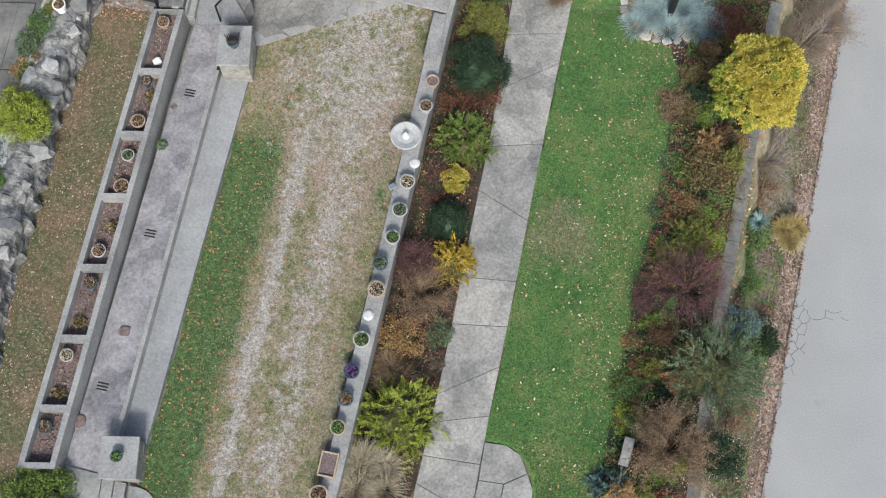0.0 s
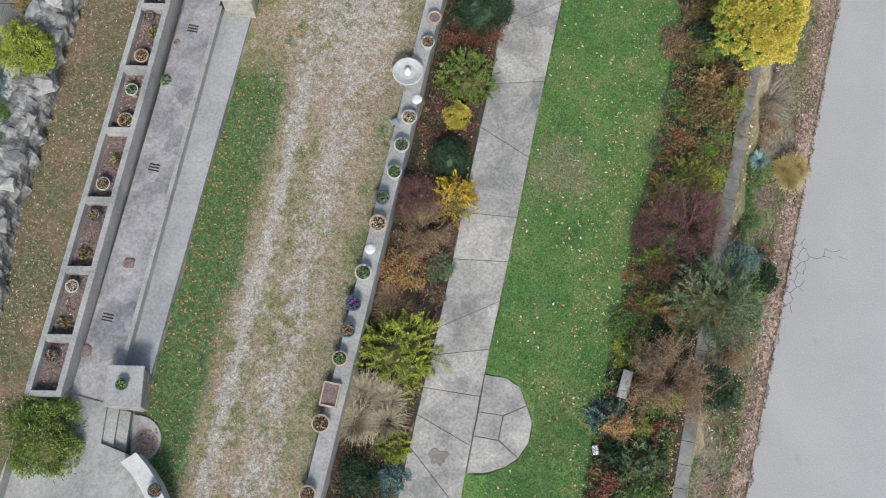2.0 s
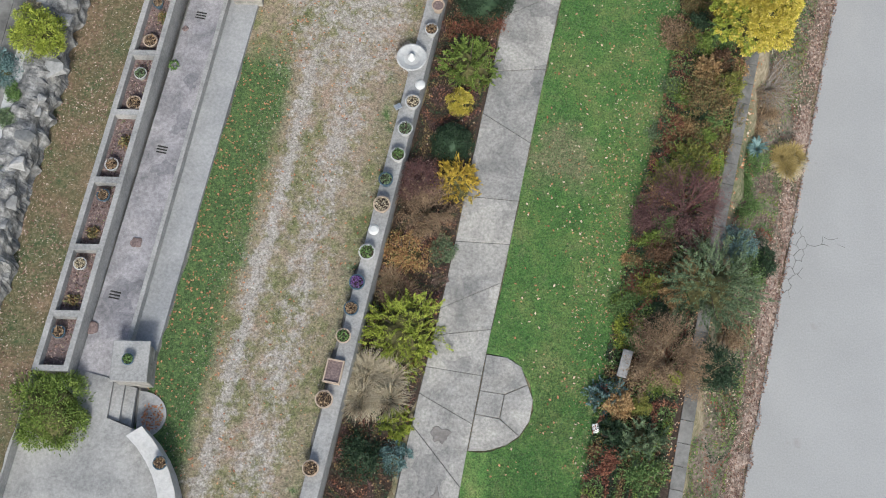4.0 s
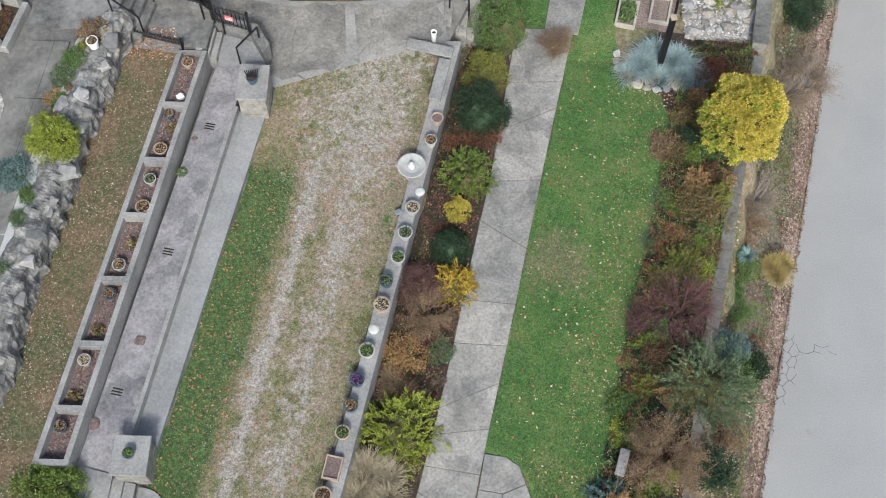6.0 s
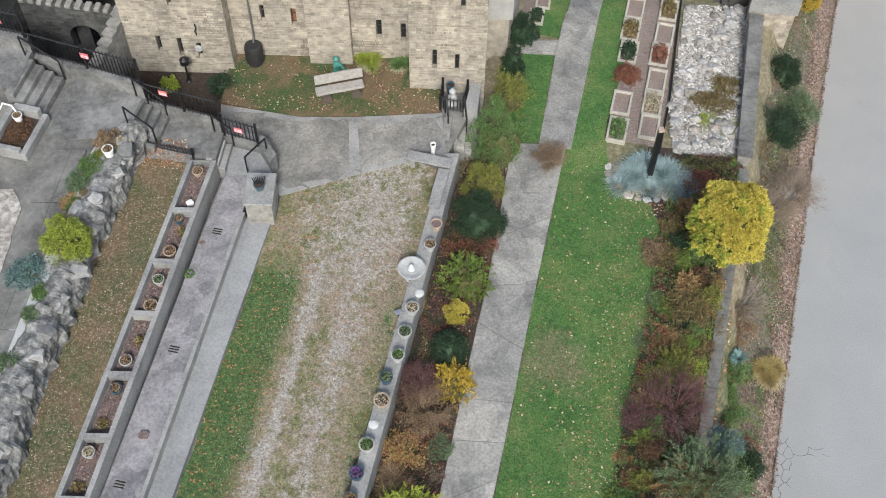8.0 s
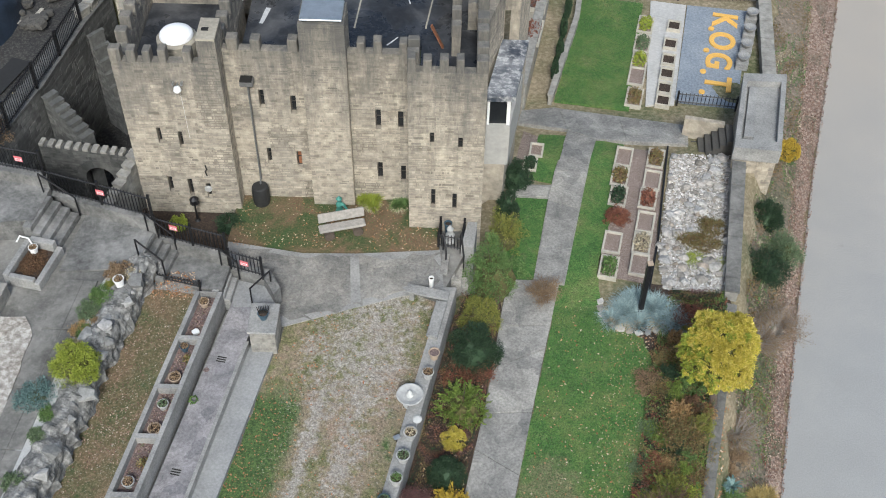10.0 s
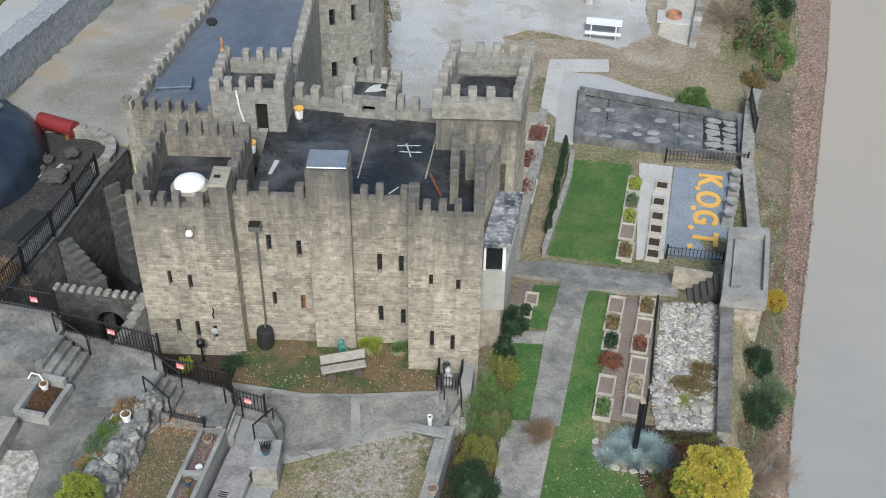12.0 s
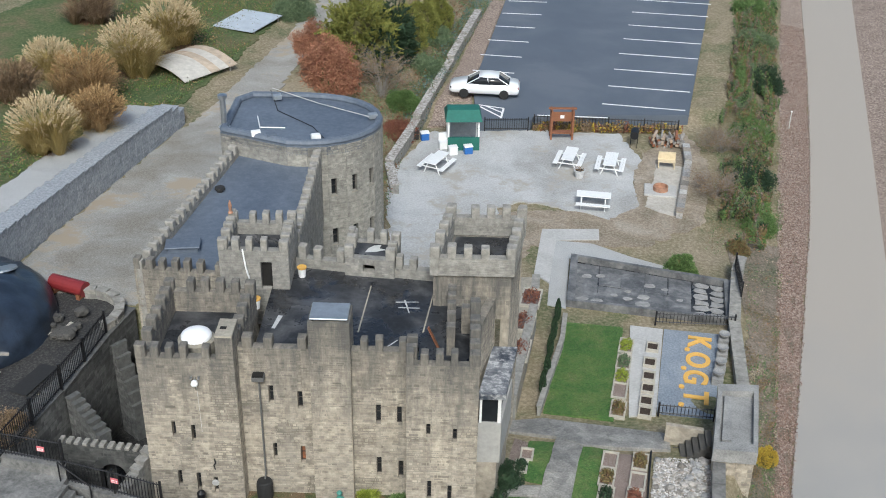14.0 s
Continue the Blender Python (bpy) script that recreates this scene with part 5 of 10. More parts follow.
drape("gravel_strip", [(lerp_table(WALL_FACE, y) - 2.5 - 0.2 * math.sin(y), float(y)) for y in range(27, 50, 2)] + [(lerp_table(WALL_FACE, y) - 0.95, float(y)) for y in range(49, 26, -2)], M_gravel, 0.06, 0.6, label="gravel strip on top of the block wall", wobble=0.15)

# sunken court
# near-black floor colour carries the shade of the pit
part("court_floor", prisms(([(-14.6, 18.5), (-10.3, 18.5), (-10.3, 25.8), (-12.4, 28.5), (-13.6, 28.5)], -1.3, -0.95)), M_cindershade, kind="structure", label="sunken court floor darkened for the pit shade")

# concrete walk, empty pond, lettered gravel
drape("concrete_walk", [(3.25, 39.2), (3.88, 43.95), (6.87, 44.1), (6.8, 42.9), (4.56, 42.75), (4.3, 41.0), (3.95, 38.3)], M_palewalk, 0.06, 1.5, label="pale concrete walk round the pond")
drape("gravel_walk", [(3.95, 38.3), (4.3, 41.0), (4.56, 42.75), (6.4, 42.5), (8.2, 41.2), (10.0, 40.2), (9.6, 39.5), (5.1, 40.9), (4.6, 36.0), (3.75, 36.3)], M_gravel, 0.03, 1.2, label="pale gravel edge of the pond")
pond = [(5.15, 40.6), (12.75, 38.4), (12.2, 34.9), (4.62, 36.2)]
part("pond_wall", prisms(*[([pond[i], pond[(i + 1) % 4], tuple(Vector(pond[(i + 1) % 4]) + (Vector((9, 37.5)) - Vector(pond[(i + 1) % 4])).normalized() * 0.42), tuple(Vector(pond[i]) + (Vector((9, 37.5)) - Vector(pond[i])).normalized() * 0.42)], -1.9, -1.12) for i in range(4)]), M_pondslab, kind="structure", label="dark concrete rim of the drained pond")
part("pond_floor", prisms(([(5.4, 40.3), (12.5, 38.2), (12.0, 35.2), (4.9, 36.4)], -2.1, -1.42)), M_roof, kind="structure", label="dark stained floor of the drained pond")
rng = random.Random(5)
pale = thing("pond_paving", "dark stained slabs with worn pale ones", "paving")
P0, P1, P2, P3 = (Vector(p) for p in ((4.95, 36.45), (11.95, 35.25), (12.4, 38.15), (5.45, 40.2)))
def pond_spot(u, v, shake=0.03):
    p = P0.lerp(P1, u).lerp(P3.lerp(P2, u), v)
    return (p.x + rng.uniform(-shake, shake), p.y + rng.uniform(-shake, shake))


for i in range(5):
    for j in range(2):
        slab(pale, [pond_spot(i * 0.155, j / 2), pond_spot((i + 1) * 0.155, j / 2), pond_spot((i + 1) * 0.155, (j + 1) / 2), pond_spot(i * 0.155, (j + 1) / 2)], -1.40 + rng.uniform(-0.008, 0.008), M_pondslab, thick=0.03, gap=0.02)
for i in range(2):
    for j in range(6):
        u, v = 0.79 + i * 0.105, j / 6
        q = [pond_spot(u + a, v + b, 0.09) for a, b in ((0.01, 0.02), (0.05, 0.0), (0.09, 0.02), (0.1, 0.09), (0.09, 0.14), (0.05, 0.155), (0.01, 0.14), (0.0, 0.08))]
        slab(pale, q, -1.385, M_oldflag, thick=0.04, gap=0.02)
for u, v, w in ((0.06, 0.12, 0.3), (0.16, 0.1, 0.33), (0.27, 0.3, 0.2), (0.36, 0.25, 0.24), (0.36, 0.45, 0.18), (0.46, 0.16, 0.4), (0.46, 0.35, 0.33), (0.5, 0.68, 0.3), (0.6, 0.65, 0.2), (0.08, 0.68, 0.28), (0.17, 0.75, 0.25), (0.7, 0.4, 0.2)):
    x, y = pond_spot(u, v)
    q = [(x + w * (0.8 + 0.3 * rng.random()) * math.cos(radians(a)), y + w * 0.75 * (0.8 + 0.3 * rng.random()) * math.sin(radians(a))) for a in range(0, 360, 40)]
    slab(pale, q, -1.385, M_oldflag, thick=0.04)

rect = [(8.94, 34.3), (11.47, 34.0), (10.1, 27.75), (7.75, 28.0)]
drape("lettered_gravel", rect, M_bluegravel, 0, 0.8, height=-1.36, label="blue grey gravel panel with orange letters")
drape("gravel_walk", [(7.44, 34.6), (8.9, 34.35), (7.7, 27.8), (6.6, 27.7)], M_palewalk, 0.06, 0.8, label="pale concrete strip with square plant holes")


def letter(ch, x, y, size, turn):
    cu = bpy.data.curves.new("letter", "FONT")
    cu.body, cu.size, cu.extrude, cu.align_x, cu.align_y = ch, size, 0.03, "CENTER", "CENTER"
    cu.offset = 0.032
    tmp = bpy.data.objects.new("letter_tmp", cu)
    me = bpy.data.meshes.new_from_object(tmp)
    bpy.data.objects.remove(tmp)
    me.materials.append(M_yellow)
    ob = new("letter", me)
    ob.matrix_basis = Matrix.Translation((x, y, -1.33)) @ Matrix.Rotation(radians(turn), 4, "Z")
    return tagged(ob, "large orange stone letter laid in gravel", "letter", "letters of the gravel panel")


for ch, x, y in (("K", 10.32, 33.3), (".", 9.72, 32.62), ("O", 10.02, 31.9), (".", 9.35, 31.2), ("G", 9.72, 30.6), (".", 9.05, 29.85), ("T", 9.5, 29.2), (".", 8.85, 28.6)):
    letter(ch, x + (0.36 if ch == "." else 0), y, 1.42, -101)

# ---------------------------------------------------------------- garden walls, stairs, fences
def stone_wall(name, pts_z, thick, label, stone, row=0.16, width=0.34, kind="structure", base=None, coping=None):
    """A low masonry wall along (x, y, top) points; facing stones on both sides, coping on top."""
    top = thing(name, label, "", kind=kind)
    for (x0, y0, z0), (x1, y1, z1) in zip(pts_z, pts_z[1:]):
        b = base if base is not None else min(land(x0, y0), land(x1, y1)) - 0.4
        wall(top, (x0, y0), (x1, y1), b, (z0 + z1) / 2, thick=thick, row=row, width=width, stone=stone, inner=True)
        d = Vector((x1 - x0, y1 - y0)).normalized()
        n = Vector((d.y, -d.x))
        length = math.dist((x0, y0), (x1, y1))
        k = max(1, int(length / 0.55))
        for i in range(k):
            a, c = Vector((x0, y0)) + d * (length * i / k + 0.008), Vector((x0, y0)) + d * (length * (i + 1) / k - 0.008)
            o, q = n * 0.04, n * (thick + 0.04)
            z = (z0 + z1) / 2 + RNG.uniform(0.04, 0.06)
            part("coping_stone", prisms(([tuple(a + o), tuple(c + o), tuple(c - q), tuple(a - q)], z - 0.07, z)), coping or stone, top)
    return top


stone_wall("garden_wall", [(4.3, -2, 0.02), (6.31, 8.34, 0.02), (8.26, 16.81, 0.05)], 0.24, "low grey stone wall along the bank", M_greystone, base=-1.6, coping=M_oldconcrete)
stone_wall("garden_wall", [(8.3, 17.0, 0.35), (9.35, 22.9, 0.4)], 0.38, "stone wall running up to the turret", M_greystone, base=-2.4, coping=M_oldconcrete)
stone_wall("garden_wall", [(11.55, 28.0, -0.9), (12.3, 34.4, -0.9), (13.2, 38.6, -0.8), (13.7, 40.0, -0.7)], 0.45, "grey stone boundary wall", M_greystone, base=-2.6)
stone_wall("garden_wall", [(3.0, 27.6, -0.75), (4.25, 32.6, -1.0), (4.55, 34.9, -1.1)], 0.14, "low stone edging of the square lawn", M_greystone, base=-1.7)
stone_wall("garden_wall", [(1.95, 27.2, 0.1), (3.1, 34.0, -0.2), (3.35, 37.0, -0.4)], 0.3, "stone planter wall along the castle", M_greystone, base=-1.7)
stone_wall("block_wall", [(lerp_table(WALL_FACE, y), float(y), lerp_table(WALL_TOP, y) + 0.02) for y in np.linspace(27.0, 50.2, 30)], 0.95, "long blue grey concrete block retaining wall", M_block, row=0.2, width=0.42, coping=M_block)
stone_wall("yard_wall", [(-3.9, 47.5, -1.05), (-4.4, 50.4, -1.0), (-3.1, 56.4, -0.85), (-1.2, 66.4, -0.5), (0.7, 76.5, -0.35)], 0.45, "dry stone retaining wall beside the yard", M_greystone, row=0.14, width=0.26, coping=M_rubble)

# turret by the lane, with a recess in its flat top
turret = thing("turret", "square stone turret with a recessed concrete top", "turret")
tb = [(8.95, 23.2), (10.54, 23.05), (11.42, 27.2), (9.85, 27.2)]
ti = [(tuple(Vector(p) + (Vector((10.2, 25.2)) - Vector(p)).normalized() * 0.16)) for p in tb]
for q0, q1 in zip(ti, ti[1:] + ti[:1]):
    wall(turret, q0, q1, -3.0, 0.25, thick=0.25, row=0.13)
part("turret_head", prisms((tb, 0.25, 0.55)), M_concrete, turret, "pale concrete head course")
for a, b in zip(tb, tb[1:] + tb[:1]):
    c = Vector((10.2, 25.2))
    ia, ib = Vector(a).lerp(c, 0.22), Vector(b).lerp(c, 0.22)
    part("turret_parapet", prisms(([a, b, tuple(ib), tuple(ia)], 0.55, 0.82)), M_concrete, turret)
part("turret_bench", prisms(([(9.4, 23.9), (9.75, 23.9), (10.3, 26.6), (10.0, 26.6)], 0.55, 0.7)), M_concrete, turret)

# steps beside the turret
def stairs(name, label, x, y, z, turn, width, count, run, rise, material=None):
    """Solid steps climbing along local +x from z."""
    st = thing(name, label, "stairs", at=pose(x, y, z, 0, 0, turn))
    for i in range(count):
        bm = boxes((i * run, (i + 1) * run + 0.02, 0, width, -0.3, (i + 1) * rise), bevel=0.012)
        part("step", bm, material or M_concrete, st)
    return st


stairs("garden_stairs", "dark narrow stone steps beside the turret", 7.9, 24.35, -1.0, -4, 0.95, 6, 0.22, 0.18, M_joint)
wall(turret, (9.1, 25.45), (7.7, 25.75), -1.4, 0.0, thick=0.2)

# upper landings and stairs from the terrace up the hill, each with its retaining wall
landings = thing("upper_landings", "concrete landings stepping up the slope", "", kind="structure")
part("landing", prisms(([(-6.95, 15.2), (-5.7, 15.3), (-6.05, 16.15), (-7.2, 16.3)], -0.5, 1.19)), M_wetconcrete, landings)
part("landing", prisms(([(-8.75, 15.45), (-7.25, 15.4), (-7.15, 16.3), (-9.1, 16.85)], -0.5, 1.75)), M_darkconcrete, landings)
part("landing", prisms(([(-11.85, 15.3), (-9.75, 15.5), (-9.45, 16.9), (-11.6, 17.6)], -0.5, 2.47)), M_darkconcrete, landings)
part("landing", prisms(([(-16, 16.2), (-12.75, 16.6), (-12.6, 17.9), (-16, 18.6)], -0.5, 3.2)), M_darkconcrete, landings)
stairs("hill_stairs", "grey concrete steps between the landings", -6.95, 16.2, 1.19, 174, 0.9, 3, 0.16, 0.18)
stairs("hill_stairs", "grey concrete steps between the landings", -8.75, 16.75, 1.75, 168, 1.2, 4, 0.22, 0.174, M_darkconcrete)
stairs("hill_stairs", "grey concrete steps between the landings", -11.75, 17.45, 2.47, 168, 1.35, 4, 0.25, 0.178, M_darkconcrete)
part("landing_wall", prisms(([(-5.75, 15.4), (-5.6, 15.7), (-6.0, 16.35), (-7.25, 16.62), (-7.15, 16.3), (-6.15, 16.05)], -0.5, 1.6)), M_darkconcrete, landings)
part("landing_wall", prisms(([(-7.2, 16.3), (-7.22, 16.5), (-9.35, 17.12), (-9.3, 16.9)], -0.5, 2.2)), M_darkconcrete, landings)
part("landing_wall", prisms(([(-9.35, 16.9), (-9.4, 17.15), (-12.75, 18.15), (-12.7, 17.9)], -1.2, 2.95)), M_darkconcrete, landings)
part("landing_wall", prisms(([(-12.6, 17.9), (-12.65, 18.2), (-16, 19.0), (-16, 18.6)], -1.2, 3.6)), M_darkconcrete, landings)

# pillars at both ends of the drain walk
def pillar(x0, x1, y0, y1, z0, z1, label):
    p = thing("pillar", label, "pillar")
    for q0, q1 in (((x0, y0), (x1, y0)), ((x1, y0), (x1, y1)), ((x1, y1), (x0, y1)), ((x0, y1), (x0, y0))):
        wall(p, q0, q1, z0, z1 - 0.08, thick=0.15, row=0.14, stone=M_greystone)
    part("cap_slab", boxes((x0 - 0.05, x1 + 0.05, y0 - 0.05, y1 + 0.05, z1 - 0.08, z1), bevel=0.015), M_concrete, p)
    return p


pillar(-6.22, -5.5, 13.75, 14.75, 0.9, 1.92, "square stone pillar with concrete cap")
pillar(-8.05, -7.3, 3.75, 4.6, 0.6, 1.75, "square stone pillar beside the lower steps")

# lower steps and round patio
part("patio", prisms(([(-12, 3.9), (-9.0, 4.05), (-8.15, 3.85), (-8.2, 2.95), (-7.5, 2.7), (-6.8, 2.0), (-6.5, 0.5), (-6.9, -3), (-12, -3)], -0.5, 1.22)), M_concrete, kind="structure", label="grey concrete patio with a curved edge")
part("lower_steps", prisms(([(-8.17, 3.8), (-7.9, 3.75), (-7.95, 2.9), (-8.2, 2.95)], -0.4, 1.12), ([(-7.9, 3.75), (-7.65, 3.7), (-7.7, 2.8), (-7.95, 2.9)], -0.4, 1.0)), M_concrete, kind="structure", label="two low concrete steps")
arc = [(-9.3 + 2.62 * math.cos(radians(a)), 0.5 + 2.62 * math.sin(radians(a))) for a in range(50, -41, -8)]
arc2 = [(-9.3 + 3.0 * math.cos(radians(a)), 0.5 + 3.0 * math.sin(radians(a))) for a in range(-40, 51, 8)]
part("curved_seat", prisms((arc + arc2, 0.5, 1.6)), M_palewalk, kind="structure", label="curved pale-topped seat wall of the patio")
part("half_round_slab", prisms(([(-7.6, 3.65)] + [(-7.55 + 0.62 * math.cos(radians(a)), 3.1 + 0.55 * math.sin(radians(a))) for a in range(80, -81, -16)] + [(-7.6, 2.6)], 0.5, 0.9)), M_concrete, kind="structure", label="half round concrete slab on the lawn")


# iron fences
def iron_fence(label, pts, height=0.85, gap=0.11, name="iron_fence", signs=(), bar=0.015, group=""):
    """Railing along (x, y, z) base points: posts, two rails, thin upright bars."""
    f = thing(name, label, "fence", group)
    for (a, b) in zip(pts, pts[1:]):
        a, b = Vector(a), Vector(b)
        n = max(2, int((b - a).length / gap))
        for z in (0.1, height - 0.08):
            bm = bmesh.new()
            tube(bm, [a + Vector((0, 0, z)), b + Vector((0, 0, z))], 0.028, n=4)
            part("rail", bm, M_iron, f)
        for i in range(1, n):
            p = a.lerp(b, i / n)
            bm = bmesh.new()
            tube(bm, [p + Vector((0, 0, 0.03)), p + Vector((0, 0, height))], bar, n=4)
            part("bar", bm, M_iron, f)
    for p in pts:
        bm = boxes((p[0] - 0.035, p[0] + 0.035, p[1] - 0.035, p[1] + 0.035, p[2] - 0.1, p[2] + height + 0.06))
        part("post", bm, M_iron, f)
    return f


def red_sign(x, y, z, turn):
    s = thing("warning_sign", "small red and white warning sign on the railing", "sign", "red signs", at=pose(x, y, z, 0, 0, turn))
    part("plate", boxes((-0.13, 0.13, -0.012, 0.0, 0, 0.2)), M_signred, s)
    part("white_panel", boxes((-0.1, 0.1, -0.016, -0.011, 0.03, 0.12)), M_white, s)
    for k in range(2):
        part("text_bar", boxes((-0.08, 0.08, -0.019, -0.015, 0.05 + k * 0.035, 0.07 + k * 0.035)), M_signred, s)


iron_fence("black iron railing on the terrace wall", [(-7.15, 16.35, 1.62), (-6.15, 16.05, 1.62)], 0.8)
iron_fence("black iron railing above the shrub bed", [(-9.35, 17.0, 2.2), (-8.25, 16.7, 2.2), (-7.2, 16.4, 2.2)], 0.85)
iron_fence("black iron railing above the sunken court", [(-12.7, 18.05, 2.95), (-11.0, 17.55, 2.95), (-9.4, 17.05, 2.95)], 0.9)
iron_fence("black iron railing on the upper landing", [(-16.0, 18.75, 3.6), (-12.7, 18.1, 3.6)], 0.9)
iron_fence("long black iron railing along the sunken court", [(-14.85, 18.3, 3.5), (-14.45, 20.3, 3.45), (-14.1, 22.3, 3.4), (-13.8, 24.0, 3.35), (-13.55, 25.9, 3.3)], 0.95)
red_sign(-6.68, 16.17, 1.95, -17)
red_sign(-8.78, 16.82, 2.7, -16)
red_sign(-10.95, 17.5, 3.4, -16)
red_sign(-13.4, 18.2, 4.0, -12)
iron_fence("black iron railing at the yard edge", [(4.0, 57.3, -1.5), (6.2, 57.2, -1.5), (8.6, 57.1, -1.5), (10.8, 57.0, -1.5), (12.9, 56.9, -1.5)], 0.7, 0.2)
iron_fence("black iron gate beside the kiosk", [(0.9, 56.6, -1.6), (3.6, 56.8, -1.6)], 0.8, 0.14, name="iron_gate")
iron_fence("low black iron railing of the pond", [(8.6, 34.75, -1.35), (12.1, 34.4, -1.2)], 0.6, 0.16)
iron_fence("low black iron railing of the lettered gravel", [(7.8, 27.85, -1.25), (10.0, 27.6, -1.25)], 0.55, 0.14)
iron_fence("black iron railing on the boundary wall", [(12.75, 36.4, -0.85), (12.95, 39.0, -0.8)], 0.8, 0.16)
iron_fence("small black iron cage beside the corner tower", [(-0.95, 18.75, 0.93), (-1.0, 18.1, 0.93), (-0.3, 17.95, 0.93), (-0.2, 18.7, 0.93)], 0.6, 0.1)
iron_fence("small iron grille at the planter end", [(-9.2, 15.75, 1.7), (-7.9, 15.45, 1.7)], 0.3, 0.09)


def handrail(label, pts):
    bm = bmesh.new()
    tube(bm, [(x, y, z + 0.75) for x, y, z in pts], 0.03, n=6)
    h = thing("handrail", label, "handrail", "handrails of the stairs")
    part("rail", bm, M_iron, h)
    for x, y, z in (pts[0], pts[-1]):
        bm = bmesh.new()
        tube(bm, [(x, y, z), (x, y, z + 0.76)], 0.025, n=6)
        part("post", bm, M_iron, h)


for pts in ([(-6.9, 16.2, 1.3), (-7.4, 16.3, 1.8)], [(-6.4, 15.3, 1.2), (-5.9, 15.9, 1.3)], [(-8.8, 16.75, 1.8), (-9.6, 16.95, 2.5)], [(-8.95, 15.75, 1.8), (-9.65, 15.9, 2.5)], [(-11.75, 17.5, 2.5), (-12.75, 17.75, 3.2)], [(-0.75, 17.6, 0.5), (-0.85, 17.95, 0.95)], [(-0.2, 17.6, 0.3), (-0.3, 17.95, 0.95)]):
    handrail("black iron handrail beside the steps", pts)

# sunken court walls, their stone colours darkened for the pit's shade
stone_wall("court_wall", [(-14.75, 19.5, 3.35), (-14.05, 22.2, 3.3), (-13.45, 25.7, 3.25), (-12.95, 27.7, 3.3)], 0.6, "tall sunken court wall of stone darkened for shade", M_courtstone, base=-1.2)
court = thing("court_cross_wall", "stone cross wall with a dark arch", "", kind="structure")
wall(court, (-13.9, 20.7), (-10.4, 20.25), -1.2, 2.3, [(1.34, 2.34, -1.2, 1.72)], stone=M_courtshade, thick=0.3)
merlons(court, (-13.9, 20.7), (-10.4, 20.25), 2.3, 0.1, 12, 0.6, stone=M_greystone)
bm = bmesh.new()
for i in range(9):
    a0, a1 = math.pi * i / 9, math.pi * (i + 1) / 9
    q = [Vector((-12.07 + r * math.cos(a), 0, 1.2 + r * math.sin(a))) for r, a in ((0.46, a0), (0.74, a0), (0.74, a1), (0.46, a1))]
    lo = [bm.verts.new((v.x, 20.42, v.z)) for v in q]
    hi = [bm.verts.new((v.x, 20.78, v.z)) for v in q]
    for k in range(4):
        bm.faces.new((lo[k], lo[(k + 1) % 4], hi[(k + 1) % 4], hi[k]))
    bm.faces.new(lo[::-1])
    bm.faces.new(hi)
part("arch", bm, M_courtshade, court)
def rake(p, q, n):
    """Points of a stepped wall top falling from p to q."""
    return [tuple(Vector(p).lerp(Vector(q), i / n)) for i in range(n + 1)]


stone_wall("court_wall", rake((-11.4, 18.0, 1.5), (-10.5, 20.2, 2.6), 8), 0.3, "sloping stone wall beside the tower", M_greystone, base=-1.2)
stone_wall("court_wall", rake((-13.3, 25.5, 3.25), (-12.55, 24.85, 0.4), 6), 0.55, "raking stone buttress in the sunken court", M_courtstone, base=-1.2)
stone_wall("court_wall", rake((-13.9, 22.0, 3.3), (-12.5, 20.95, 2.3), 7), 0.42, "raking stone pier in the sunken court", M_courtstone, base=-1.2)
ringpts = [(-14.9 + 1.4 * math.cos(radians(a)), 27.0 + 1.4 * math.sin(radians(a)), 3.6) for a in range(100, -41, -20)]
stone_wall("ring_wall", ringpts, 0.3, "curved low stone wall beside the drive", M_greystone, base=2.6)

# castle forecourt steps down to the lower path
stairs("corner_steps", "grey stone steps at the terrace corner", 0.25, 17.75, 0.0, 175, 0.85, 5, 0.22, 0.18, M_flag)
part("step_wall", prisms(([(-0.3, 17.85), (0.1, 17.8), (0.2, 18.9), (-0.1, 18.9)], -0.2, 1.25)), M_concrete, kind="structure", label="concrete cheek wall at the tower corner")


# rock wall of the upper terrace: piled irregular boulders
def rough_stone(bm, c, r, rng, flat=0.7):
    """An angular broken stone: the hull of a few random corners."""
    rot = Matrix.Rotation(rng.uniform(0, 6.28), 4, "Z")
    sx, sy, sz = r * rng.uniform(0.9, 1.4), r * rng.uniform(0.75, 1.1), r * flat * rng.uniform(0.8, 1.2)
    vs = []
    for _ in range(16):
        p = Vector([rng.uniform(-1, 1) for _ in range(3)])
        p = p / max(abs(p.x), abs(p.y), abs(p.z)) * rng.uniform(0.75, 1.0)
        vs.append(bm.verts.new(Vector(c) + rot @ Vector((p.x * sx, p.y * sy, p.z * sz))))
    made = bmesh.ops.convex_hull(bm, input=vs)
    loose = [v for v in vs if v.is_valid and not v.link_faces]
    bmesh.ops.delete(bm, geom=loose, context="VERTS")
    return bm


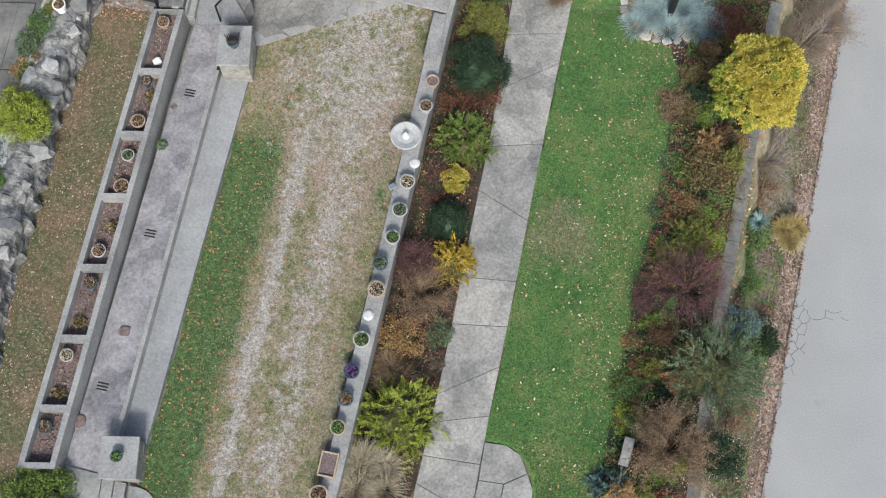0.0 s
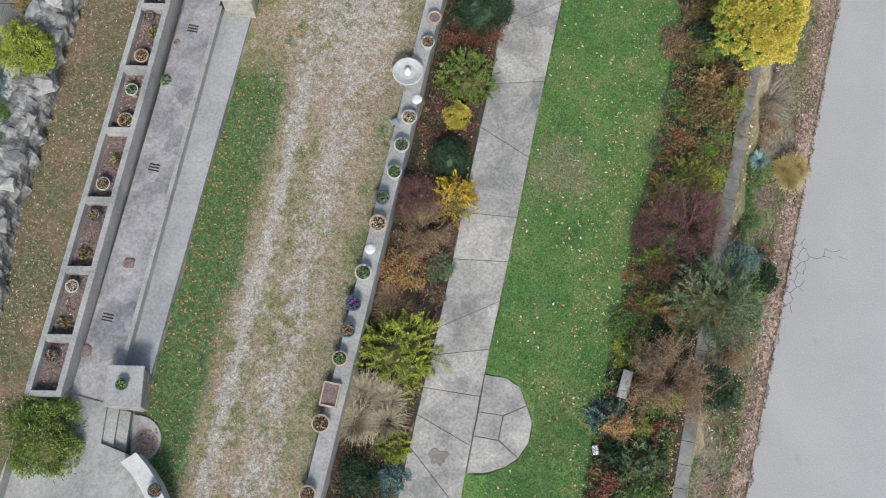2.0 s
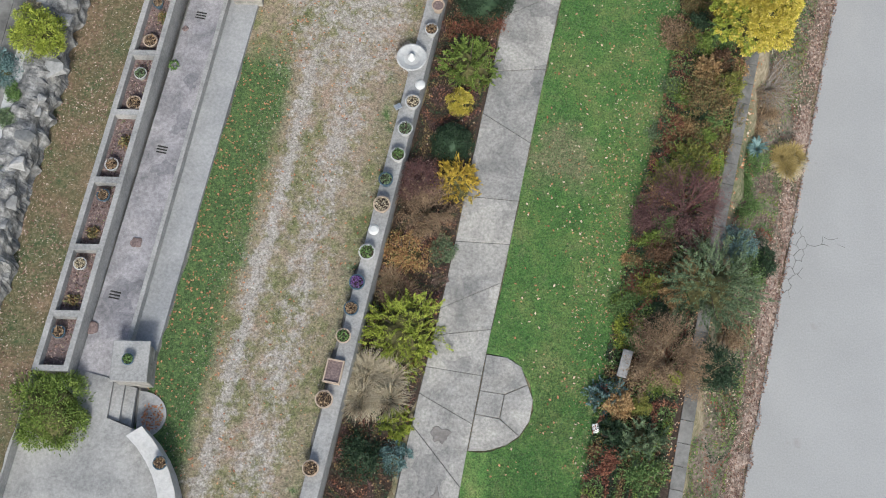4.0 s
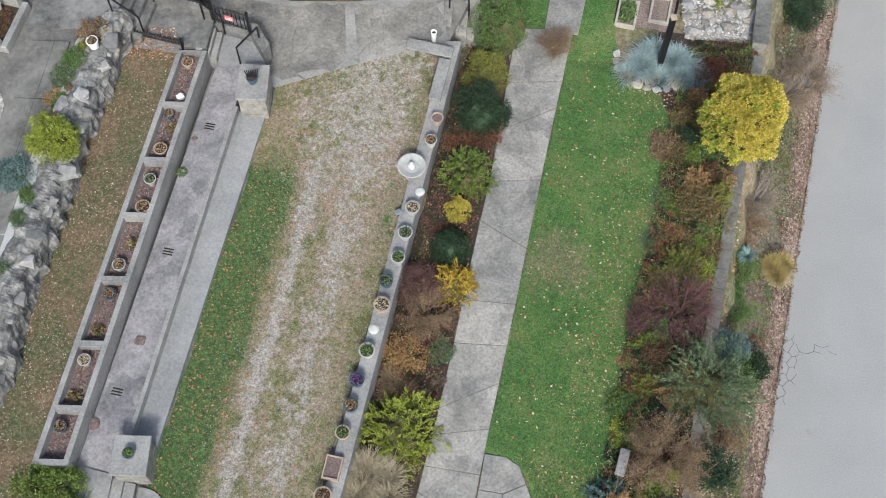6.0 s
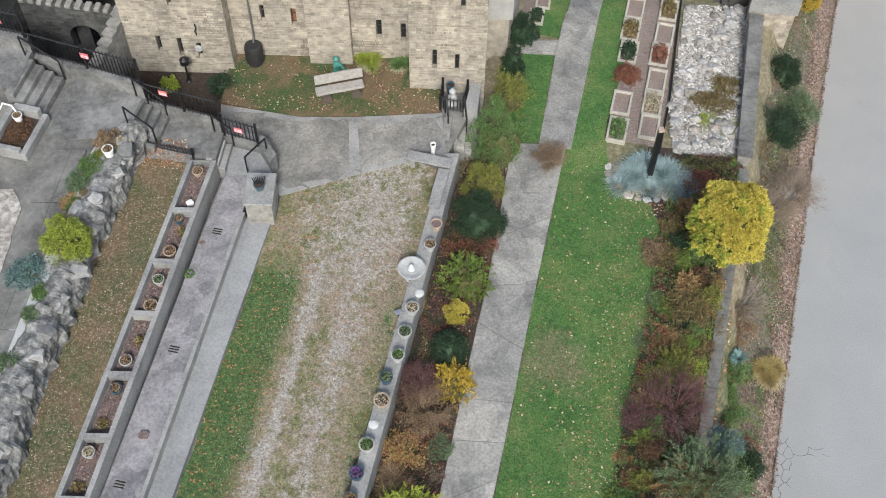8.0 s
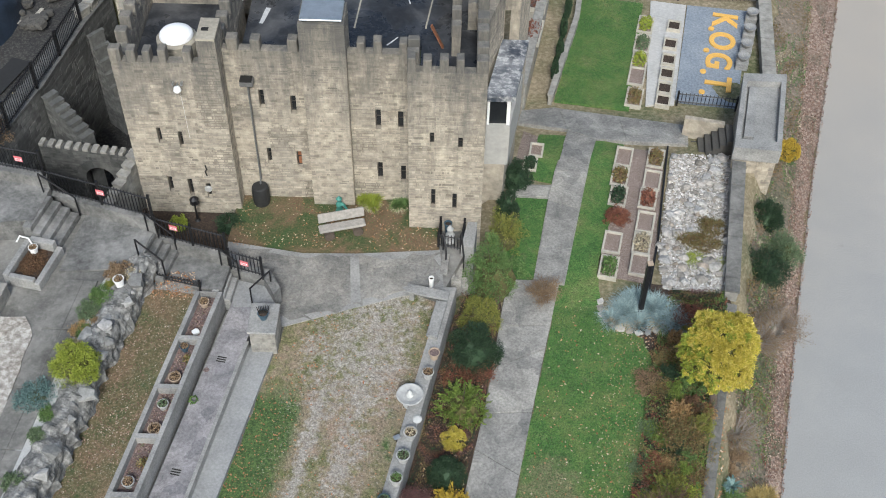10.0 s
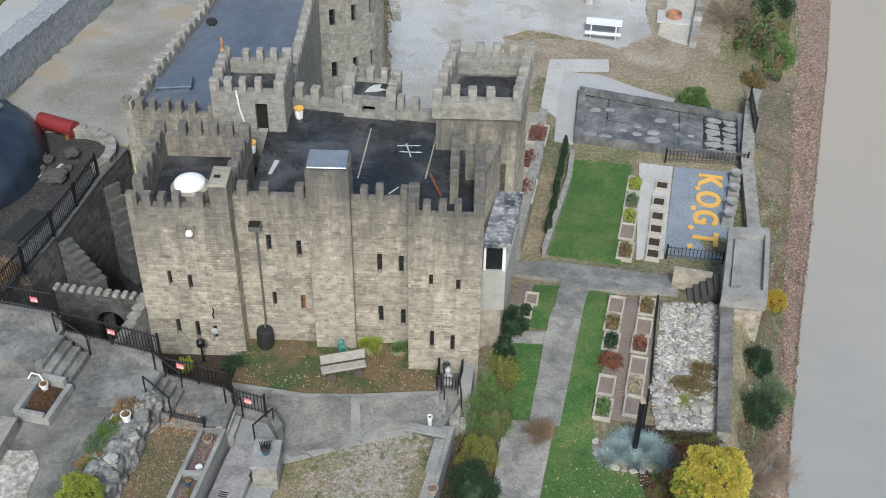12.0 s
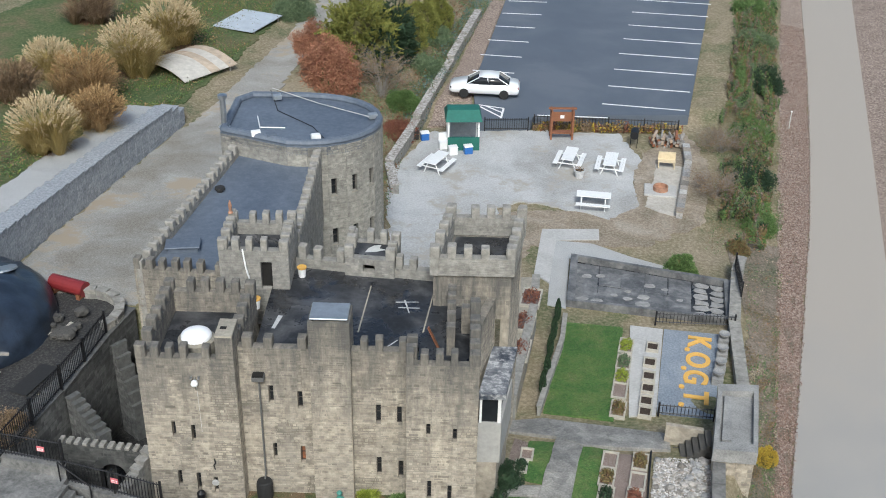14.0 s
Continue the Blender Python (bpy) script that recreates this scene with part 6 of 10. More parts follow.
def boulder(bm, c, r, rng, flat=0.7):
    made = bmesh.ops.create_icosphere(bm, subdivisions=2, radius=1.0)
    o = Vector((rng.uniform(0, 99), rng.uniform(0, 99), rng.uniform(0, 99)))
    rot = Matrix.Rotation(rng.uniform(0, 6.28), 4, "Z")
    sx, sy, sz = r * rng.uniform(0.8, 1.3), r * rng.uniform(0.7, 1.1), r * flat * rng.uniform(0.8, 1.2)
    for v in made["verts"]:
        d = v.co.normalized()
        k = 0.86 + 0.3 * noise.noise(d * 1.6 + o)
        p = Vector((max(-0.78, min(0.78, d.x)) * sx * k, max(-0.78, min(0.78, d.y)) * sy * k, max(-0.75, min(0.7, d.z)) * sz * k))
        v.co = Vector(c) + rot @ p
    return bm


rock = thing("rock_wall", "rough grey rock wall holding the upper terrace", "", kind="structure")
rng = random.Random(3)
profile = [(0.3, 1.6), (0.28, 1.8), (0.26, 1.98), (0.25, 2.14), (0.23, 2.28), (0.19, 2.4), (0.13, 2.49), (0.04, 2.54), (-0.08, 2.56), (-0.2, 2.57), (-0.32, 2.56), (-0.44, 2.53), (-0.54, 2.47), (-0.6, 2.38)]
ys = np.arange(-3.0, 16.1, 0.07)
vs = []
for y in ys:
    x = lerp_table([(b, a) for b, a in upper_x], y)
    scallop = 0.16 * noise.noise((y * 0.9, 4.0, 0)) + 0.12 * abs(noise.noise((y * 1.7, 9.0, 0)))
    step = 0.09 * round(2.5 * noise.noise((y * 0.7, 1.0, 5))) / 2.5
    for k, (o, z) in enumerate(profile):
        side = max(0.0, 1 - k / 8)
        rough = 0.2 * (1 - 2 * abs(noise.noise((y * 1.9, o * 3 + z * 2.5, 2)))) + 0.09 * noise.noise((y * 6, o * 8 + z * 7, 3)) - 0.12
        vs.append((x + o + scallop * (0.4 + 0.6 * side) + rough * side, y, z + (step + 0.5 * rough) * min(1, k / 4)))
n = len(profile)
raw("wall_body", vs, [(a * n + k, a * n + k + 1, (a + 1) * n + k + 1, (a + 1) * n + k) for a in range(len(ys) - 1) for k in range(n - 1)], M_rockface, rock)
for _ in range(46):
    y = rng.uniform(2, 15.6)
    x = lerp_table([(b, a) for b, a in upper_x], y)
    bm = bmesh.new()
    rough_stone(bm, (x + rng.uniform(-0.45, 0.3), y, rng.uniform(2.42, 2.58)), rng.uniform(0.1, 0.24), rng, 0.5)
    part("rock", bm, M_rock, rock)

# planters
soil = []
divs = [15.3, 13.53, 11.85, 10.24, 8.48, 6.79, 5.18, 3.9]
for i, (y1, y0) in enumerate(zip(divs, divs[1:])):
    p = thing("stone_planter", "grey concrete planter trough with bare mulch", "planter", "planters along the drain walk")
    t = 0.13
    o = [(x_pl(y0), y0), (x_pr(y0), y0), (x_pr(y1), y1), (x_pl(y1), y1)]
    q = [(x_pl(y0 + t) + t, y0 + t), (x_pr(y0 + t) - t, y0 + t), (x_pr(y1 - 0.02) - t, y1 - 0.02), (x_pl(y1 - 0.02) + t, y1 - 0.02)]
    for k in range(4):
        a, b = k, (k + 1) % 4
        part("rim", prisms(([o[a], o[b], q[b], q[a]], 0.9, 1.76 + RNG.uniform(-0.006, 0.006))), M_concrete, p)
    part("mulch", prisms((q, 0.9, 1.5)), M_mulch, p)

# ---------------------------------------------------------------- plants
NR = np.random.RandomState(4)


def unit(n, up=False):
    v = NR.normal(size=(n, 3))
    v /= np.linalg.norm(v, axis=1, keepdims=True)
    if up:
        v[:, 2] = np.abs(v[:, 2])
    return v


def leaf_quads(centres, along, size, slim=0.45, lift=0.0):
    """Small folded leaves: a rhomb for each centre."""
    n = len(centres)
    side = np.cross(along, unit(n))
    side /= np.linalg.norm(side, axis=1, keepdims=True) + 1e-9
    s = (size * NR.uniform(0.6, 1.35, (n, 1)))
    a, b = along * s, side * s * slim
    v = np.stack([centres - a, centres + b, centres + a, centres - b], 1).reshape(-1, 3)
    f = np.arange(4 * n).reshape(-1, 4)
    return v, f


def leaves(name, parent, v, f, material, kind=""):
    me = bpy.data.meshes.new(name)
    me.vertices.add(len(v))
    me.vertices.foreach_set("co", np.asarray(v, dtype=np.float32).ravel())
    me.loops.add(f.size)
    me.loops.foreach_set("vertex_index", f.ravel().astype(np.int32))
    me.polygons.add(len(f))
    me.polygons.foreach_set("loop_start", (np.arange(len(f)) * f.shape[1]).astype(np.int32))
    me.update(calc_edges=True)
    me.materials.append(material)
    ob = new(name, me)
    if parent:
        ob.parent = parent
    return tagged(ob, kind=kind)


def blades(roots, tips, width, bend=0.3):
    """Arching strips from roots to tips, three quads each."""
    n = len(roots)
    mid1 = roots + (tips - roots) * 0.4 + np.array([0, 0, 1]) * (bend * np.linalg.norm(tips - roots, axis=1, keepdims=True))
    mid2 = roots + (tips - roots) * 0.75 + np.array([0, 0, 1]) * (bend * 0.8 * np.linalg.norm(tips - roots, axis=1, keepdims=True))
    d = tips - roots
    side = np.stack([-d[:, 1], d[:, 0], np.zeros(n)], 1)
    side /= np.linalg.norm(side, axis=1, keepdims=True) + 1e-9
    w = side * width * NR.uniform(0.6, 1.3, (n, 1))
    rows = [roots - w * 0.5, roots + w * 0.5, mid1 - w * 0.6, mid1 + w * 0.6, mid2 - w * 0.4, mid2 + w * 0.4, tips - w * 0.1, tips + w * 0.1]
    v = np.stack(rows, 1).reshape(-1, 3)
    k = (np.arange(n) * 8)[:, None]
    f = np.concatenate([k + np.array([[0, 1, 3, 2]]), k + np.array([[2, 3, 5, 4]]), k + np.array([[4, 5, 7, 6]])])
    return v, f


def plant(name, label, style, leaf, x, y, z, r, h):
    kinds = {"shrub": "shrub", "twig_bush": "bare shrub", "grass_clump": "grass", "yucca": "yucca", "evergreen": "conifer", "pampas_grass": "grass"}
    if y > 33:
        z = land(x, y)
    p = thing(name, label, kinds[name], at=pose(x, y, z - 0.06))
    r, h = r * 1.22, h * 1.08
    if style == "pampas":
        r, h = r * 0.86, h * 0.78
    size = (0.02 + 0.006 * min(r, 1.6)) if y < 30 else 0.03 + 0.012 * r
    if style in ("grass", "pampas"):
        n = int(1300 + 2200 * r)
        if leaf is L_blue and name != "yucca":
            leaf = L_bluegrass
        a = NR.uniform(0, 2 * math.pi, n)
        rad = r * NR.uniform(0.3, 1.0, n)
        hh = h * NR.uniform(0.25, 0.8, n)
        roots = np.stack([np.cos(a) * r * 0.12 * NR.uniform(0, 1, n), np.sin(a) * r * 0.12, np.zeros(n)], 1)
        tuft = NR.uniform(-0.55, 0.55, (9, 3)) * r * np.array([1, 1, 0])
        if name == "yucca":
            tuft *= 0
            n_keep = 60
            a, rad, hh, roots, n = a[:n_keep], rad[:n_keep], hh[:n_keep], roots[:n_keep], n_keep
        else:
            rad = rad * NR.uniform(0.45, 0.8, n)
        shift = tuft[NR.randint(0, 9, n)]
        tips = np.stack([np.cos(a) * rad, np.sin(a) * rad, hh * (1 - 0.5 * rad / r)], 1)
        if style == "pampas":
            tips[:, 2] += h * 0.2
            rad_gain = NR.uniform(1.2, 1.7, (n, 1))
            tips[:, :2] *= rad_gain
        v, f = blades(roots + shift, tips + shift, 0.05 if name == "yucca" else (0.009 if style == "grass" else 0.02), 0.25)
        leaves("foliage", p, v, f, L_dryyellow if style == "pampas" and leaf is L_plume else leaf)
        if name != "yucca":
            # collapsed dead blades round the foot
            m = int(260 + 500 * r)
            a = NR.uniform(0, 2 * math.pi, m)
            reach = r * NR.uniform(0.35, 0.95, m)
            low = np.stack([np.cos(a) * reach, np.sin(a) * reach, NR.uniform(0.03, 0.12, m)], 1)
            v, f = blades(low * np.array([0.25, 0.25, 1]), low, 0.012, 0.2)
            leaves("dead_thatch", p, v, f, L_deadbrown if leaf in (L_brown, L_plume) else L_straw)
        if style == "pampas":
            m = int(120 + 80 * r)
            a = NR.uniform(0, 2 * math.pi, m)
            q = np.sqrt(NR.uniform(0, 1, m))
            rise = h * (0.5 + 0.72 * np.sqrt(1 - 0.9 * q ** 2)) * NR.uniform(0.82, 1.1, m)
            top = np.stack([np.cos(a) * q * r, np.sin(a) * q * r, rise], 1)
            axis = np.stack([np.cos(a) * q, np.sin(a) * q, np.full(m, 0.75)], 1) + NR.normal(size=(m, 3)) * 0.15
            axis /= np.linalg.norm(axis, axis=1, keepdims=True)
            k = 26
            t = NR.uniform(-1, 1, (m * k, 1))
            c = np.repeat(top, k, 0) + np.repeat(axis, k, 0) * t * 0.24 + NR.normal(size=(m * k, 3)) * 0.035 * (1.15 - np.abs(t))
            d = np.repeat(axis, k, 0) + unit(m * k) * 0.45
            v, f = leaf_quads(c, d / np.linalg.norm(d, axis=1, keepdims=True), 0.062, 0.3)
            leaves("plume_head", p, v, f, leaf)
        return p
    # stems
    rng = random.Random(int(abs(x * 91 + y * 57) * 10))
    bm = bmesh.new()
    twiggy = style == "twig"
    tips = []
    for i in range(54 if twiggy else 7):
        a, e = rng.uniform(0, 6.28), rng.uniform(0.25, 1.0)
        end = Vector((math.cos(a) * r * e * 0.85, math.sin(a) * r * e * 0.85, h * (1 - 0.55 * e * e) * rng.uniform(0.7, 1.0)))
        m = Vector((end.x * 0.35, end.y * 0.35, end.z * 0.55)) + Vector((rng.uniform(-1, 1), rng.uniform(-1, 1), 0)) * 0.05
        tube(bm, [(end.x * 0.05, end.y * 0.05, 0), m, end], 0.022 if not twiggy else 0.013, 0.006 if not twiggy else 0.004, 4 if not twiggy else 3)
        tips.append((m, end))
        if twiggy:
            for _ in range(6):
                s = m.lerp(end, rng.uniform(0.1, 0.9))
                e2 = s + Vector((math.cos(a + rng.uniform(-1.2, 1.2)), math.sin(a + rng.uniform(-1.2, 1.2)), rng.uniform(0.1, 0.9))) * r * rng.uniform(0.2, 0.45)
                tube(bm, [s, e2], 0.006, 0.003, 3)
                tips.append((s, e2))
    part("branchwork", bm, (M_greybark if "grey" in label or y > 40 else M_tantwig) if twiggy and leaf is L_brown else (M_redtwig if leaf in (L_purple, L_red) else M_bark), p)
    if twiggy:
        k = (24 if y < 17 and x < 0 else 12) if "bare" in label or "leafless" in label else (64 if "seeding" in label else 26)
        c = np.concatenate([np.array(a) + (np.array(b) - np.array(a)) * NR.uniform(0.2, 1.05, (k, 1)) for a, b in tips]) + NR.normal(size=(len(tips) * k, 3)) * 0.05
        v, f = leaf_quads(c, unit(len(c)), size * 0.7, 0.4)
        leaves("dry_foliage", p, v, f, leaf)
        return p
    half = np.array([r, r, h])
    if style in ("feather", "arching"):
        # flat sprays of leaflets growing out of an uneven dome
        far = y > 30
        ns = int((210 if style == "feather" else 200) * max(0.72, r) ** 1.3 * (0.8 if far else 1.0) * max(1.0, h / r * 0.6))
        dirs = unit(ns, True)
        wob = np.array([0.8 + 0.42 * noise.noise(Vector(d) * 2.1 + Vector((x, y, z))) for d in dirs])[:, None]
        root = dirs * half * wob * NR.uniform(0.56, 0.86, (ns, 1))
        axis = dirs * (0.75 if style == "feather" else 1.0) + unit(ns) * (0.8 if style == "feather" else 0.5) + np.array([0, 0, 0.28])
        axis /= np.linalg.norm(axis, axis=1, keepdims=True)
        reach = (r ** 0.6) * NR.uniform(0.22, 0.44, (ns, 1)) * (1.0 if style == "feather" else 1.45)
        lateral = np.cross(axis, unit(ns))
        lateral /= np.linalg.norm(lateral, axis=1, keepdims=True) + 1e-9
        k = 64 if not far else 50
        t = NR.uniform(0, 1, (ns * k, 1)) ** 0.85
        w = NR.uniform(-1, 1, (ns * k, 1))
        ax, la, re = np.repeat(axis, k, 0), np.repeat(lateral, k, 0), np.repeat(reach, k, 0)
        pts = np.repeat(root, k, 0) + ax * re * t + la * re * w * (0.3 if style == "feather" else 0.2) * (1.05 - t) + NR.normal(size=(ns * k, 3)) * 0.012
        pts[:, 2:] -= re * t * t * (0.1 if style == "feather" else 0.22)
        pts[:, 2] = np.maximum(pts[:, 2], 0.02)
        along = ax + la * w * 0.9 + unit(ns * k) * 0.3
        v, f = leaf_quads(pts, along / np.linalg.norm(along, axis=1, keepdims=True), size * (1.05 if not far else 1.3), 0.36)
        leaves("foliage", p, v, f, leaf)
    else:
        # clumps over an uneven dome
        nc = int((2.4 if y < 30 else 3.0) * {"clipped": 110, "round": 62, "loose": 40, "low": 30}[style] * max(0.8, r))
        dirs = unit(nc, True)
        wob = np.array([0.82 + 0.36 * noise.noise(Vector(d) * 1.9 + Vector((x, y, z))) for d in dirs])[:, None]
        if style == "clipped":
            wob = wob * 0 + 0.92
        if style in ("loose", "low"):
            wob *= NR.uniform(0.62, 1.12, (nc, 1))
        cc = dirs * half * wob * 0.84
        cr = r * {"clipped": 0.15, "round": 0.17, "loose": 0.22, "low": 0.24}[style] / max(1, r) ** 0.4
        per = int({"clipped": 60, "round": 84, "loose": 84, "low": 76}[style])
        od = unit(nc * per)
        pts = np.repeat(cc, per, 0) + od * cr * NR.uniform(0.4, 1.1, (nc * per, 1))
        pts[:, 2] = np.maximum(pts[:, 2], 0.02)
        along = np.repeat(dirs, per, 0) * (0.5 if style == "round" else 0.0) + od
        along /= np.linalg.norm(along, axis=1, keepdims=True) + 1e-9
        v, f = leaf_quads(pts, along, size * {"loose": 1.05, "low": 1.0, "round": 1.0, "clipped": 0.8}[style], 0.5)
        leaves("foliage", p, v, f, leaf)
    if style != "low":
        # dark core: its colour paints the shade inside the plant
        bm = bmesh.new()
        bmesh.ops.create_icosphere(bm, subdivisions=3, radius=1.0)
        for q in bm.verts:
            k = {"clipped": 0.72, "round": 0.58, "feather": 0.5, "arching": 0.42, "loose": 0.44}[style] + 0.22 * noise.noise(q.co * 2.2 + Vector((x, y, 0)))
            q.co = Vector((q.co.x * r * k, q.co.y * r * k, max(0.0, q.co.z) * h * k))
        part("core", bm, M_innershade if leaf is not L_dark else L_dark, p)
    return p


plant("shrub", "dark green rounded pine shrub in the terrace bed", "round", L_dark, 0.19, 14.57, 0.0, 0.79, 1.34)
plant("shrub", "olive and straw coloured bush beside the path", "round", L_olive, 0.35, 15.91, 0.0, 0.66, 1.12)
plant("shrub", "bright green spiky shrub in the terrace bed", "feather", L_leafgreen, -0.1, 12.51, 0.0, 0.76, 1.17)
plant("shrub", "small golden dwarf conifer", "round", L_yellow, -0.37, 11.54, 0.0, 0.38, 0.58)
plant("shrub", "clipped dark green globe shrub with fallen leaves", "clipped", L_dark, -0.53, 10.37, 0.0, 0.54, 0.83)
plant("shrub", "amber feathery false cypress shrub", "feather", L_amber, -0.42, 9.32, 0.0, 0.63, 0.85)
plant("twig_bush", "bare brown twiggy shrub", "twig", L_purple, -1.33, 9.23, 0.0, 0.57, 0.88)
plant("twig_bush", "dark leafless shrub with dry seed heads", "twig", L_brown, -1.11, 8.46, 0.0, 0.79, 0.8)
plant("shrub", "yellow and russet autumn shrub", "loose", L_autumn, -1.6, 7.45, 0.0, 0.62, 0.74)
plant("grass_clump", "brown withered grass by the terrace wall", "grass", L_brown, -1.75, 6.55, 0.0, 0.5, 0.5)
plant("shrub", "pink leaved low plants at the path edge", "low", L_dead, -0.75, 6.75, 0.0, 0.25, 0.25)
plant("shrub", "small sage green bush at the path edge", "loose", L_sage, -0.7, 7.5, 0.0, 0.38, 0.45)
plant("shrub", "large lime green cypress shrub", "feather", L_lime, -1.61, 5.4, 0.0, 1.05, 1.24)
plant("grass_clump", "dry straw coloured ornamental grass", "grass", L_straw, -2.24, 3.99, 0.0, 0.81, 1.1)
plant("shrub", "dark green low shrub by the wall", "loose", L_dark, -2.46, 2.39, 0.0, 0.63, 0.65)
plant("shrub", "blue green low shrub", "loose", L_blue, -1.67, 2.43, 0.0, 0.4, 0.41)
plant("shrub", "lime green low shrub", "feather", L_lime, -1.66, 3.2, 0.0, 0.37, 0.44)
plant("shrub", "low russet ground cover with dead leaves", "low", L_red, -0.3, 13.64, 0.0, 0.55, 0.33)
plant("shrub", "red brown ground cover near the pine", "low", L_red, 0.28, 13.93, 0.0, 0.61, 0.31)
plant("shrub", "brown and green mixed perennials", "loose", L_mixed, 6.15, 11.78, 0.0, 0.83, 0.85)
plant("shrub", "tan and green mixed perennials", "loose", L_mixed, 5.94, 10.67, 0.0, 0.68, 0.58)
plant("shrub", "russet perennials at the lawn edge", "loose", L_red, 5.18, 10.82, 0.0, 0.51, 0.35)
plant("yucca", "variegated yellow green yucca rosette", "grass", L_lime, 4.85, 9.75, 0.0, 0.42, 0.36)
plant("twig_bush", "plum coloured barberry of dense red twigs", "twig", L_purple, 5.33, 8.69, 0.0, 1.04, 1.41)
plant("twig_bush", "purple brown small shrub", "twig", L_purple, 4.51, 8.52, 0.0, 0.5, 0.51)
plant("shrub", "dark green clump under the barberry", "loose", L_dark, 4.42, 7.56, 0.0, 0.41, 0.35)
plant("shrub", "large grey green arching juniper", "arching", L_sage, 5.85, 6.75, 0.0, 1.18, 1.41)
plant("shrub", "dark blue green leafy plant", "loose", L_blue, 6.63, 7.96, 0.0, 0.47, 0.48)
plant("shrub", "russet low shrub by the juniper", "loose", L_red, 4.25, 6.85, 0.0, 0.52, 0.44)
plant("shrub", "green leafy perennials at the lawn edge", "loose", L_green, 3.83, 6.24, 0.0, 0.51, 0.43)
plant("shrub", "yellowing leafy shrub by the lawn", "loose", L_lime, 3.87, 5.53, 0.0, 0.46, 0.46)
plant("shrub", "dark green ivy clump", "loose", L_dark, 4.73, 5.97, 0.0, 0.62, 0.53)
plant("twig_bush", "large pale brown seeding shrub", "twig", L_brown, 4.73, 4.78, 0.0, 1.0, 1.35)
plant("shrub", "green suckers inside the seeding shrub", "loose", L_lime, 4.85, 4.35, 0.75, 0.16, 0.3)
plant("shrub", "silvery blue dwarf conifer shrub", "feather", L_blue, 3.35, 3.98, 0.0, 0.45, 0.61)
plant("shrub", "dark green bush near the wall", "loose", L_dark, 5.94, 4.73, 0.0, 0.65, 0.66)
plant("shrub", "sage green shrub at the bed corner", "feather", L_sage, 4.09, 2.86, 0.0, 0.64, 0.65)
plant("shrub", "dark green shrub at the bed corner", "loose", L_green, 4.21, 2.18, 0.0, 0.59, 0.6)
plant("shrub", "russet shrub at the bed corner", "loose", L_red, 3.33, 2.57, 0.0, 0.43, 0.36)
for label, leaf, x, y, r, h in (("orange fern like growth below the golden tree", L_rusty, 6.75, 12.65, 0.42, 0.4), ("fresh green perennials at the lawn edge", L_leafgreen, 5.5, 11.75, 0.3, 0.28), ("russet dying perennials beside the lawn", L_rusty, 5.55, 10.95, 0.4, 0.35),
                               ("dark bronze ground cover by the wall", L_dark, 4.55, 7.9, 0.32, 0.3), ("bronze red leafy clump beside the lawn", L_rusty, 4.0, 7.45, 0.3, 0.25), ("bright green sprawling perennials", L_leafgreen, 3.85, 6.35, 0.42, 0.35),
                               ("glossy green perennials between the shrubs", L_leafgreen, 5.0, 6.3, 0.4, 0.4), ("olive seedlings behind the golden tree", L_mixed, 5.75, 13.6, 0.5, 0.5), ("sage green fringe along the lawn", L_sage, 5.1, 12.2, 0.4, 0.2), ("sage green fringe at the lawn edge", L_sage, 4.75, 10.9, 0.36, 0.2)):
    plant("shrub", label, "loose", leaf, x, y, 0.0, r, h)
plant("shrub", "tan shrub behind the golden tree", "loose", L_brown, 5.31, 13.73, 0.0, 0.59, 0.5)
plant("shrub", "olive shrub behind the blue grass", "loose", L_mixed, 5.99, 14.68, 0.0, 0.6, 0.61)
plant("shrub", "russet barberry by the wall", "loose", L_red, 6.93, 15.88, 0.0, 0.74, 0.88)
plant("grass_clump", "pale blue green ornamental grass round the post", "grass", L_blue, 4.71, 16.36, 0.0, 0.75, 0.7)
plant("grass_clump", "pale blue green ornamental grass by the post", "grass", L_blue, 5.99, 16.29, 0.0, 0.78, 0.73)
plant("twig_bush", "grey brown brush on the bank", "twig", L_brown, 8.96, 15.99, -1.0, 0.84, 0.71)
plant("yucca", "pale blue green rosette on the bank", "grass", L_blue, 7.5, 10.9, -0.8, 0.3, 0.3)
plant("shrub", "green weeds round the rosette", "low", L_green, 7.25, 10.55, -0.9, 0.5, 0.25)
plant("shrub", "green weeds below the wall", "low", L_green, 6.95, 10.0, -0.9, 0.45, 0.28)
plant("shrub", "yellow green perennials above the barberry", "loose", L_lime, 5.9, 10.05, 0.0, 0.5, 0.5)
plant("shrub", "dark green shrub below the bank wall", "loose", L_dark, 7.45, 7.75, -0.9, 0.42, 0.45)
plant("grass_clump", "airy yellow dry grass on the verge", "grass", L_dryyellow, 8.55, 10.8, -1.65, 0.5, 0.55)
plant("shrub", "green weeds on the bank", "low", L_green, 7.09, 9.31, -0.9, 0.44, 0.3)
plant("twig_bush", "grey leafless branches under the golden tree", "twig", L_brown, 7.88, 12.68, -0.9, 0.7, 0.48)
plant("shrub", "brown brush on the bank", "low", L_brown, 7.61, 11.75, -0.9, 0.51, 0.35)
plant("shrub", "green brush under the wall", "low", L_green, 7.08, 7.54, -0.9, 0.57, 0.49)
plant("shrub", "brown brush along the bank", "low", L_brown, 6.5, 6.0, -0.9, 0.65, 0.44)
plant("shrub", "olive green conical shrub beside the corner tower", "round", L_green, 0.73, 17.25, 0.0, 0.84, 2.27)
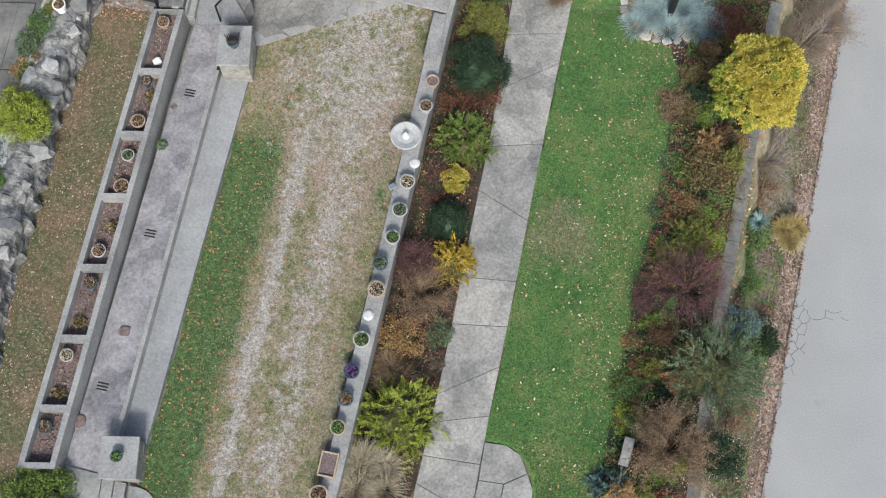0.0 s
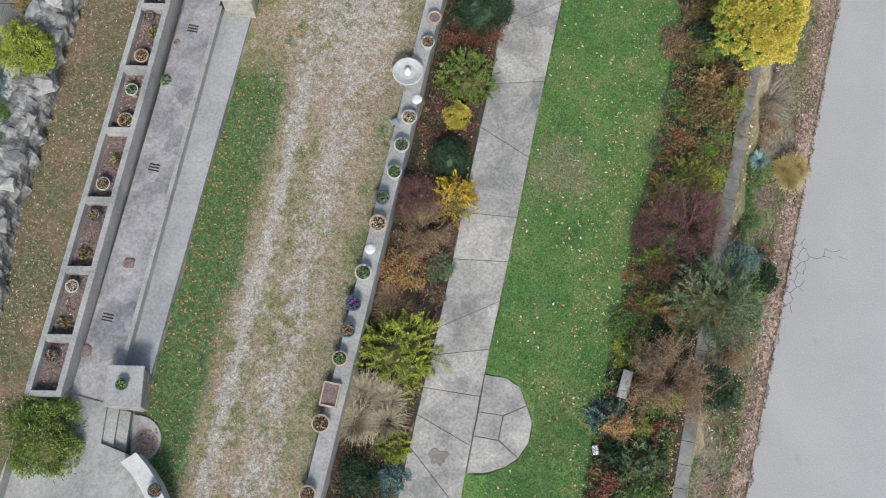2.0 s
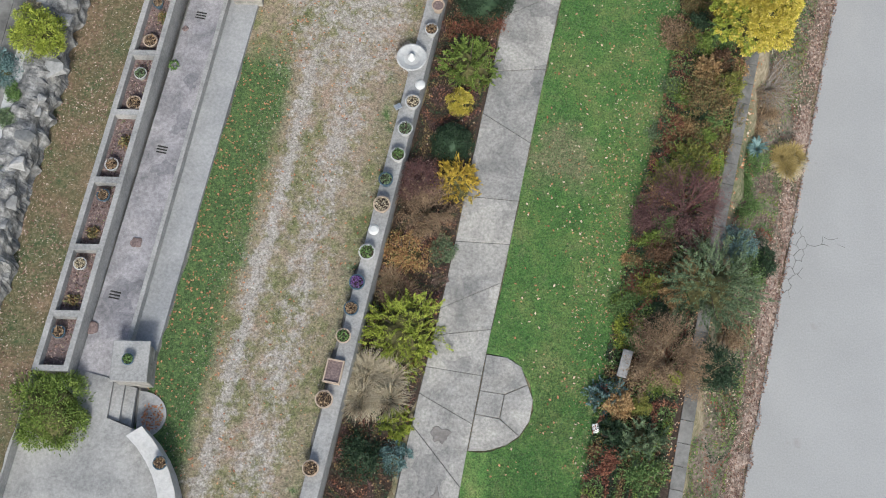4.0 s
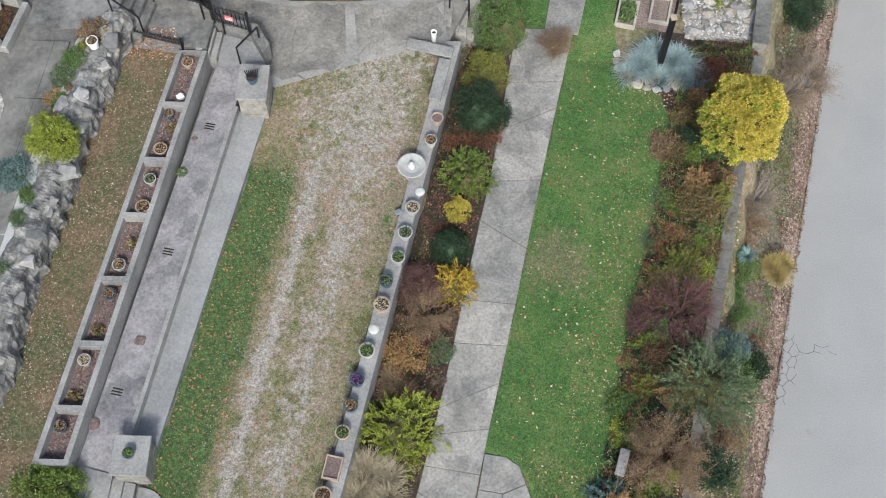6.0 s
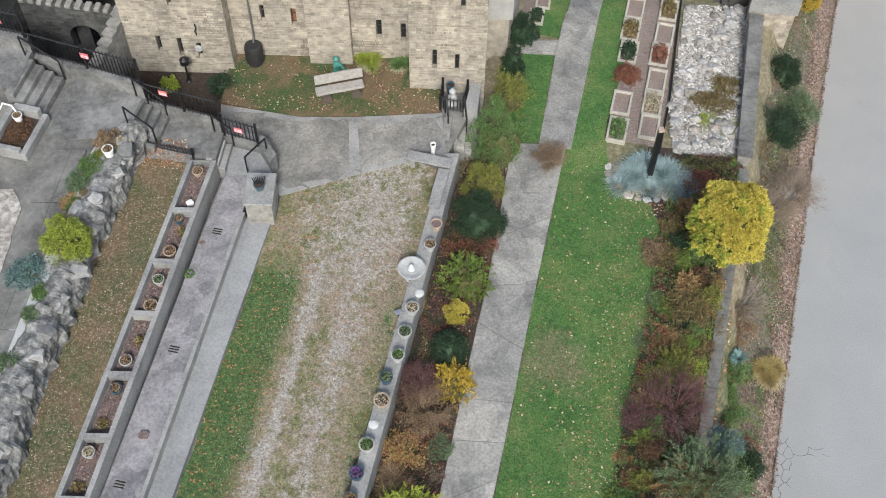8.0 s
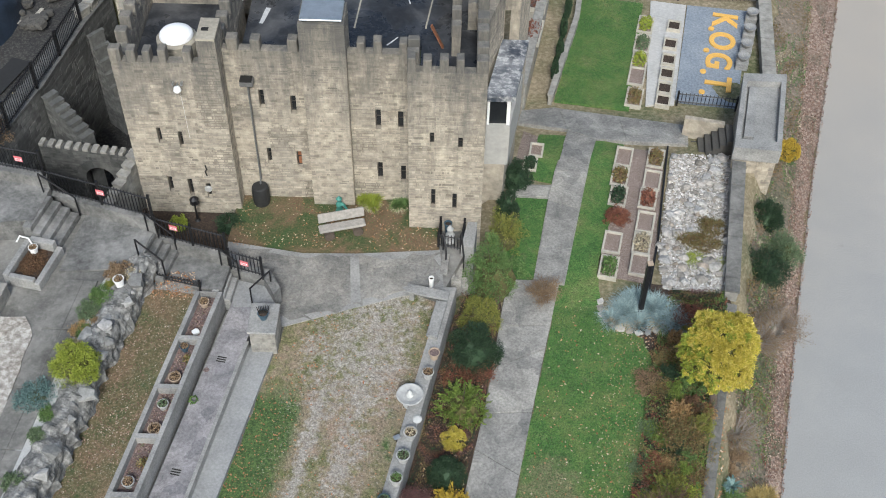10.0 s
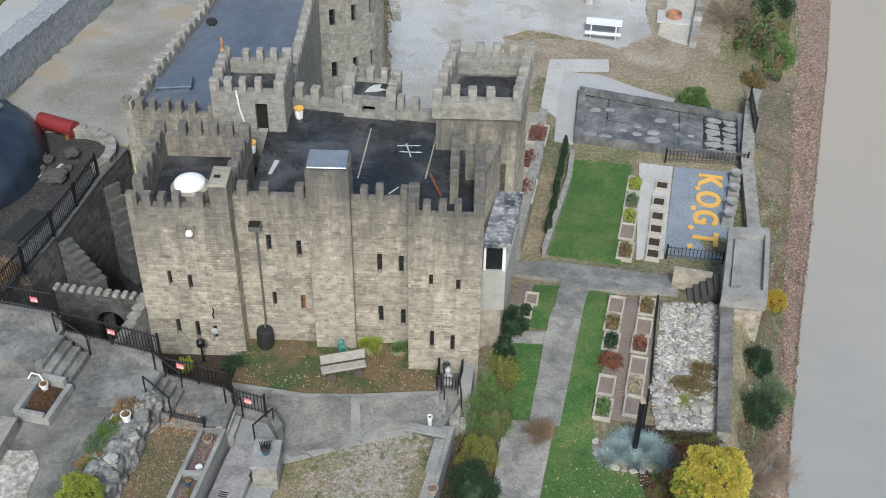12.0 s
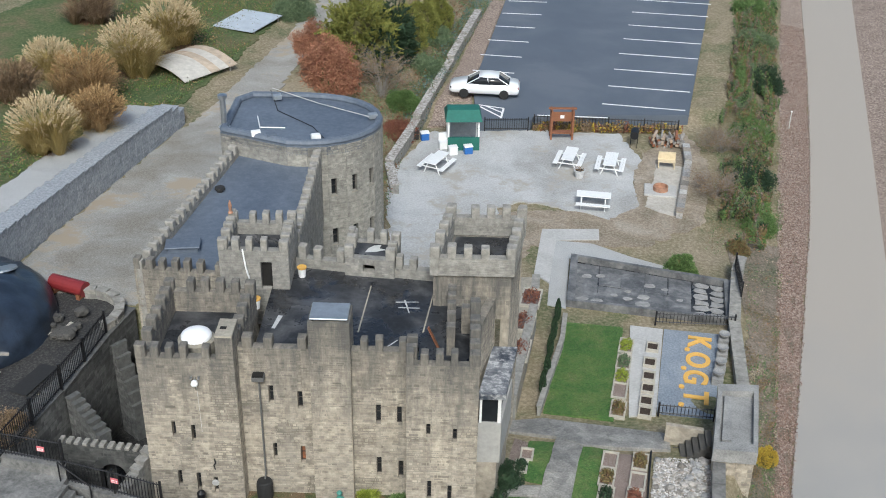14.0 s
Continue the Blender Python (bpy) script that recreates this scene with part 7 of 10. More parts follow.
plant("shrub", "olive shrub with a straw tinge beside the corner tower", "loose", L_olive, 1.11, 19.28, 0.0, 0.66, 1.58)
plant("shrub", "dark green evergreen beside the bay", "round", L_dark, 1.22, 20.78, -0.2, 0.43, 1.18)
plant("shrub", "dark green evergreen against the bay wall", "round", L_dark, 1.54, 22.23, -0.3, 0.52, 1.33)
plant("twig_bush", "bare twiggy shrub where the paths meet", "twig", L_brown, 2.29, 16.99, 0.0, 0.54, 0.65)
plant("shrub", "yellow green leafy bush on the upper terrace", "round", L_lime, -10.49, 11.89, 2.42, 0.7, 1.07)
plant("shrub", "blue green lavender clump in gravel", "loose", L_blue, -11.36, 10.98, 2.42, 0.55, 0.47)
plant("shrub", "small green clump in the gravel", "loose", L_sage, -11.25, 8.35, 2.42, 0.35, 0.3)
plant("shrub", "brown perennials at the terrace corner", "loose", L_brown, -10.09, 15.29, 2.42, 0.45, 0.39)
plant("shrub", "green plants with red flowers", "loose", L_green, -10.37, 14.32, 2.42, 0.42, 0.35)
plant("shrub", "low white flowered plants on the rock wall", "loose", L_sage, -10.6, 13.85, 2.42, 0.4, 0.3)
plant("shrub", "straw coloured tuft at the terrace corner", "loose", L_straw, -9.75, 15.2, 2.42, 0.3, 0.35)
plant("shrub", "russet seedlings among the gravel", "low", L_rusty, -10.75, 13.2, 2.42, 0.35, 0.2)
plant("shrub", "large dark green bush with orange leaves", "round", L_leafgreen, -9.46, 3.05, 1.2, 0.96, 1.14)
plant("shrub", "dark shrub at the tower foot", "loose", L_dark, -7.65, 18.87, 0.7, 0.48, 0.73)
plant("shrub", "yellow green small shrub at the tower foot", "loose", L_lime, -9.3, 18.88, 0.7, 0.32, 0.44)
plant("grass_clump", "yellow green grass in the castle bed", "grass", L_lime, -3.26, 19.84, 0.93, 0.39, 0.53)
plant("grass_clump", "green grass in the castle bed", "grass", L_green, -2.32, 19.78, 0.93, 0.32, 0.43)
plant("shrub", "round green shrub by the walled pond", "round", L_green, 10.57, 39.87, -1.568041822114956, 0.74, 1.13)
plant("shrub", "dark green brambles below the wall", "loose", L_dark, 9.85, 19.38, -1.2, 0.79, 0.8)
plant("shrub", "grey green brambles on the bank", "loose", L_sage, 10.71, 20.57, -1.5, 0.73, 0.62)
plant("shrub", "dark conifer below the turret", "round", L_dark, 10.35, 21.95, -1.4, 0.54, 0.91)
plant("shrub", "yellow shrub below the turret", "round", L_amber, 11.81, 25.77, -1.8, 0.49, 0.83)
plant("twig_bush", "grey brown brush by the golden tree", "twig", L_brown, 9.78, 16.75, -1.3, 0.87, 0.88)
plant("shrub", "ivy covered brush on the bank", "loose", L_dark, 16.37, 50.88, -2.1733590478255773, 1.34, 1.61)
plant("shrub", "green brush on the bank", "loose", L_green, 17.5, 57.31, -2.123678135873238, 1.34, 1.60)
plant("shrub", "green brush on the bank", "loose", L_green, 15.67, 45.76, -2.2319315765145507, 1.11, 1.32)
plant("shrub", "dark green brush on the bank", "loose", L_dark, 19.97, 65.5, -1.9248244300227582, 1.42, 1.69)
plant("shrub", "green brush on the bank", "loose", L_sage, 20.71, 72.58, -1.707505633768241, 1.60, 1.90)
plant("shrub", "green brush on the bank", "loose", L_green, 21.91, 79.63, -1.5694333167528047, 1.58, 1.87)
plant("twig_bush", "bare brush on the bank", "twig", L_brown, 13.74, 48.74, -1.9061547204505727, 1.56, 1.33)
plant("twig_bush", "bare brush on the bank", "twig", L_brown, 15.35, 54.97, -1.918330656788965, 1.56, 1.32)
plant("shrub", "green brush near the pond corner", "loose", L_mixed, 14.06, 42.85, -2.07, 0.6, 0.7)
plant("shrub", "russet autumn tree behind the round tower", "loose", L_russet, -8.8, 57.89, 0.5945581670926383, 2.12, 3.61)
plant("twig_bush", "bare spreading tree behind the round tower", "twig", L_brown, -5.66, 59.04, -0.5615678498791784, 2.16, 3.3)
plant("shrub", "green bush behind the round tower", "round", L_green, -4.35, 58.96, -1.1003462252416365, 1.16, 1.18)
plant("shrub", "sage green shrubs along the stone wall", "loose", L_sage, -2.95, 64.7, -0.9789026131691785, 1.32, 1.34)
plant("shrub", "sage green shrubs along the stone wall", "loose", L_sage, -2.62, 69.89, -0.7405581940906121, 1.23, 1.26)
plant("shrub", "russet brush under the round tower", "loose", L_red, -4.39, 55.37, -1.5222006762829212, 1.18, 1.0)
plant("evergreen", "golden green conifer behind the drive", "feather", L_olive, -7.36, 62.69, 0.401302818597283, 2.61, 6.13)
plant("evergreen", "dark green conifer behind the drive", "feather", L_dark, -5.51, 64.97, -0.08250204160902319, 1.96, 4.97)
plant("evergreen", "golden green conical evergreen", "round", L_olive, -4.42, 67.18, -0.30894450818074737, 1.38, 4.05)
plant("evergreen", "golden green conical evergreen", "round", L_olive, -3.44, 70.0, -0.4531850814577971, 1.23, 3.36)
plant("evergreen", "golden green conical evergreen", "round", L_olive, -2.52, 72.67, -0.5897417447198515, 1.26, 3.2)
plant("pampas_grass", "tall pampas grass with cream plumes", "pampas", L_plume, -20.6, 41.0, 3.6, 1.55, 2.5)
plant("pampas_grass", "tall pampas grass with cream plumes", "pampas", L_plume, -20.89, 57.09, 1.4173768042926556, 1.8, 3.07)
plant("pampas_grass", "tall pampas grass with tan plumes", "pampas", L_plume, -19.44, 61.54, 1.2844760989803103, 1.89, 3.22)
plant("pampas_grass", "rust brown dry grass clump", "pampas", L_rusty, -22.23, 52.44, 1.5451733023530352, 1.78, 2.73)
plant("pampas_grass", "rust brown dry grass clump", "pampas", L_rusty, -19.0, 44.44, 2.962820535039405, 1.33, 2.03)
plant("pampas_grass", "tan dry grass clump", "pampas", L_plume, -25.37, 55.51, 1.7020432096506144, 1.52, 2.06)
plant("pampas_grass", "pink brown dry grass clump", "pampas", L_brown, -24.39, 47.73, 2.6943595884777283, 1.37, 2.09)
plant("pampas_grass", "brown dry grass clump", "pampas", L_brown, -25.84, 65.9, 1.6237850248324763, 1.55, 2.1)
plant("shrub", "grey green shrubs beside the drive", "loose", L_sage, -12.76, 70.63, 0.7047667419814381, 1.66, 1.7)
plant("evergreen", "dark green conifer behind the drive", "feather", L_dark, -6.44, 62.34, 0.061890304983873046, 1.87, 3.81)
plant("shrub", "russet leafed shrub beside the drive", "loose", L_russet, -10.45, 63.46, 0.8770485062175687, 1.52, 2.07)
plant("shrub", "brown brush on the edge of the sunken court", "loose", L_brown, -15.26, 20.13, 3.2, 0.8, 0.82)

# small perennials filling the long bed and the head of the rock wall
rng = random.Random(31)
tones = [("dark bottle green leafy clump in the long bed", L_dark), ("russet dying perennial in the long bed", L_red), ("fresh green perennial in the long bed", L_leafgreen), ("rusty orange perennial in the long bed", L_rusty),
         ("dull green low clump in the long bed", L_green), ("withered dark brown perennial in the long bed", L_deadbrown), ("olive leafy clump in the long bed", L_olive)]
for k in range(34):
    y = 3.0 + 13.2 * (k + rng.random()) / 34
    lo, hi = lerp_table([(1, 2.5), (3.6, 3.05), (6.4, 3.62), (8.8, 4.15), (11.55, 4.85), (14.43, 5.4), (17.5, 6.3)], y) + 0.3, x_rightwall(y) - 0.5
    label, leaf = tones[(k * 3 + rng.randint(0, 1)) % 7]
    r = rng.uniform(0.25, 0.42)
    q = plant("shrub", label, "loose" if k % 3 else "feather", leaf, lo + (hi - lo) * rng.random(), y, 0.08, r, r * rng.uniform(1.4, 2.0))
    tagged(q, label, "shrub", "small perennials of the long bed")
for k, (x, y, label, leaf) in enumerate(((-10.15, 14.85, "olive moss cushion on the rock wall", L_olive), (-10.6, 13.1, "green moss cushion on the rock wall", L_green), (-10.75, 12.6, "straw coloured seedlings on the rock wall", L_straw), (-10.3, 13.6, "brown withered tuft on the rock wall", L_brown), (-11.0, 9.7, "grey green cushion among the gravel", L_sage), (-10.9, 10.4, "green cushion among the gravel", L_green))):
    plant("shrub", label, "loose", leaf, x, y, 2.44, 0.26 + 0.03 * (k % 3), 0.2)

# golden tree on its trunk
gold = thing("golden_tree", "golden yellow clipped conifer tree on a dark trunk", "tree", at=pose(7.0, 13.5, -0.1))
bm = bmesh.new()
tube(bm, [(0.1, -0.5, 0), (0.05, -0.2, 0.7), (0, 0, 1.6)], 0.13, 0.08, 8)
for a in range(0, 360, 45):
    tube(bm, [(0, -0.05, 1.0), (0.5 * math.cos(radians(a)), 0.5 * math.sin(radians(a)), 1.6), (0.95 * math.cos(radians(a)), 0.95 * math.sin(radians(a)), 2.0)], 0.05, 0.015, 5)
part("trunk", bm, M_bark, gold)
nc, per = 1000, 60
dirs = unit(nc)
dirs[:, 2] = np.where(dirs[:, 2] < -0.35, -dirs[:, 2], dirs[:, 2])
wob = np.array([0.9 + 0.26 * noise.noise(Vector(d) * 1.9) for d in dirs])[:, None]
cc = dirs * np.array([1.02, 1.06, 1.34]) * wob * NR.uniform(0.9, 1.08, (nc, 1)) + np.array([0, 0, 2.0])
od = unit(nc * per)
tuft = np.repeat(NR.uniform(0.07, 0.12, (nc, 1)), per, 0)
pts = np.repeat(cc, per, 0) + od * tuft * NR.uniform(0.4, 1.1, (nc * per, 1)) + np.repeat(dirs, per, 0) * 0.03
al = np.repeat(dirs, per, 0) * 0.7 + od
v, f = leaf_quads(pts, al / np.linalg.norm(al, axis=1, keepdims=True), 0.031, 0.5)
# lime tufts, left and low: greener growth with the crown's shade painted in
shaded_green_side = np.repeat(NR.uniform(0, 1, nc) < np.clip(-0.1 - cc[:, 0] * 0.7 - (cc[:, 2] - 2.4) * 0.35, 0.05, 0.9), per)
leaves("crown", gold, v.reshape(-1, 4, 3)[~shaded_green_side].reshape(-1, 3), np.arange(4 * (~shaded_green_side).sum()).reshape(-1, 4), L_yellow)
leaves("shaded_lime_foliage", gold, v.reshape(-1, 4, 3)[shaded_green_side].reshape(-1, 3), np.arange(4 * shaded_green_side.sum()).reshape(-1, 4), L_lime)
# dark core paints the shade seen between the golden tufts
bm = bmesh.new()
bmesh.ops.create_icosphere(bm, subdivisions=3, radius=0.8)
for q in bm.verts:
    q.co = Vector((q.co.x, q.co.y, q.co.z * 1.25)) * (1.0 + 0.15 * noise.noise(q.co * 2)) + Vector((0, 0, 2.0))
part("core", bm, M_innershade, gold)

# row of slim cypresses
for x, y, h in ((4.1, 34.6, 1.15), (3.85, 33.1, 1.2), (3.6, 31.7, 1.2), (3.4, 30.3, 1.1), (3.15, 29.0, 1.15)):
    c = thing("cypress", "slim dark green columnar cypress", "conifer", "row of cypresses", at=pose(x, y, -1.25))
    bm = bmesh.new()
    tube(bm, [(0, 0, 0), (0, 0, h * 0.8)], 0.04, 0.01, 5)
    part("trunk", bm, M_bark, c)
    n = 1100
    t = NR.uniform(0.03, 1, n)
    a = NR.uniform(0, 6.28, n)
    rr = 0.14 * np.sin(np.pi * np.minimum(1, t * 0.9 + 0.08)) ** 0.7 * NR.uniform(0.75, 1.05, n)
    v, f = leaf_quads(np.stack([np.cos(a) * rr, np.sin(a) * rr, t * h], 1), unit(n) * 0.4 + np.array([0, 0, 0.9]), 0.06, 0.4)
    leaves("foliage", c, v, f, L_dark)

# fallen leaves, one object for each lawn
def scatter(name, label, n, xr, yr, keep, zf, size=0.035, material=None):
    xs, ys = NR.uniform(*xr, n), NR.uniform(*yr, n)
    ok = np.array([keep(a, b) for a, b in zip(xs, ys)])
    xs, ys = xs[ok], ys[ok]
    c = np.stack([xs, ys, [zf(a, b) for a, b in zip(xs, ys)]], 1)
    d = unit(len(c)) * np.array([1, 1, 0.25])
    n2 = len(c)
    s = size * NR.uniform(0.5, 1.4, (n2, 1))
    d /= np.linalg.norm(d, axis=1, keepdims=True)
    side = np.stack([-d[:, 1], d[:, 0], NR.uniform(-0.3, 0.3, n2)], 1)
    v = np.stack([c - d * s, c + side * s * 0.6, c + d * s, c - side * s * 0.6], 1).reshape(-1, 3)
    ob = leaves(name, None, v, np.arange(4 * n2).reshape(-1, 4), material or M_fallen, "stuff")
    return tagged(ob, label, "fallen leaves")


def patchy(x, y, f=0.7, lo=-0.1):
    return noise.noise((x * f, y * f, 3.3)) > lo + NR.uniform(-0.35, 0.35)


scatter("fallen_leaves", "brown and cream leaves lying on the lawn", 1250, (0.5, 5.2), (2, 17), lambda x, y: path_right(y) + 0.1 < x < 4.35 + 0.22 * (y - 10) and math.hypot(x - 0.5, y - 3.8) > 1.15 and patchy(x, y), lambda x, y: land(x, y) + 0.075, 0.035)
scatter("fallen_leaves", "rust brown leaves drifted along the ledge", 5200, (-9, -3), (-2, 13), lambda x, y: x_lawnleft(y) + 0.02 < x < x_lawnleft(y) + 0.25 + 1.1 * NR.uniform() ** 1.5 and patchy(x, y, 0.9, -0.2), lambda x, y: 0.877, 0.03, M_rustfall)
scatter("fallen_leaves", "rust brown leaves on the half round slab", 160, (-7.5, -6.95), (2.65, 3.35), lambda x, y: math.hypot(x + 7.5, y - 3.1) < 0.5, lambda x, y: 0.915, 0.035, M_rustfall)
scatter("fallen_leaves", "brown leaves on the worn terrace lawn", 4600, (-7.6, -1), (-2, 16), lambda x, y: x_lawnleft(y) + 0.05 < x < x_potwall(y) - 0.4 and (x < x_lawnleft(y) + 1.6 or NR.uniform() < 0.3) and patchy(x, y), lambda x, y: 0.875, 0.032, M_rustfall)
scatter("fallen_leaves", "brown leaves on the narrow grass strip", 7000, (-10.8, -7.8), (-2, 15.5), lambda x, y: x < x_pl(y) - 0.05 and x > lerp_table([(b, a) for b, a in upper_x], y) + 0.3 and patchy(x, y), lambda x, y: 1.73, 0.025, L_lane)
scatter("fallen_leaves", "brown leaves on the castle lawn", 900, (-7.4, -0.9), (17.8, 20.0), lambda x, y: not (y < 18.1 and x > -7.4 and y < 17.85) and patchy(x, y), lambda x, y: 0.955, 0.03)
scatter("fallen_leaves", "leaves under the shrubs of the long bed", 7000, (2.5, 8), (2, 17), lambda x, y: 4.9 + 0.22 * (y - 12) - 1.2 < x < x_rightwall(y) + 0.2, lambda x, y: land(x, y) + 0.05, 0.035)
scatter("fallen_leaves", "leaves under the shrubs of the terrace bed", 2200, (-3, 1), (0, 17), lambda x, y: x_potwall(y) + 0.05 < x < path_left(y) - 0.03, lambda x, y: 0.05, 0.035)
scatter("fallen_leaves", "leaves on the bank", 6000, (5, 17), (0, 45), lambda x, y: x_rightwall(y) + 0.3 < x < x_road(y) - 0.9 and patchy(x, y), lambda x, y: land(x, y) + 0.05, 0.04)


def turf(label, n, yr, lo, hi, zf, material, size=0.03):
    """Short grass blades standing on a lawn between two edges."""
    ys = NR.uniform(*yr, n)
    a, b = np.array([lo(v) for v in ys]), np.array([hi(v) for v in ys])
    xs = a + (b - a) * NR.uniform(0, 1, n)
    c = np.stack([xs, ys, [zf(p, q) for p, q in zip(xs, ys)]], 1)
    d = unit(n) * np.array([1, 1, 0.5]) + np.array([0, 0, 0.5])
    v, f = leaf_quads(c, d / np.linalg.norm(d, axis=1, keepdims=True), size, 0.55 if "leaves" in label else 0.25)
    dead = "leaves" in label
    tagged(leaves("fallen_leaves" if dead else "grass", None, v, f, material, "stuff"), label, "fallen leaves" if dead else "grass")


turf("short green grass of the garden lawn", 46000, (-0.5, 16.5), lambda y: max(path_right(y) + 0.03, 0.5 + 1.14 * math.sqrt(max(0.0, 1 - ((y - 3.85) / 1.2) ** 2))), lambda y: lerp_table([(0, 2.35), (3.58, 3.15), (6.4, 3.75), (8.83, 4.25), (11.55, 4.97), (14.43, 5.5), (15.4, 5.3), (16.4, 4.1)], y) + 0.12 * noise.noise((y * 2.1, 8, 0)), lambda x, y: land(x, y) + 0.06, L_turf)
turf("green and tan grass on the worn terrace", 9000, (-2, 12.6), lambda y: x_lawnleft(y) + 0.03, lambda y: x_lawnleft(y) + 1.25 + 0.3 * noise.noise((y * 1.3, 2, 2)), lambda x, y: 0.86, L_turf)
turf("dry grass of the worn terrace", 14000, (-2, 15.4), lambda y: x_lawnleft(y) + 0.7, lambda y: x_potwall(y) - 0.42, lambda x, y: 0.86, L_dryturf)
turf("short grass of the castle lawn", 1500, (18.1, 20.0), lambda y: -7.4, lambda y: -1.2, lambda x, y: 0.935, L_turf)
turf("dry grass of the narrow strip", 5000, (-2, 15.2), lambda y: lerp_table([(b, a) for b, a in upper_x], y) + 0.3, lambda y: x_pl(y) - 0.03, lambda x, y: 1.71, L_dryturf)
turf("mown grass of the square lawn", 14000, (27.7, 34.5), lambda y: 3.2 + 0.19 * (y - 27.7), lambda y: 5.95 + 0.165 * (y - 27.5), lambda x, y: land(x, y) + 0.06, L_turf, 0.035)
turf("drift of brown and cream leaves along the lane", 42000, (0, 80), lambda y: x_road(y) - lerp_table([(0, 0.7), (24, 0.75), (38, 1.4), (57, 1.9)], y) + 0.2 * noise.noise((y * 0.8, 0, 7)), lambda y: x_road(y) + 0.06 + 0.1 * noise.noise((y * 1.9, 2, 7)), lambda x, y: max(land(x, y), -2.5) + 0.05, L_lane, 0.03)
turf("dead leaves lying in the planters", 2600, (4.0, 15.2), lambda y: x_pl(y) + 0.16, lambda y: x_pr(y) - 0.16, lambda x, y: 1.51, L_dead, 0.035)
turf("dead leaves drifted on the upper steps", 500, (15.0, 16.0), lambda y: -9.3, lambda y: -8.1, lambda x, y: 1.73 if y < 15.35 else 1.78, M_fallen, 0.035)

# ---------------------------------------------------------------- loose things in the garden
def pot(x, y, z, r, h, material, label, filling="soil", name="flower_pot", group="pots on the terrace wall"):
    p = thing(name, label, "flower pot", group, at=pose(x, y, z))
    bm = bmesh.new()
    lathe(bm, [(r * 0.72, 0), (r * 0.95, h * 0.85), (r * 1.06, h * 0.86), (r * 1.06, h), (r * 0.9, h), (r * 0.86, h * 0.8), (0.02, h * 0.78)], 18)
    part("shell", bm, material, p)
    bm = bmesh.new()
    lathe(bm, [(r * 0.86, h * 0.7), (r * 0.85, h * 0.84), (0.02, h * 0.88)], 14)
    part("soil", bm, M_soil if filling != "mulch" else M_mulch, p)
    mats = {"dry": L_straw, "green": L_green, "sage": L_sage, "violet": L_purpleflower, "brown": L_brown}
    if filling in mats:
        n = 150
        a, q = NR.uniform(0, 6.28, n), np.sqrt(NR.uniform(0, 1, n)) * r * 0.85
        c = np.stack([np.cos(a) * q, np.sin(a) * q, h * 0.9 + NR.uniform(0, r * 0.5, n)], 1)
        v, f = leaf_quads(c, unit(n), 0.028, 0.5)
        leaves("planting", p, v, f, mats[filling])
    return p


for x, y, r, m, fill, lab in ((-0.98, 13.74, 0.16, M_terracotta, "mulch", "terracotta pot with dry soil"), (-1.13, 13.05, 0.16, M_greypot, "brown", "grey pot with withered stems"),
                              (-1.53, 11.03, 0.18, M_greypot, "dry", "grey pot with cream dried flowers"), (-1.69, 10.3, 0.18, M_greypot, "sage", "pale grey pot with silver foliage"),
                              (-1.84, 9.6, 0.17, M_greypot, "green", "grey pot with low green leaves"), (-2.11, 8.95, 0.17, M_bluepot, "sage", "dark blue pot with a pale plant"),
                              (-2.18, 8.3, 0.2, M_terracotta, "dry", "wide tan pot with dry growth"), (-2.48, 7.08, 0.19, M_greypot, "green", "white rimmed pot with sparse green"),
                              (-2.68, 6.33, 0.18, M_bluepot, "violet", "dark pot of violet flowers"), (-2.78, 5.69, 0.17, M_bluepot, "brown", "dark pot with dry brown stems"),
                              (-2.93, 5.02, 0.17, M_terracotta, "green", "tan pot with a few leaves"), (-3.29, 3.52, 0.2, M_terracotta, "brown", "round tan pot of dry soil"),
                              (-3.5, 1.95, 0.18, M_terracotta, "brown", "brown pot of russet leaves")):
    pot(x, y, 0.98, r, 0.26, m, lab + " on the wall", fill)
tray = thing("seed_tray", "square wire tray of dry stems on the wall", "tray", at=pose(-3.12, 4.2, 0.98, 0, 0, -10))
part("rim", boxes((-0.2, 0.2, -0.28, -0.25, 0, 0.16), (-0.2, 0.2, 0.25, 0.28, 0, 0.16), (-0.2, -0.17, -0.25, 0.25, 0, 0.16), (0.17, 0.2, -0.25, 0.25, 0, 0.16)), M_terracotta, tray)
part("soil", boxes((-0.17, 0.17, -0.25, 0.25, 0.0, 0.11)), M_mulch, tray)
# flat white stone discs, no lamps among them
for x, y in ((-1.37, 11.6), (-2.36, 7.72)):
    s = thing("stone_disc", "round flat white stone disc on the wall top", "lamp", "white discs on the wall", at=pose(x, y, 0.98))
    bm = bmesh.new()
    lathe(bm, [(0.13, 0), (0.13, 0.03), (0.08, 0.06), (0.01, 0.065)], 18)
    part("disc", bm, M_dullwhite, s)
f = thing("fountain", "round grey stone fountain basin with a central finial", "fountain", at=pose(-1.6, 12.2, 0.85))
bm = bmesh.new()
lathe(bm, [(0.2, 0), (0.13, 0.1), (0.1, 0.3), (0.2, 0.36), (0.36, 0.42), (0.38, 0.46), (0.35, 0.47), (0.2, 0.41), (0.06, 0.4)], 28)
part("basin", bm, M_greypot, f)
bm = bmesh.new()
lathe(bm, [(0.1, 0.38), (0.1, 0.46), (0.05, 0.5), (0.07, 0.55), (0.03, 0.62), (0.01, 0.64)], 14)
part("finial", bm, M_dullwhite, f)
s = thing("solar_lamp", "small solar lamp on a stake", "lamp", at=pose(-1.9, 10.95, 0.85, 0, 0, 30))
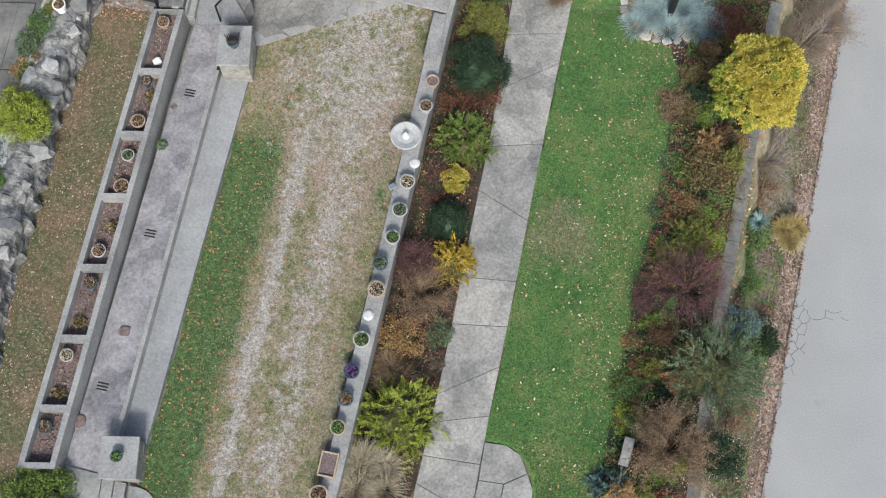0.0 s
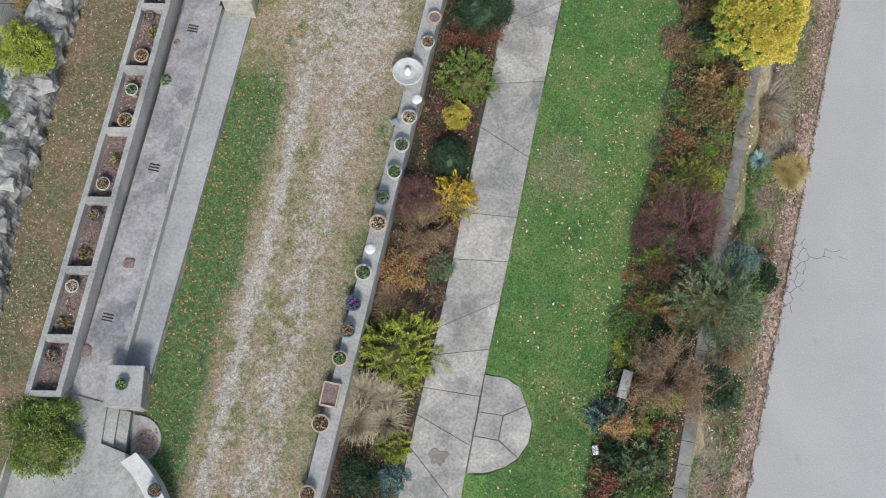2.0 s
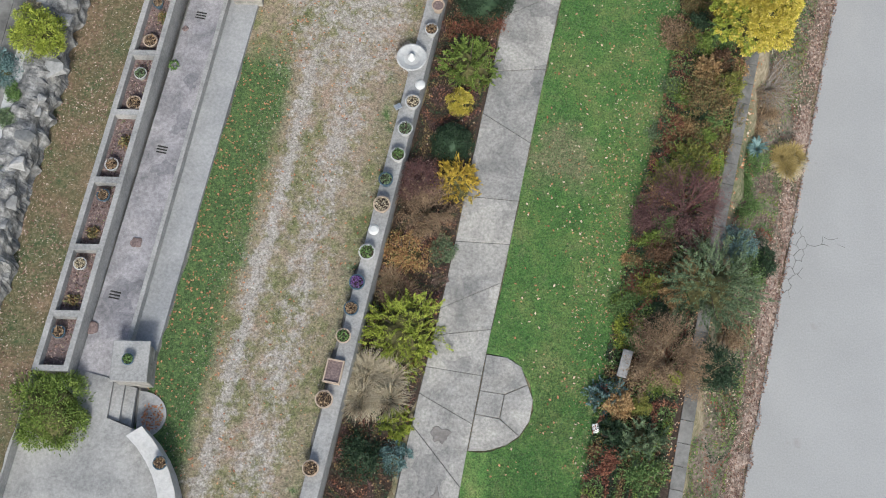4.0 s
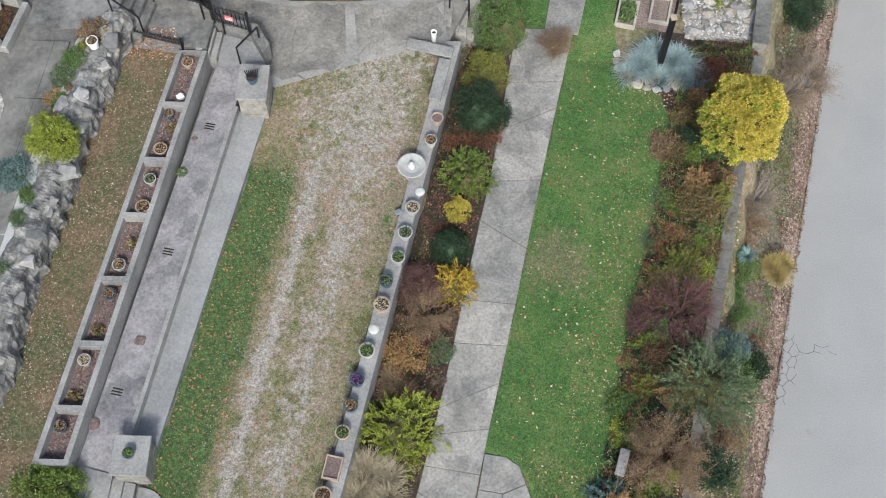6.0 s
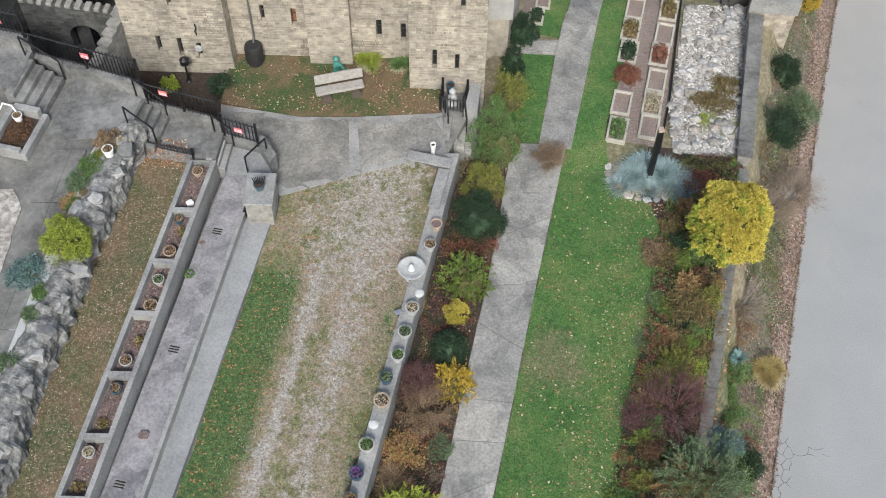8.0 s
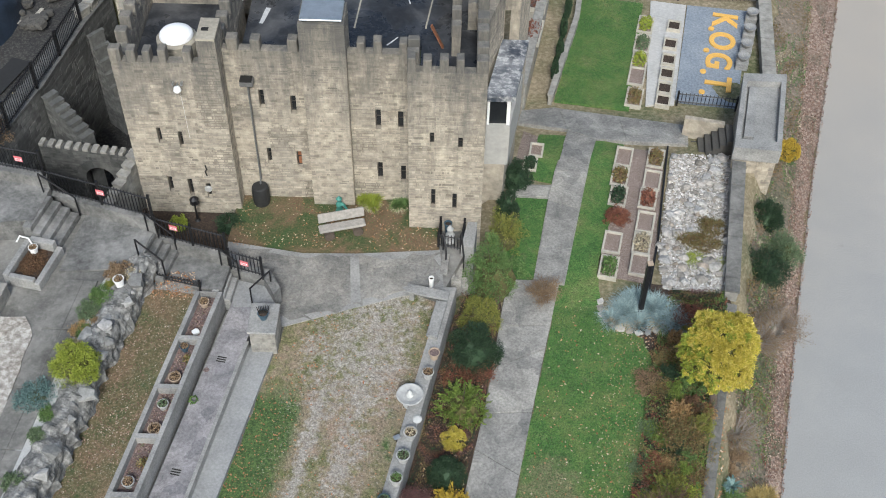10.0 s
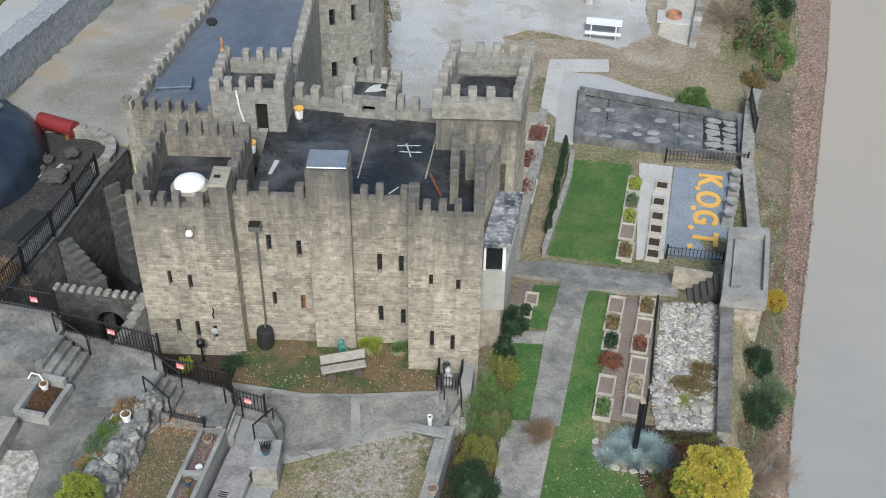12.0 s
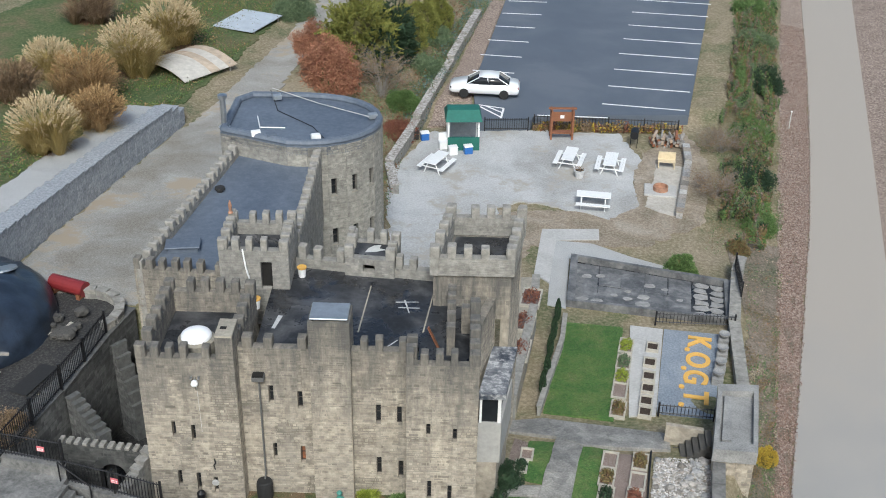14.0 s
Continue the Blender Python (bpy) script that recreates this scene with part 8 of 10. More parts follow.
part("stake", boxes((-0.015, 0.015, -0.015, 0.015, 0, 0.2)), M_iron, s)
part("panel", boxes((-0.09, 0.09, -0.07, 0.07, 0.2, 0.24), bevel=0.01), M_zinc, s)

# drain slots, debris and weeds on the walk
for x, y in ((-7.01, 13.29), (-7.63, 9.58), (-8.36, 5.86)):
    d = thing("drain", "three dark drain slots in the concrete", "drain", "drain slots", at=pose(x, y, 1.18, 0, 0, -10))
    for k in (-1, 0, 1):
        part("slot", boxes((-0.13, 0.13, k * 0.075 - 0.018, k * 0.075 + 0.018, -0.05, 0.006)), M_dark, d)
        part("slot_edge", boxes((-0.15, 0.15, k * 0.075 + 0.018, k * 0.075 + 0.03, -0.05, 0.009)), M_concrete, d)
for x, y, r in ((-7.37, 12.89, 0.13), (-7.99, 7.17, 0.15), (-8.8, 5.05, 0.2)):
    bm = bmesh.new()
    boulder(bm, (0, 0, 0), r, random.Random(int(y * 10)), 0.25)
    ob = part("broken_stone", bm, M_mulch)
    ob.matrix_basis = pose(x, y, 1.2)
    tagged(ob, "dark broken stone lying on the walk", "stone", "debris on the walk")
w = thing("weed", "green weed growing from a crack", "weed", at=pose(-7.56, 11.86, 1.18))
v, q = leaf_quads(unit(60, True) * 0.12, unit(60), 0.05, 0.5)
leaves("foliage", w, v, q, L_green)

# pots and rings in the planters
for x, y, r, m, fill, lab in ((-7.72, 14.98, 0.15, M_terracotta, "brown", "tan pot sunk in planter mulch"), (-8.0, 13.34, 0.13, M_bluepot, "brown", "dark pot with pale ornament"), (-8.08, 12.28, 0.17, M_terracotta, "brown", "terracotta pot of withered leaves"),
                              (-8.23, 11.38, 0.15, M_greypot, "sage", "white rimmed pot with sage leaves"), (-8.3, 10.58, 0.18, M_terracotta, "brown", "brown wicker pot of dry leaves"), (-8.66, 8.96, 0.16, M_greypot, "brown", "grey ring pot in mulch"),
                              (-8.77, 8.17, 0.15, M_bluepot, "brown", "black pot in planter mulch"), (-9.11, 6.46, 0.15, M_greypot, "dry", "pale ring pot in mulch"), (-9.4, 4.82, 0.15, M_bluepot, "brown", "dark hose pot in mulch")):
    pot(x, y, 1.5, r, 0.2, m, lab, fill, group="pots in the planters")
for x, y in ((-8.95, 7.25), (-9.2, 5.6), (-8.42, 9.6), (-7.85, 13.0)):
    w = thing("planter_plant", "withered brown perennial in the planter", "plant", "planter plants", at=pose(x, y, 1.5))
    v, q = leaf_quads(unit(130, True) * np.array([0.2, 0.2, 0.16]) * NR.uniform(0.3, 1, (130, 1)), unit(130), 0.05, 0.4)
    leaves("foliage", w, v, q, L_mixed)
bm = bmesh.new()
boulder(bm, (0, 0, 0), 0.13, random.Random(2), 0.8)
ob = part("white_stone", bm, M_white)
ob.matrix_basis = pose(-7.8, 13.95, 1.56)
tagged(ob, "white painted stone in the planter", "stone")

p = pot(-5.86, 14.25, 1.92, 0.15, 0.22, M_bluepot, "dark pot with bare spikes on the pillar", "soil", group="pots on pillars")
for k in range(8):
    bm = bmesh.new()
    tube(bm, [(0.03 * k - 0.1, 0.0, 0.15), (0.05 * k - 0.17, 0.05 + 0.01 * k, 0.42)], 0.018, 0.012, 5)
    part("spike", bm, M_dark, p)
pot(-7.68, 4.18, 1.75, 0.13, 0.18, M_bluepot, "dark pot of green leaves on the pillar", "green", group="pots on pillars")
pot(-6.75, 1.9, 1.6, 0.15, 0.22, M_bluepot, "dark russet pot on the seat wall", "brown", group="pots on pillars")
pot(-9.94, 14.75, 2.55, 0.15, 0.32, M_white, "white urn with bare soil", "brown", name="urn", group="urns")
bm = bmesh.new()
boulder(bm, (0, 0, 0), 0.3, random.Random(8), 0.3)
ob = part("flat_stone", bm, M_paleboulder)
ob.matrix_basis = pose(-9.98, 13.2, 2.72, 0, 0, 80)
tagged(ob, "flat tan stone on the rock wall", "stone")

# benches
def slab_bench(x, y, z, turn, length, label):
    b = thing("stone_bench", label, "bench", "stone benches", at=pose(x, y, z, 0, 0, turn))
    part("seat", boxes((-length / 2, length / 2, -0.17, 0.17, 0.34, 0.42), bevel=0.015), M_concrete, b)
    for sx in (-1, 1):
        part("support", boxes((sx * length * 0.36 - 0.07, sx * length * 0.36 + 0.07, -0.14, 0.14, 0, 0.34), bevel=0.01), M_concrete, b)


slab_bench(-1.25, 15.95, 0.87, -13, 1.3, "grey concrete slab bench facing the lawn")
slab_bench(-0.95, 14.95, 0.85, 79, 1.35, "grey concrete slab bench by the terrace wall")
pot(-1.16, 16.4, 0.9, 0.08, 0.5, M_white, "small white pot beside the bench", "soil", group="small pots")
lb = thing("log_bench", "weathered half-log bench with a high back", "bench", at=pose(-4.05, 18.65, 0.93, 0, 0, 16))
part("seat", boxes((-0.75, 0.72, -0.28, 0.05, 0.3, 0.4), bevel=0.03), M_wood, lb)
bm = bmesh.new()
box(bm, -0.72, 0.75, -0.03, 0.04, 0.4, 0.72, Matrix.Rotation(radians(-18), 4, "X"), 0.02)
part("backrest", bm, M_wood, lb)
for sx in (-0.45, 0.45):
    bm = bmesh.new()
    tube(bm, [(sx, -0.35, 0.16), (sx, 0.15, 0.16)], 0.16, 0.16, 10)
    part("log_support", bm, M_bark, lb)

# statues as plain shapes
bm = bmesh.new()
lathe(bm, [(0.16, 0), (0.14, 0.08), (0.09, 0.22), (0.12, 0.38), (0.06, 0.52), (0.1, 0.62), (0.02, 0.72)], 14)
tube(bm, [(0, 0, 0.45), (0.14, -0.05, 0.4), (0.26, -0.08, 0.2), (0.34, -0.02, 0.05)], 0.07, 0.02, 6)
ob = part("statue", bm, M_teal)
ob.matrix_basis = pose(-4.2, 19.45, 0.93)
tagged(ob, "green verdigris garden statue at the chimney foot", "statue")
bm = bmesh.new()
lathe(bm, [(0.17, 0), (0.17, 0.06), (0.1, 0.12), (0.15, 0.28), (0.08, 0.42), (0.11, 0.55), (0.03, 0.68)], 16)
ob = part("statue", bm, M_greypot)
ob.matrix_basis = pose(-0.65, 18.35, 0.93)
tagged(ob, "pale weathered stone figure inside the iron cage", "statue")
pot(-0.72, 18.75, 0.93, 0.12, 0.4, M_bluepot, "dark iron pot against the tower", "soil", group="small pots")
barrel = thing("rain_barrel", "black plastic rain barrel under the downpipe", "barrel", at=pose(-6.75, 19.8, 0.9))
bm = bmesh.new()
lathe(bm, [(0.24, 0), (0.28, 0.2), (0.28, 0.6), (0.25, 0.75), (0.2, 0.78), (0.02, 0.76)], 18)
part("body", bm, M_rubber, barrel)

# downpipe, wall lamp, wall ornaments
dp = thing("downpipe", "dark downpipe with a square hopper", "pipe")
bm = bmesh.new()
tube(bm, [(-6.72, 20.0, 5.7), (-6.72, 20.0, 1.9), (-6.74, 19.9, 1.65)], 0.032, n=8)
part("pipe", bm, M_greyiron, dp)
part("hopper", boxes((-6.92, -6.52, 19.8, 20.08, 5.72, 5.92), bevel=0.02), M_greyiron, dp)
part("hopper_mouth", boxes((-6.9, -6.55, 19.8, 20.05, 5.9, 5.96)), M_dark, dp)
wl = thing("wall_lamp", "white spotlights on the tower wall with a cable", "lamp", at=pose(-8.62, 19.48, 5.95))
bm = bmesh.new()
lathe(bm, [(0.03, 0.14), (0.09, 0.1), (0.12, 0.0), (0.1, -0.05), (0.02, -0.06)][::-1], 14, Matrix.Translation((0, -0.16, 0)))
part("shade", bm, M_white, wl)
part("bracket", boxes((-0.02, 0.02, -0.16, 0.0, 0.12, 0.16), (-0.14, -0.08, -0.12, 0, 0.14, 0.2), (0.1, 0.16, -0.12, 0, 0.14, 0.2)), M_metal, wl)
bm = bmesh.new()
tube(bm, [(0.02, -0.03, 0.1), (0.04, -0.03, -1.0), (0.05, -0.03, -2.0)], 0.006, n=5)
part("cable", bm, M_dullwhite, wl)
orn = thing("wall_ornament", "small dark iron ornament hanging on the tower", "ornament", "tower ornaments", at=pose(-8.27, 19.45, 2.5))
bm = bmesh.new()
tube(bm, [(0, 0, 0.35), (0.03, -0.03, 0.2), (-0.03, -0.03, 0.1), (0, 0, -0.1)], 0.02, n=5)
part("hook", bm, M_iron, orn)
orn = thing("wall_ornament", "round white and dark plaque on the tower", "ornament", "tower ornaments", at=pose(-8.3, 19.45, 1.85, 90))
bm = bmesh.new()
lathe(bm, [(0.12, 0), (0.12, 0.04), (0.06, 0.05), (0.01, 0.05)], 16)
part("disc", bm, M_greypot, orn)
lp = thing("garden_torch", "dark iron lantern standing by the tower wall", "lantern", at=pose(-8.75, 19.15, 0.7))
bm = bmesh.new()
lathe(bm, [(0.1, 0), (0.04, 0.05), (0.03, 0.7), (0.14, 0.78), (0.14, 0.95), (0.03, 1.05)], 10)
part("body", bm, M_iron, lp)

# post with lamp head, cable edging, sign
po = thing("post", "tall black square post with a pale top", "post", at=pose(5.25, 16.35, -0.05, 0, 0, 8))
part("shaft", boxes((-0.075, 0.075, -0.075, 0.075, 0, 2.4), bevel=0.012), M_iron, po)
part("cap", boxes((-0.085, 0.085, -0.085, 0.085, 2.4, 2.47), bevel=0.01), M_terracotta, po)
ed = thing("bed_edging", "thin black edging strip beside the rock garden", "edging")
bm = bmesh.new()
tube(bm, [(5.46, 16.6, 0.12), (6.12, 19.5, 0.0), (6.55, 22.0, -0.2), (7.0, 24.5, -0.42)], 0.035, n=6)
part("strip", bm, M_iron, ed)
sg = thing("small_sign", "small tilted white sign at the wall end", "sign", at=pose(8.06, 17.45, 0.0, 0, 0, 40))
part("stake", boxes((-0.02, 0.02, -0.02, 0.02, 0, 0.3)), M_iron, sg)
part("board", boxes((-0.09, 0.09, -0.09, 0.09, 0.3, 0.34)), M_white, sg)

# stone bench and lamp near the long bed
st = thing("stone_bench", "short grey concrete slab bench beside the shrubs", "bench", "stone benches", at=pose(3.73, 4.73, 0.02, 0, 0, 74))
part("seat", boxes((-0.34, 0.34, -0.12, 0.12, 0.34, 0.42), bevel=0.015), M_concrete, st)
for sx in (-0.22, 0.22):
    part("support", boxes((sx - 0.05, sx + 0.05, -0.09, 0.09, 0, 0.34), bevel=0.01), M_concrete, st)
la = thing("ground_lamp", "small white garden lamp at the bed edge", "lamp", at=pose(3.05, 3.2, 0.02, 0, 0, 10))
part("body", boxes((-0.07, 0.07, -0.11, 0.11, 0.05, 0.2), bevel=0.015), M_white, la)
part("stake", boxes((-0.02, 0.02, -0.02, 0.02, 0, 0.06)), M_iron, la)

# framed beds
def frame_bed(x, y, w, h, turn, planting=None, label="pale timber framed planting bed", zoff=0.0):
    z = land(x, y) + zoff
    b = thing("framed_bed", label, "planter", "framed beds", at=pose(x, y, z, 0, 0, turn))
    t = 0.07
    for d in ((-w, w, -h, -h + t), (-w, w, h - t, h), (-w, -w + t, -h + t, h - t), (w - t, w, -h + t, h - t)):
        part("board", boxes((*d, -0.05, 0.16 + RNG.uniform(-0.01, 0.01)), bevel=0.008), M_paleboard, b)
    part("soil", boxes((-w + t, w - t, -h + t, h - t, -0.05, 0.08)), (M_soil if zoff < 0.5 else M_mulch) if zoff else M_barkbed, b)
    if planting:
        n = 420
        c = unit(n, True) * np.array([w * 0.95, h * 0.95, 0.3]) * NR.uniform(0.5, 1.05, (n, 1)) + np.array([0, 0, 0.1])
        v, q = leaf_quads(c, unit(n), 0.055, 0.4)
        leaves("planting", b, v, q, planting, "stuff")


M_paleboard = plain_mat("pale_board", (0.42, 0.39, 0.33), 0.85, 0, 0.2, 9, 0.3)
drape("framed_bed_ground", [(4.1, 17.9), (5.4, 24.5), (6.9, 24.4), (6.05, 19.3), (5.7, 17.6)], M_barkbed, 0.035, 0.7, label="pinkish bark ground between framed beds", wobble=0.1)
for x, y, pl in ((4.42, 18.2, L_green), (4.62, 19.35, None), (5.0, 21.7, L_dark), (5.15, 22.75, L_mixed), (5.38, 23.85, None), (5.4, 18.35, None), (5.58, 19.35, L_straw), (5.8, 20.4, None), (6.0, 21.6, L_red), (6.25, 22.6, None), (6.5, 23.8, L_mixed)):
    frame_bed(x, y, 0.3, 0.48, -12, pl)
plant("shrub", "russet shrub among the framed beds", "loose", L_red, 4.85, 20.6, -0.2, 0.45, 0.6)
for i, (x, y, pl) in enumerate(((6.2, 28.1, L_mixed), (6.4, 29.4, None), (6.6, 30.4, L_lime), (6.8, 31.5, L_sage), (7.05, 32.8, L_lime))):
    frame_bed(x, y, 0.32, 0.55, -12, pl)
for x, y in ((8.21, 32.73), (7.93, 31.51), (7.75, 30.46), (7.59, 29.57), (7.41, 28.67), (7.27, 27.91)):
    frame_bed(x, y, 0.28, 0.34, -12, None, "square dark planting hole with a pale kerb", 0.05)
for x, y, pl in ((2.3, 24.1, None), (2.05, 23.3, L_dark)):
    frame_bed(x, y, 0.25, 0.35, -8, pl)
drape("bark_bed", [(1.35, 22.3), (2.0, 22.4), (2.45, 25.2), (1.9, 25.6)], M_barkbed, 0.02, 0.6, label="bark covered bed by the castle wall")
for x, y in ((2.88, 34.9), (2.5, 32.8), (2.2, 30.6)):
    frame_bed(x, y, 0.45, 0.75, -10, L_red, "stone edged bed of red brown plants", 1.14)
part("planter_fill", prisms(([(1.75, 27.4), (2.0, 27.4), (3.1, 34.0), (3.35, 36.8), (2.4, 36.8), (1.95, 31)], -1.8, -0.3)), M_mortar, kind="structure", label="stone planter bank below the square tower")
for x, y in ((11.43, 33.3), (11.16, 32.2), (10.88, 31.15), (10.62, 30.3)):
    s = thing("stone_urn", "pale square stone urn beside the lettered gravel", "urn", "urns by the gravel", at=pose(x, y, land(x, y), 0, 0, -12))
    part("plinth", boxes((-0.24, 0.24, -0.24, 0.24, 0, 0.35), bevel=0.02), M_concrete, s)
    bm = bmesh.new()
    lathe(bm, [(0.12, 0.35), (0.25, 0.55), (0.25, 0.6), (0.18, 0.58), (0.02, 0.5)], 12)
    part("bowl", bm, M_concrete, s)

# rock garden
drape("rock_garden_ground", [(6.1, 17.4), (6.2, 19.4), (7.1, 24.2), (9.2, 23.6), (8.4, 18.6), (8.1, 17.3)], M_rubble, 0.04, 0.7, label="pale rubble of the rock garden", wobble=0.08)
rg = thing("rock_garden", "rock garden of pale rounded field stones", "rock garden")
rng = random.Random(21)
count = 0
while count < 300:
    y = rng.uniform(17.4, 24.1)
    x = rng.uniform(6.05 + 0.21 * max(0, y - 19), 8.2 + 0.19 * (y - 18))
    if count > 60 and noise.noise((x * 0.9, y * 0.9, 2)) < -0.1:
        continue
    bm = bmesh.new()
    r = rng.choice((0.04, 0.05, 0.06, 0.07, 0.08, 0.1, 0.13, 0.19)) * rng.uniform(0.8, 1.2)
    made = bmesh.ops.create_icosphere(bm, subdivisions=1, radius=1.0)
    for vtx in made["verts"]:
        vtx.co = Vector((vtx.co.x * r * rng.uniform(0.7, 1.5), vtx.co.y * r * rng.uniform(0.7, 1.2), vtx.co.z * r * rng.uniform(0.4, 0.8)))
    ob = part("field_stone", bm, M_paleboulder, rg)
    ob.matrix_basis = pose(x, y, land(x, y) + 0.06 + r * 0.25, 0, 0, rng.uniform(0, 360))
    count += 1
v, f = [], []
for _ in range(5200):
    y = rng.uniform(17.35, 24.2)
    x = rng.uniform(6.05 + 0.21 * max(0, y - 19), 8.25 + 0.19 * (y - 18))
    c, r, a = Vector((x, y, land(x, y) + 0.05)), rng.choice((0.02, 0.025, 0.03, 0.04, 0.055)) * rng.uniform(0.8, 1.3), rng.uniform(0, 6.28)
    k = len(v)
    v += [c + Vector((math.cos(a + t) * r * rng.uniform(0.7, 1.2), math.sin(a + t) * r * rng.uniform(0.6, 1.1), rng.uniform(0, 0.3) * r)) for t in (0, 1.57, 3.14, 4.71)] + [c + Vector((0, 0, r * rng.uniform(0.6, 1.0)))]
    f += [(k, k + 1, k + 4), (k + 1, k + 2, k + 4), (k + 2, k + 3, k + 4), (k + 3, k, k + 4)]
raw("rubble", v, f, M_chips, rg, kind="stuff")
for x, y in ((7.3, 18.6), (7.7, 19.4), (7.2, 19.5), (7.9, 18.4), (8.0, 20.2)):
    plant("shrub", "yellow green moss patch among stones", "low", L_lime if y < 19 else L_mixed, x, y, -0.05, 0.5, 0.18)
# edging of the blue grass bed
eg = thing("stone_edging", "row of pale stones edging the round bed", "edging")
for k in range(13):
    a = radians(170 + k * 14)
    bm = bmesh.new()
    boulder(bm, (5.2 + 1.15 * math.cos(a), 16.6 + 1.0 * math.sin(a), 0.06), 0.16, random.Random(k), 0.5)
    part("edge_stone", bm, M_paleboulder, eg)

# upper terrace planter box
ub = thing("stone_planter", "rough stone planter box full of brown leaves", "planter", at=pose(-12.55, 15.4, 2.42, 0, 0, -12))
for d in ((-0.55, -0.38, -0.75, 0.75, 0.45), (0.38, 0.55, -0.75, 0.75, 0.3), (-0.38, 0.38, 0.55, 0.75, 0.55), (-0.38, 0.38, -0.75, -0.58, 0.4)):
    part("side", boxes((d[0], d[1], d[2], d[3], 0, d[4]), bevel=0.02), M_concrete, ub)
part("leaf_fill", boxes((-0.38, 0.38, -0.58, 0.55, 0, 0.24)), M_soil, ub)
v, q = leaf_quads(unit(2600, True) * np.array([0.4, 0.58, 0.2]) * NR.uniform(0.4, 1, (2600, 1)) + np.array([0, 0, 0.22]), unit(2600), 0.035, 0.35)
leaves("withered_growth", ub, v, q, L_deadbrown)
pot(-12.6, 15.75, 2.7, 0.13, 0.28, M_white, "white bucket standing in the planter", "brown", name="bucket", group="buckets")
bm = bmesh.new()
tube(bm, [(-13.1, 15.9, 3.0), (-13.0, 16.0, 3.15), (-12.75, 15.95, 3.12), (-12.6, 15.8, 2.95)], 0.025, n=6)
ob = part("hose", bm, M_white)
tagged(ob, "white hose hung over the planter box", "hose")
stone_wall("yard_wall", [(-13.4, 11.0, 2.9), (-13.0, 14.4, 2.9)], 0.4, "low rough stone wall of the gravel yard", M_greystone, base=2.2)

# ---------------------------------------------------------------- on the roofs
sk = thing("roof_dome", "bright white domed skylight on a grey kerb", "skylight", at=pose(-8.85, 21.0, 6.0))
bm = bmesh.new()
lathe(bm, [(0.62, 0), (0.6, 0.55), (0.5, 0.62), (0.05, 0.62)], 28)
part("kerb", bm, M_mortar, sk)
bm = bmesh.new()
lathe(bm, [(0.5, 0.62)] + [(0.5 * math.cos(radians(a)), 0.66 + 0.2 * math.sin(radians(a))) for a in (0, 20, 40, 60, 80, 88)], 28)
ob = part("dome", bm, M_dome, sk)
for x, y in ((-6.09, 25.94), (-7.4, 23.75)):
    b = thing("bucket", "white bucket with an orange rim on the roof", "bucket", "roof buckets", at=pose(x, y, 6.0))
    bm = bmesh.new()
    lathe(bm, [(0.13, 0), (0.16, 0.38), (0.02, 0.36)], 14)
    part("body", bm, M_white, b)
    bm = bmesh.new()
    lathe(bm, [(0.165, 0.34), (0.175, 0.4), (0.12, 0.4), (0.02, 0.38)], 14)
    part("rim", bm, M_yellow, b)
M_paleseal = plain_mat("pale_sealant", (0.5, 0.5, 0.5), 0.7, 0, 0.3, 5)
for k, pts in enumerate(([(-6.5, 23.3), (-6.62, 22.5)], [(-3.75, 22.4), (-3.55, 25.4)], [(-2.5, 24.0), (-1.75, 24.0)], [(-2.3, 24.5), (-2.1, 23.7)], [(-2.6, 24.35), (-1.8, 24.4)], [(-2.7, 21.6), (-2.4, 22.0)], [(-1.6, 22.2), (-1.3, 25.0)])):
    bm = bmesh.new()
    w = 0.09 if k == 0 else 0.03
    d = (Vector(pts[1]) - Vector(pts[0])).normalized()
    n = Vector((-d.y, d.x)) * w
    a, b = Vector(pts[0]), Vector(pts[1])
    prism(bm, [tuple(a + n), tuple(b + n * 0.6), tuple(b - n * 0.7), tuple(a - n * 0.8)], 5.99, 6.006)
    ob = part("roof_seam", bm, M_paleseal if k != 1 and k != 6 else M_mortar, castle, "pale sealant streak on felt")
bm = bmesh.new()
box(bm, -0.06, 0.06, -0.02, 0.02, 0, 1.0, pose(-0.95, 21.3, 6.05, -25, 0, 80))
ob = part("plank", bm, M_redwood)
tagged(ob, "red brown plank leaning on the roof wall", "plank")
ht = thing("roof_hatch", "flat blue grey roof hatch", "hatch", at=pose(-10.75, 27.5, 6.1, 0, 0, 8))
part("kerb", boxes((-0.55, 0.55, -0.3, 0.3, 0, 0.2)), M_bluefelt, ht)
part("lid", boxes((-0.65, 0.65, -0.38, 0.38, 0.2, 0.27), bevel=0.02), M_bluefelt, ht)
vt = thing("roof_vent", "small black roof vent", "vent", at=pose(-10.3, 32.3, 6.1))
bm = bmesh.new()
lathe(bm, [(0.14, 0), (0.14, 0.1), (0.22, 0.12), (0.2, 0.2), (0.02, 0.22)], 12)
part("cowl", bm, M_rubber, vt)
fl = thing("flue", "tall galvanised flue pipe on the tower edge", "flue", at=pose(-10.85, 36.6, 7.1))
bm = bmesh.new()
lathe(bm, [(0.26, 0), (0.14, 0.1), (0.13, 1.3), (0.2, 1.34), (0.2, 1.48), (0.03, 1.52)], 16)
part("pipe", bm, M_metal, fl)
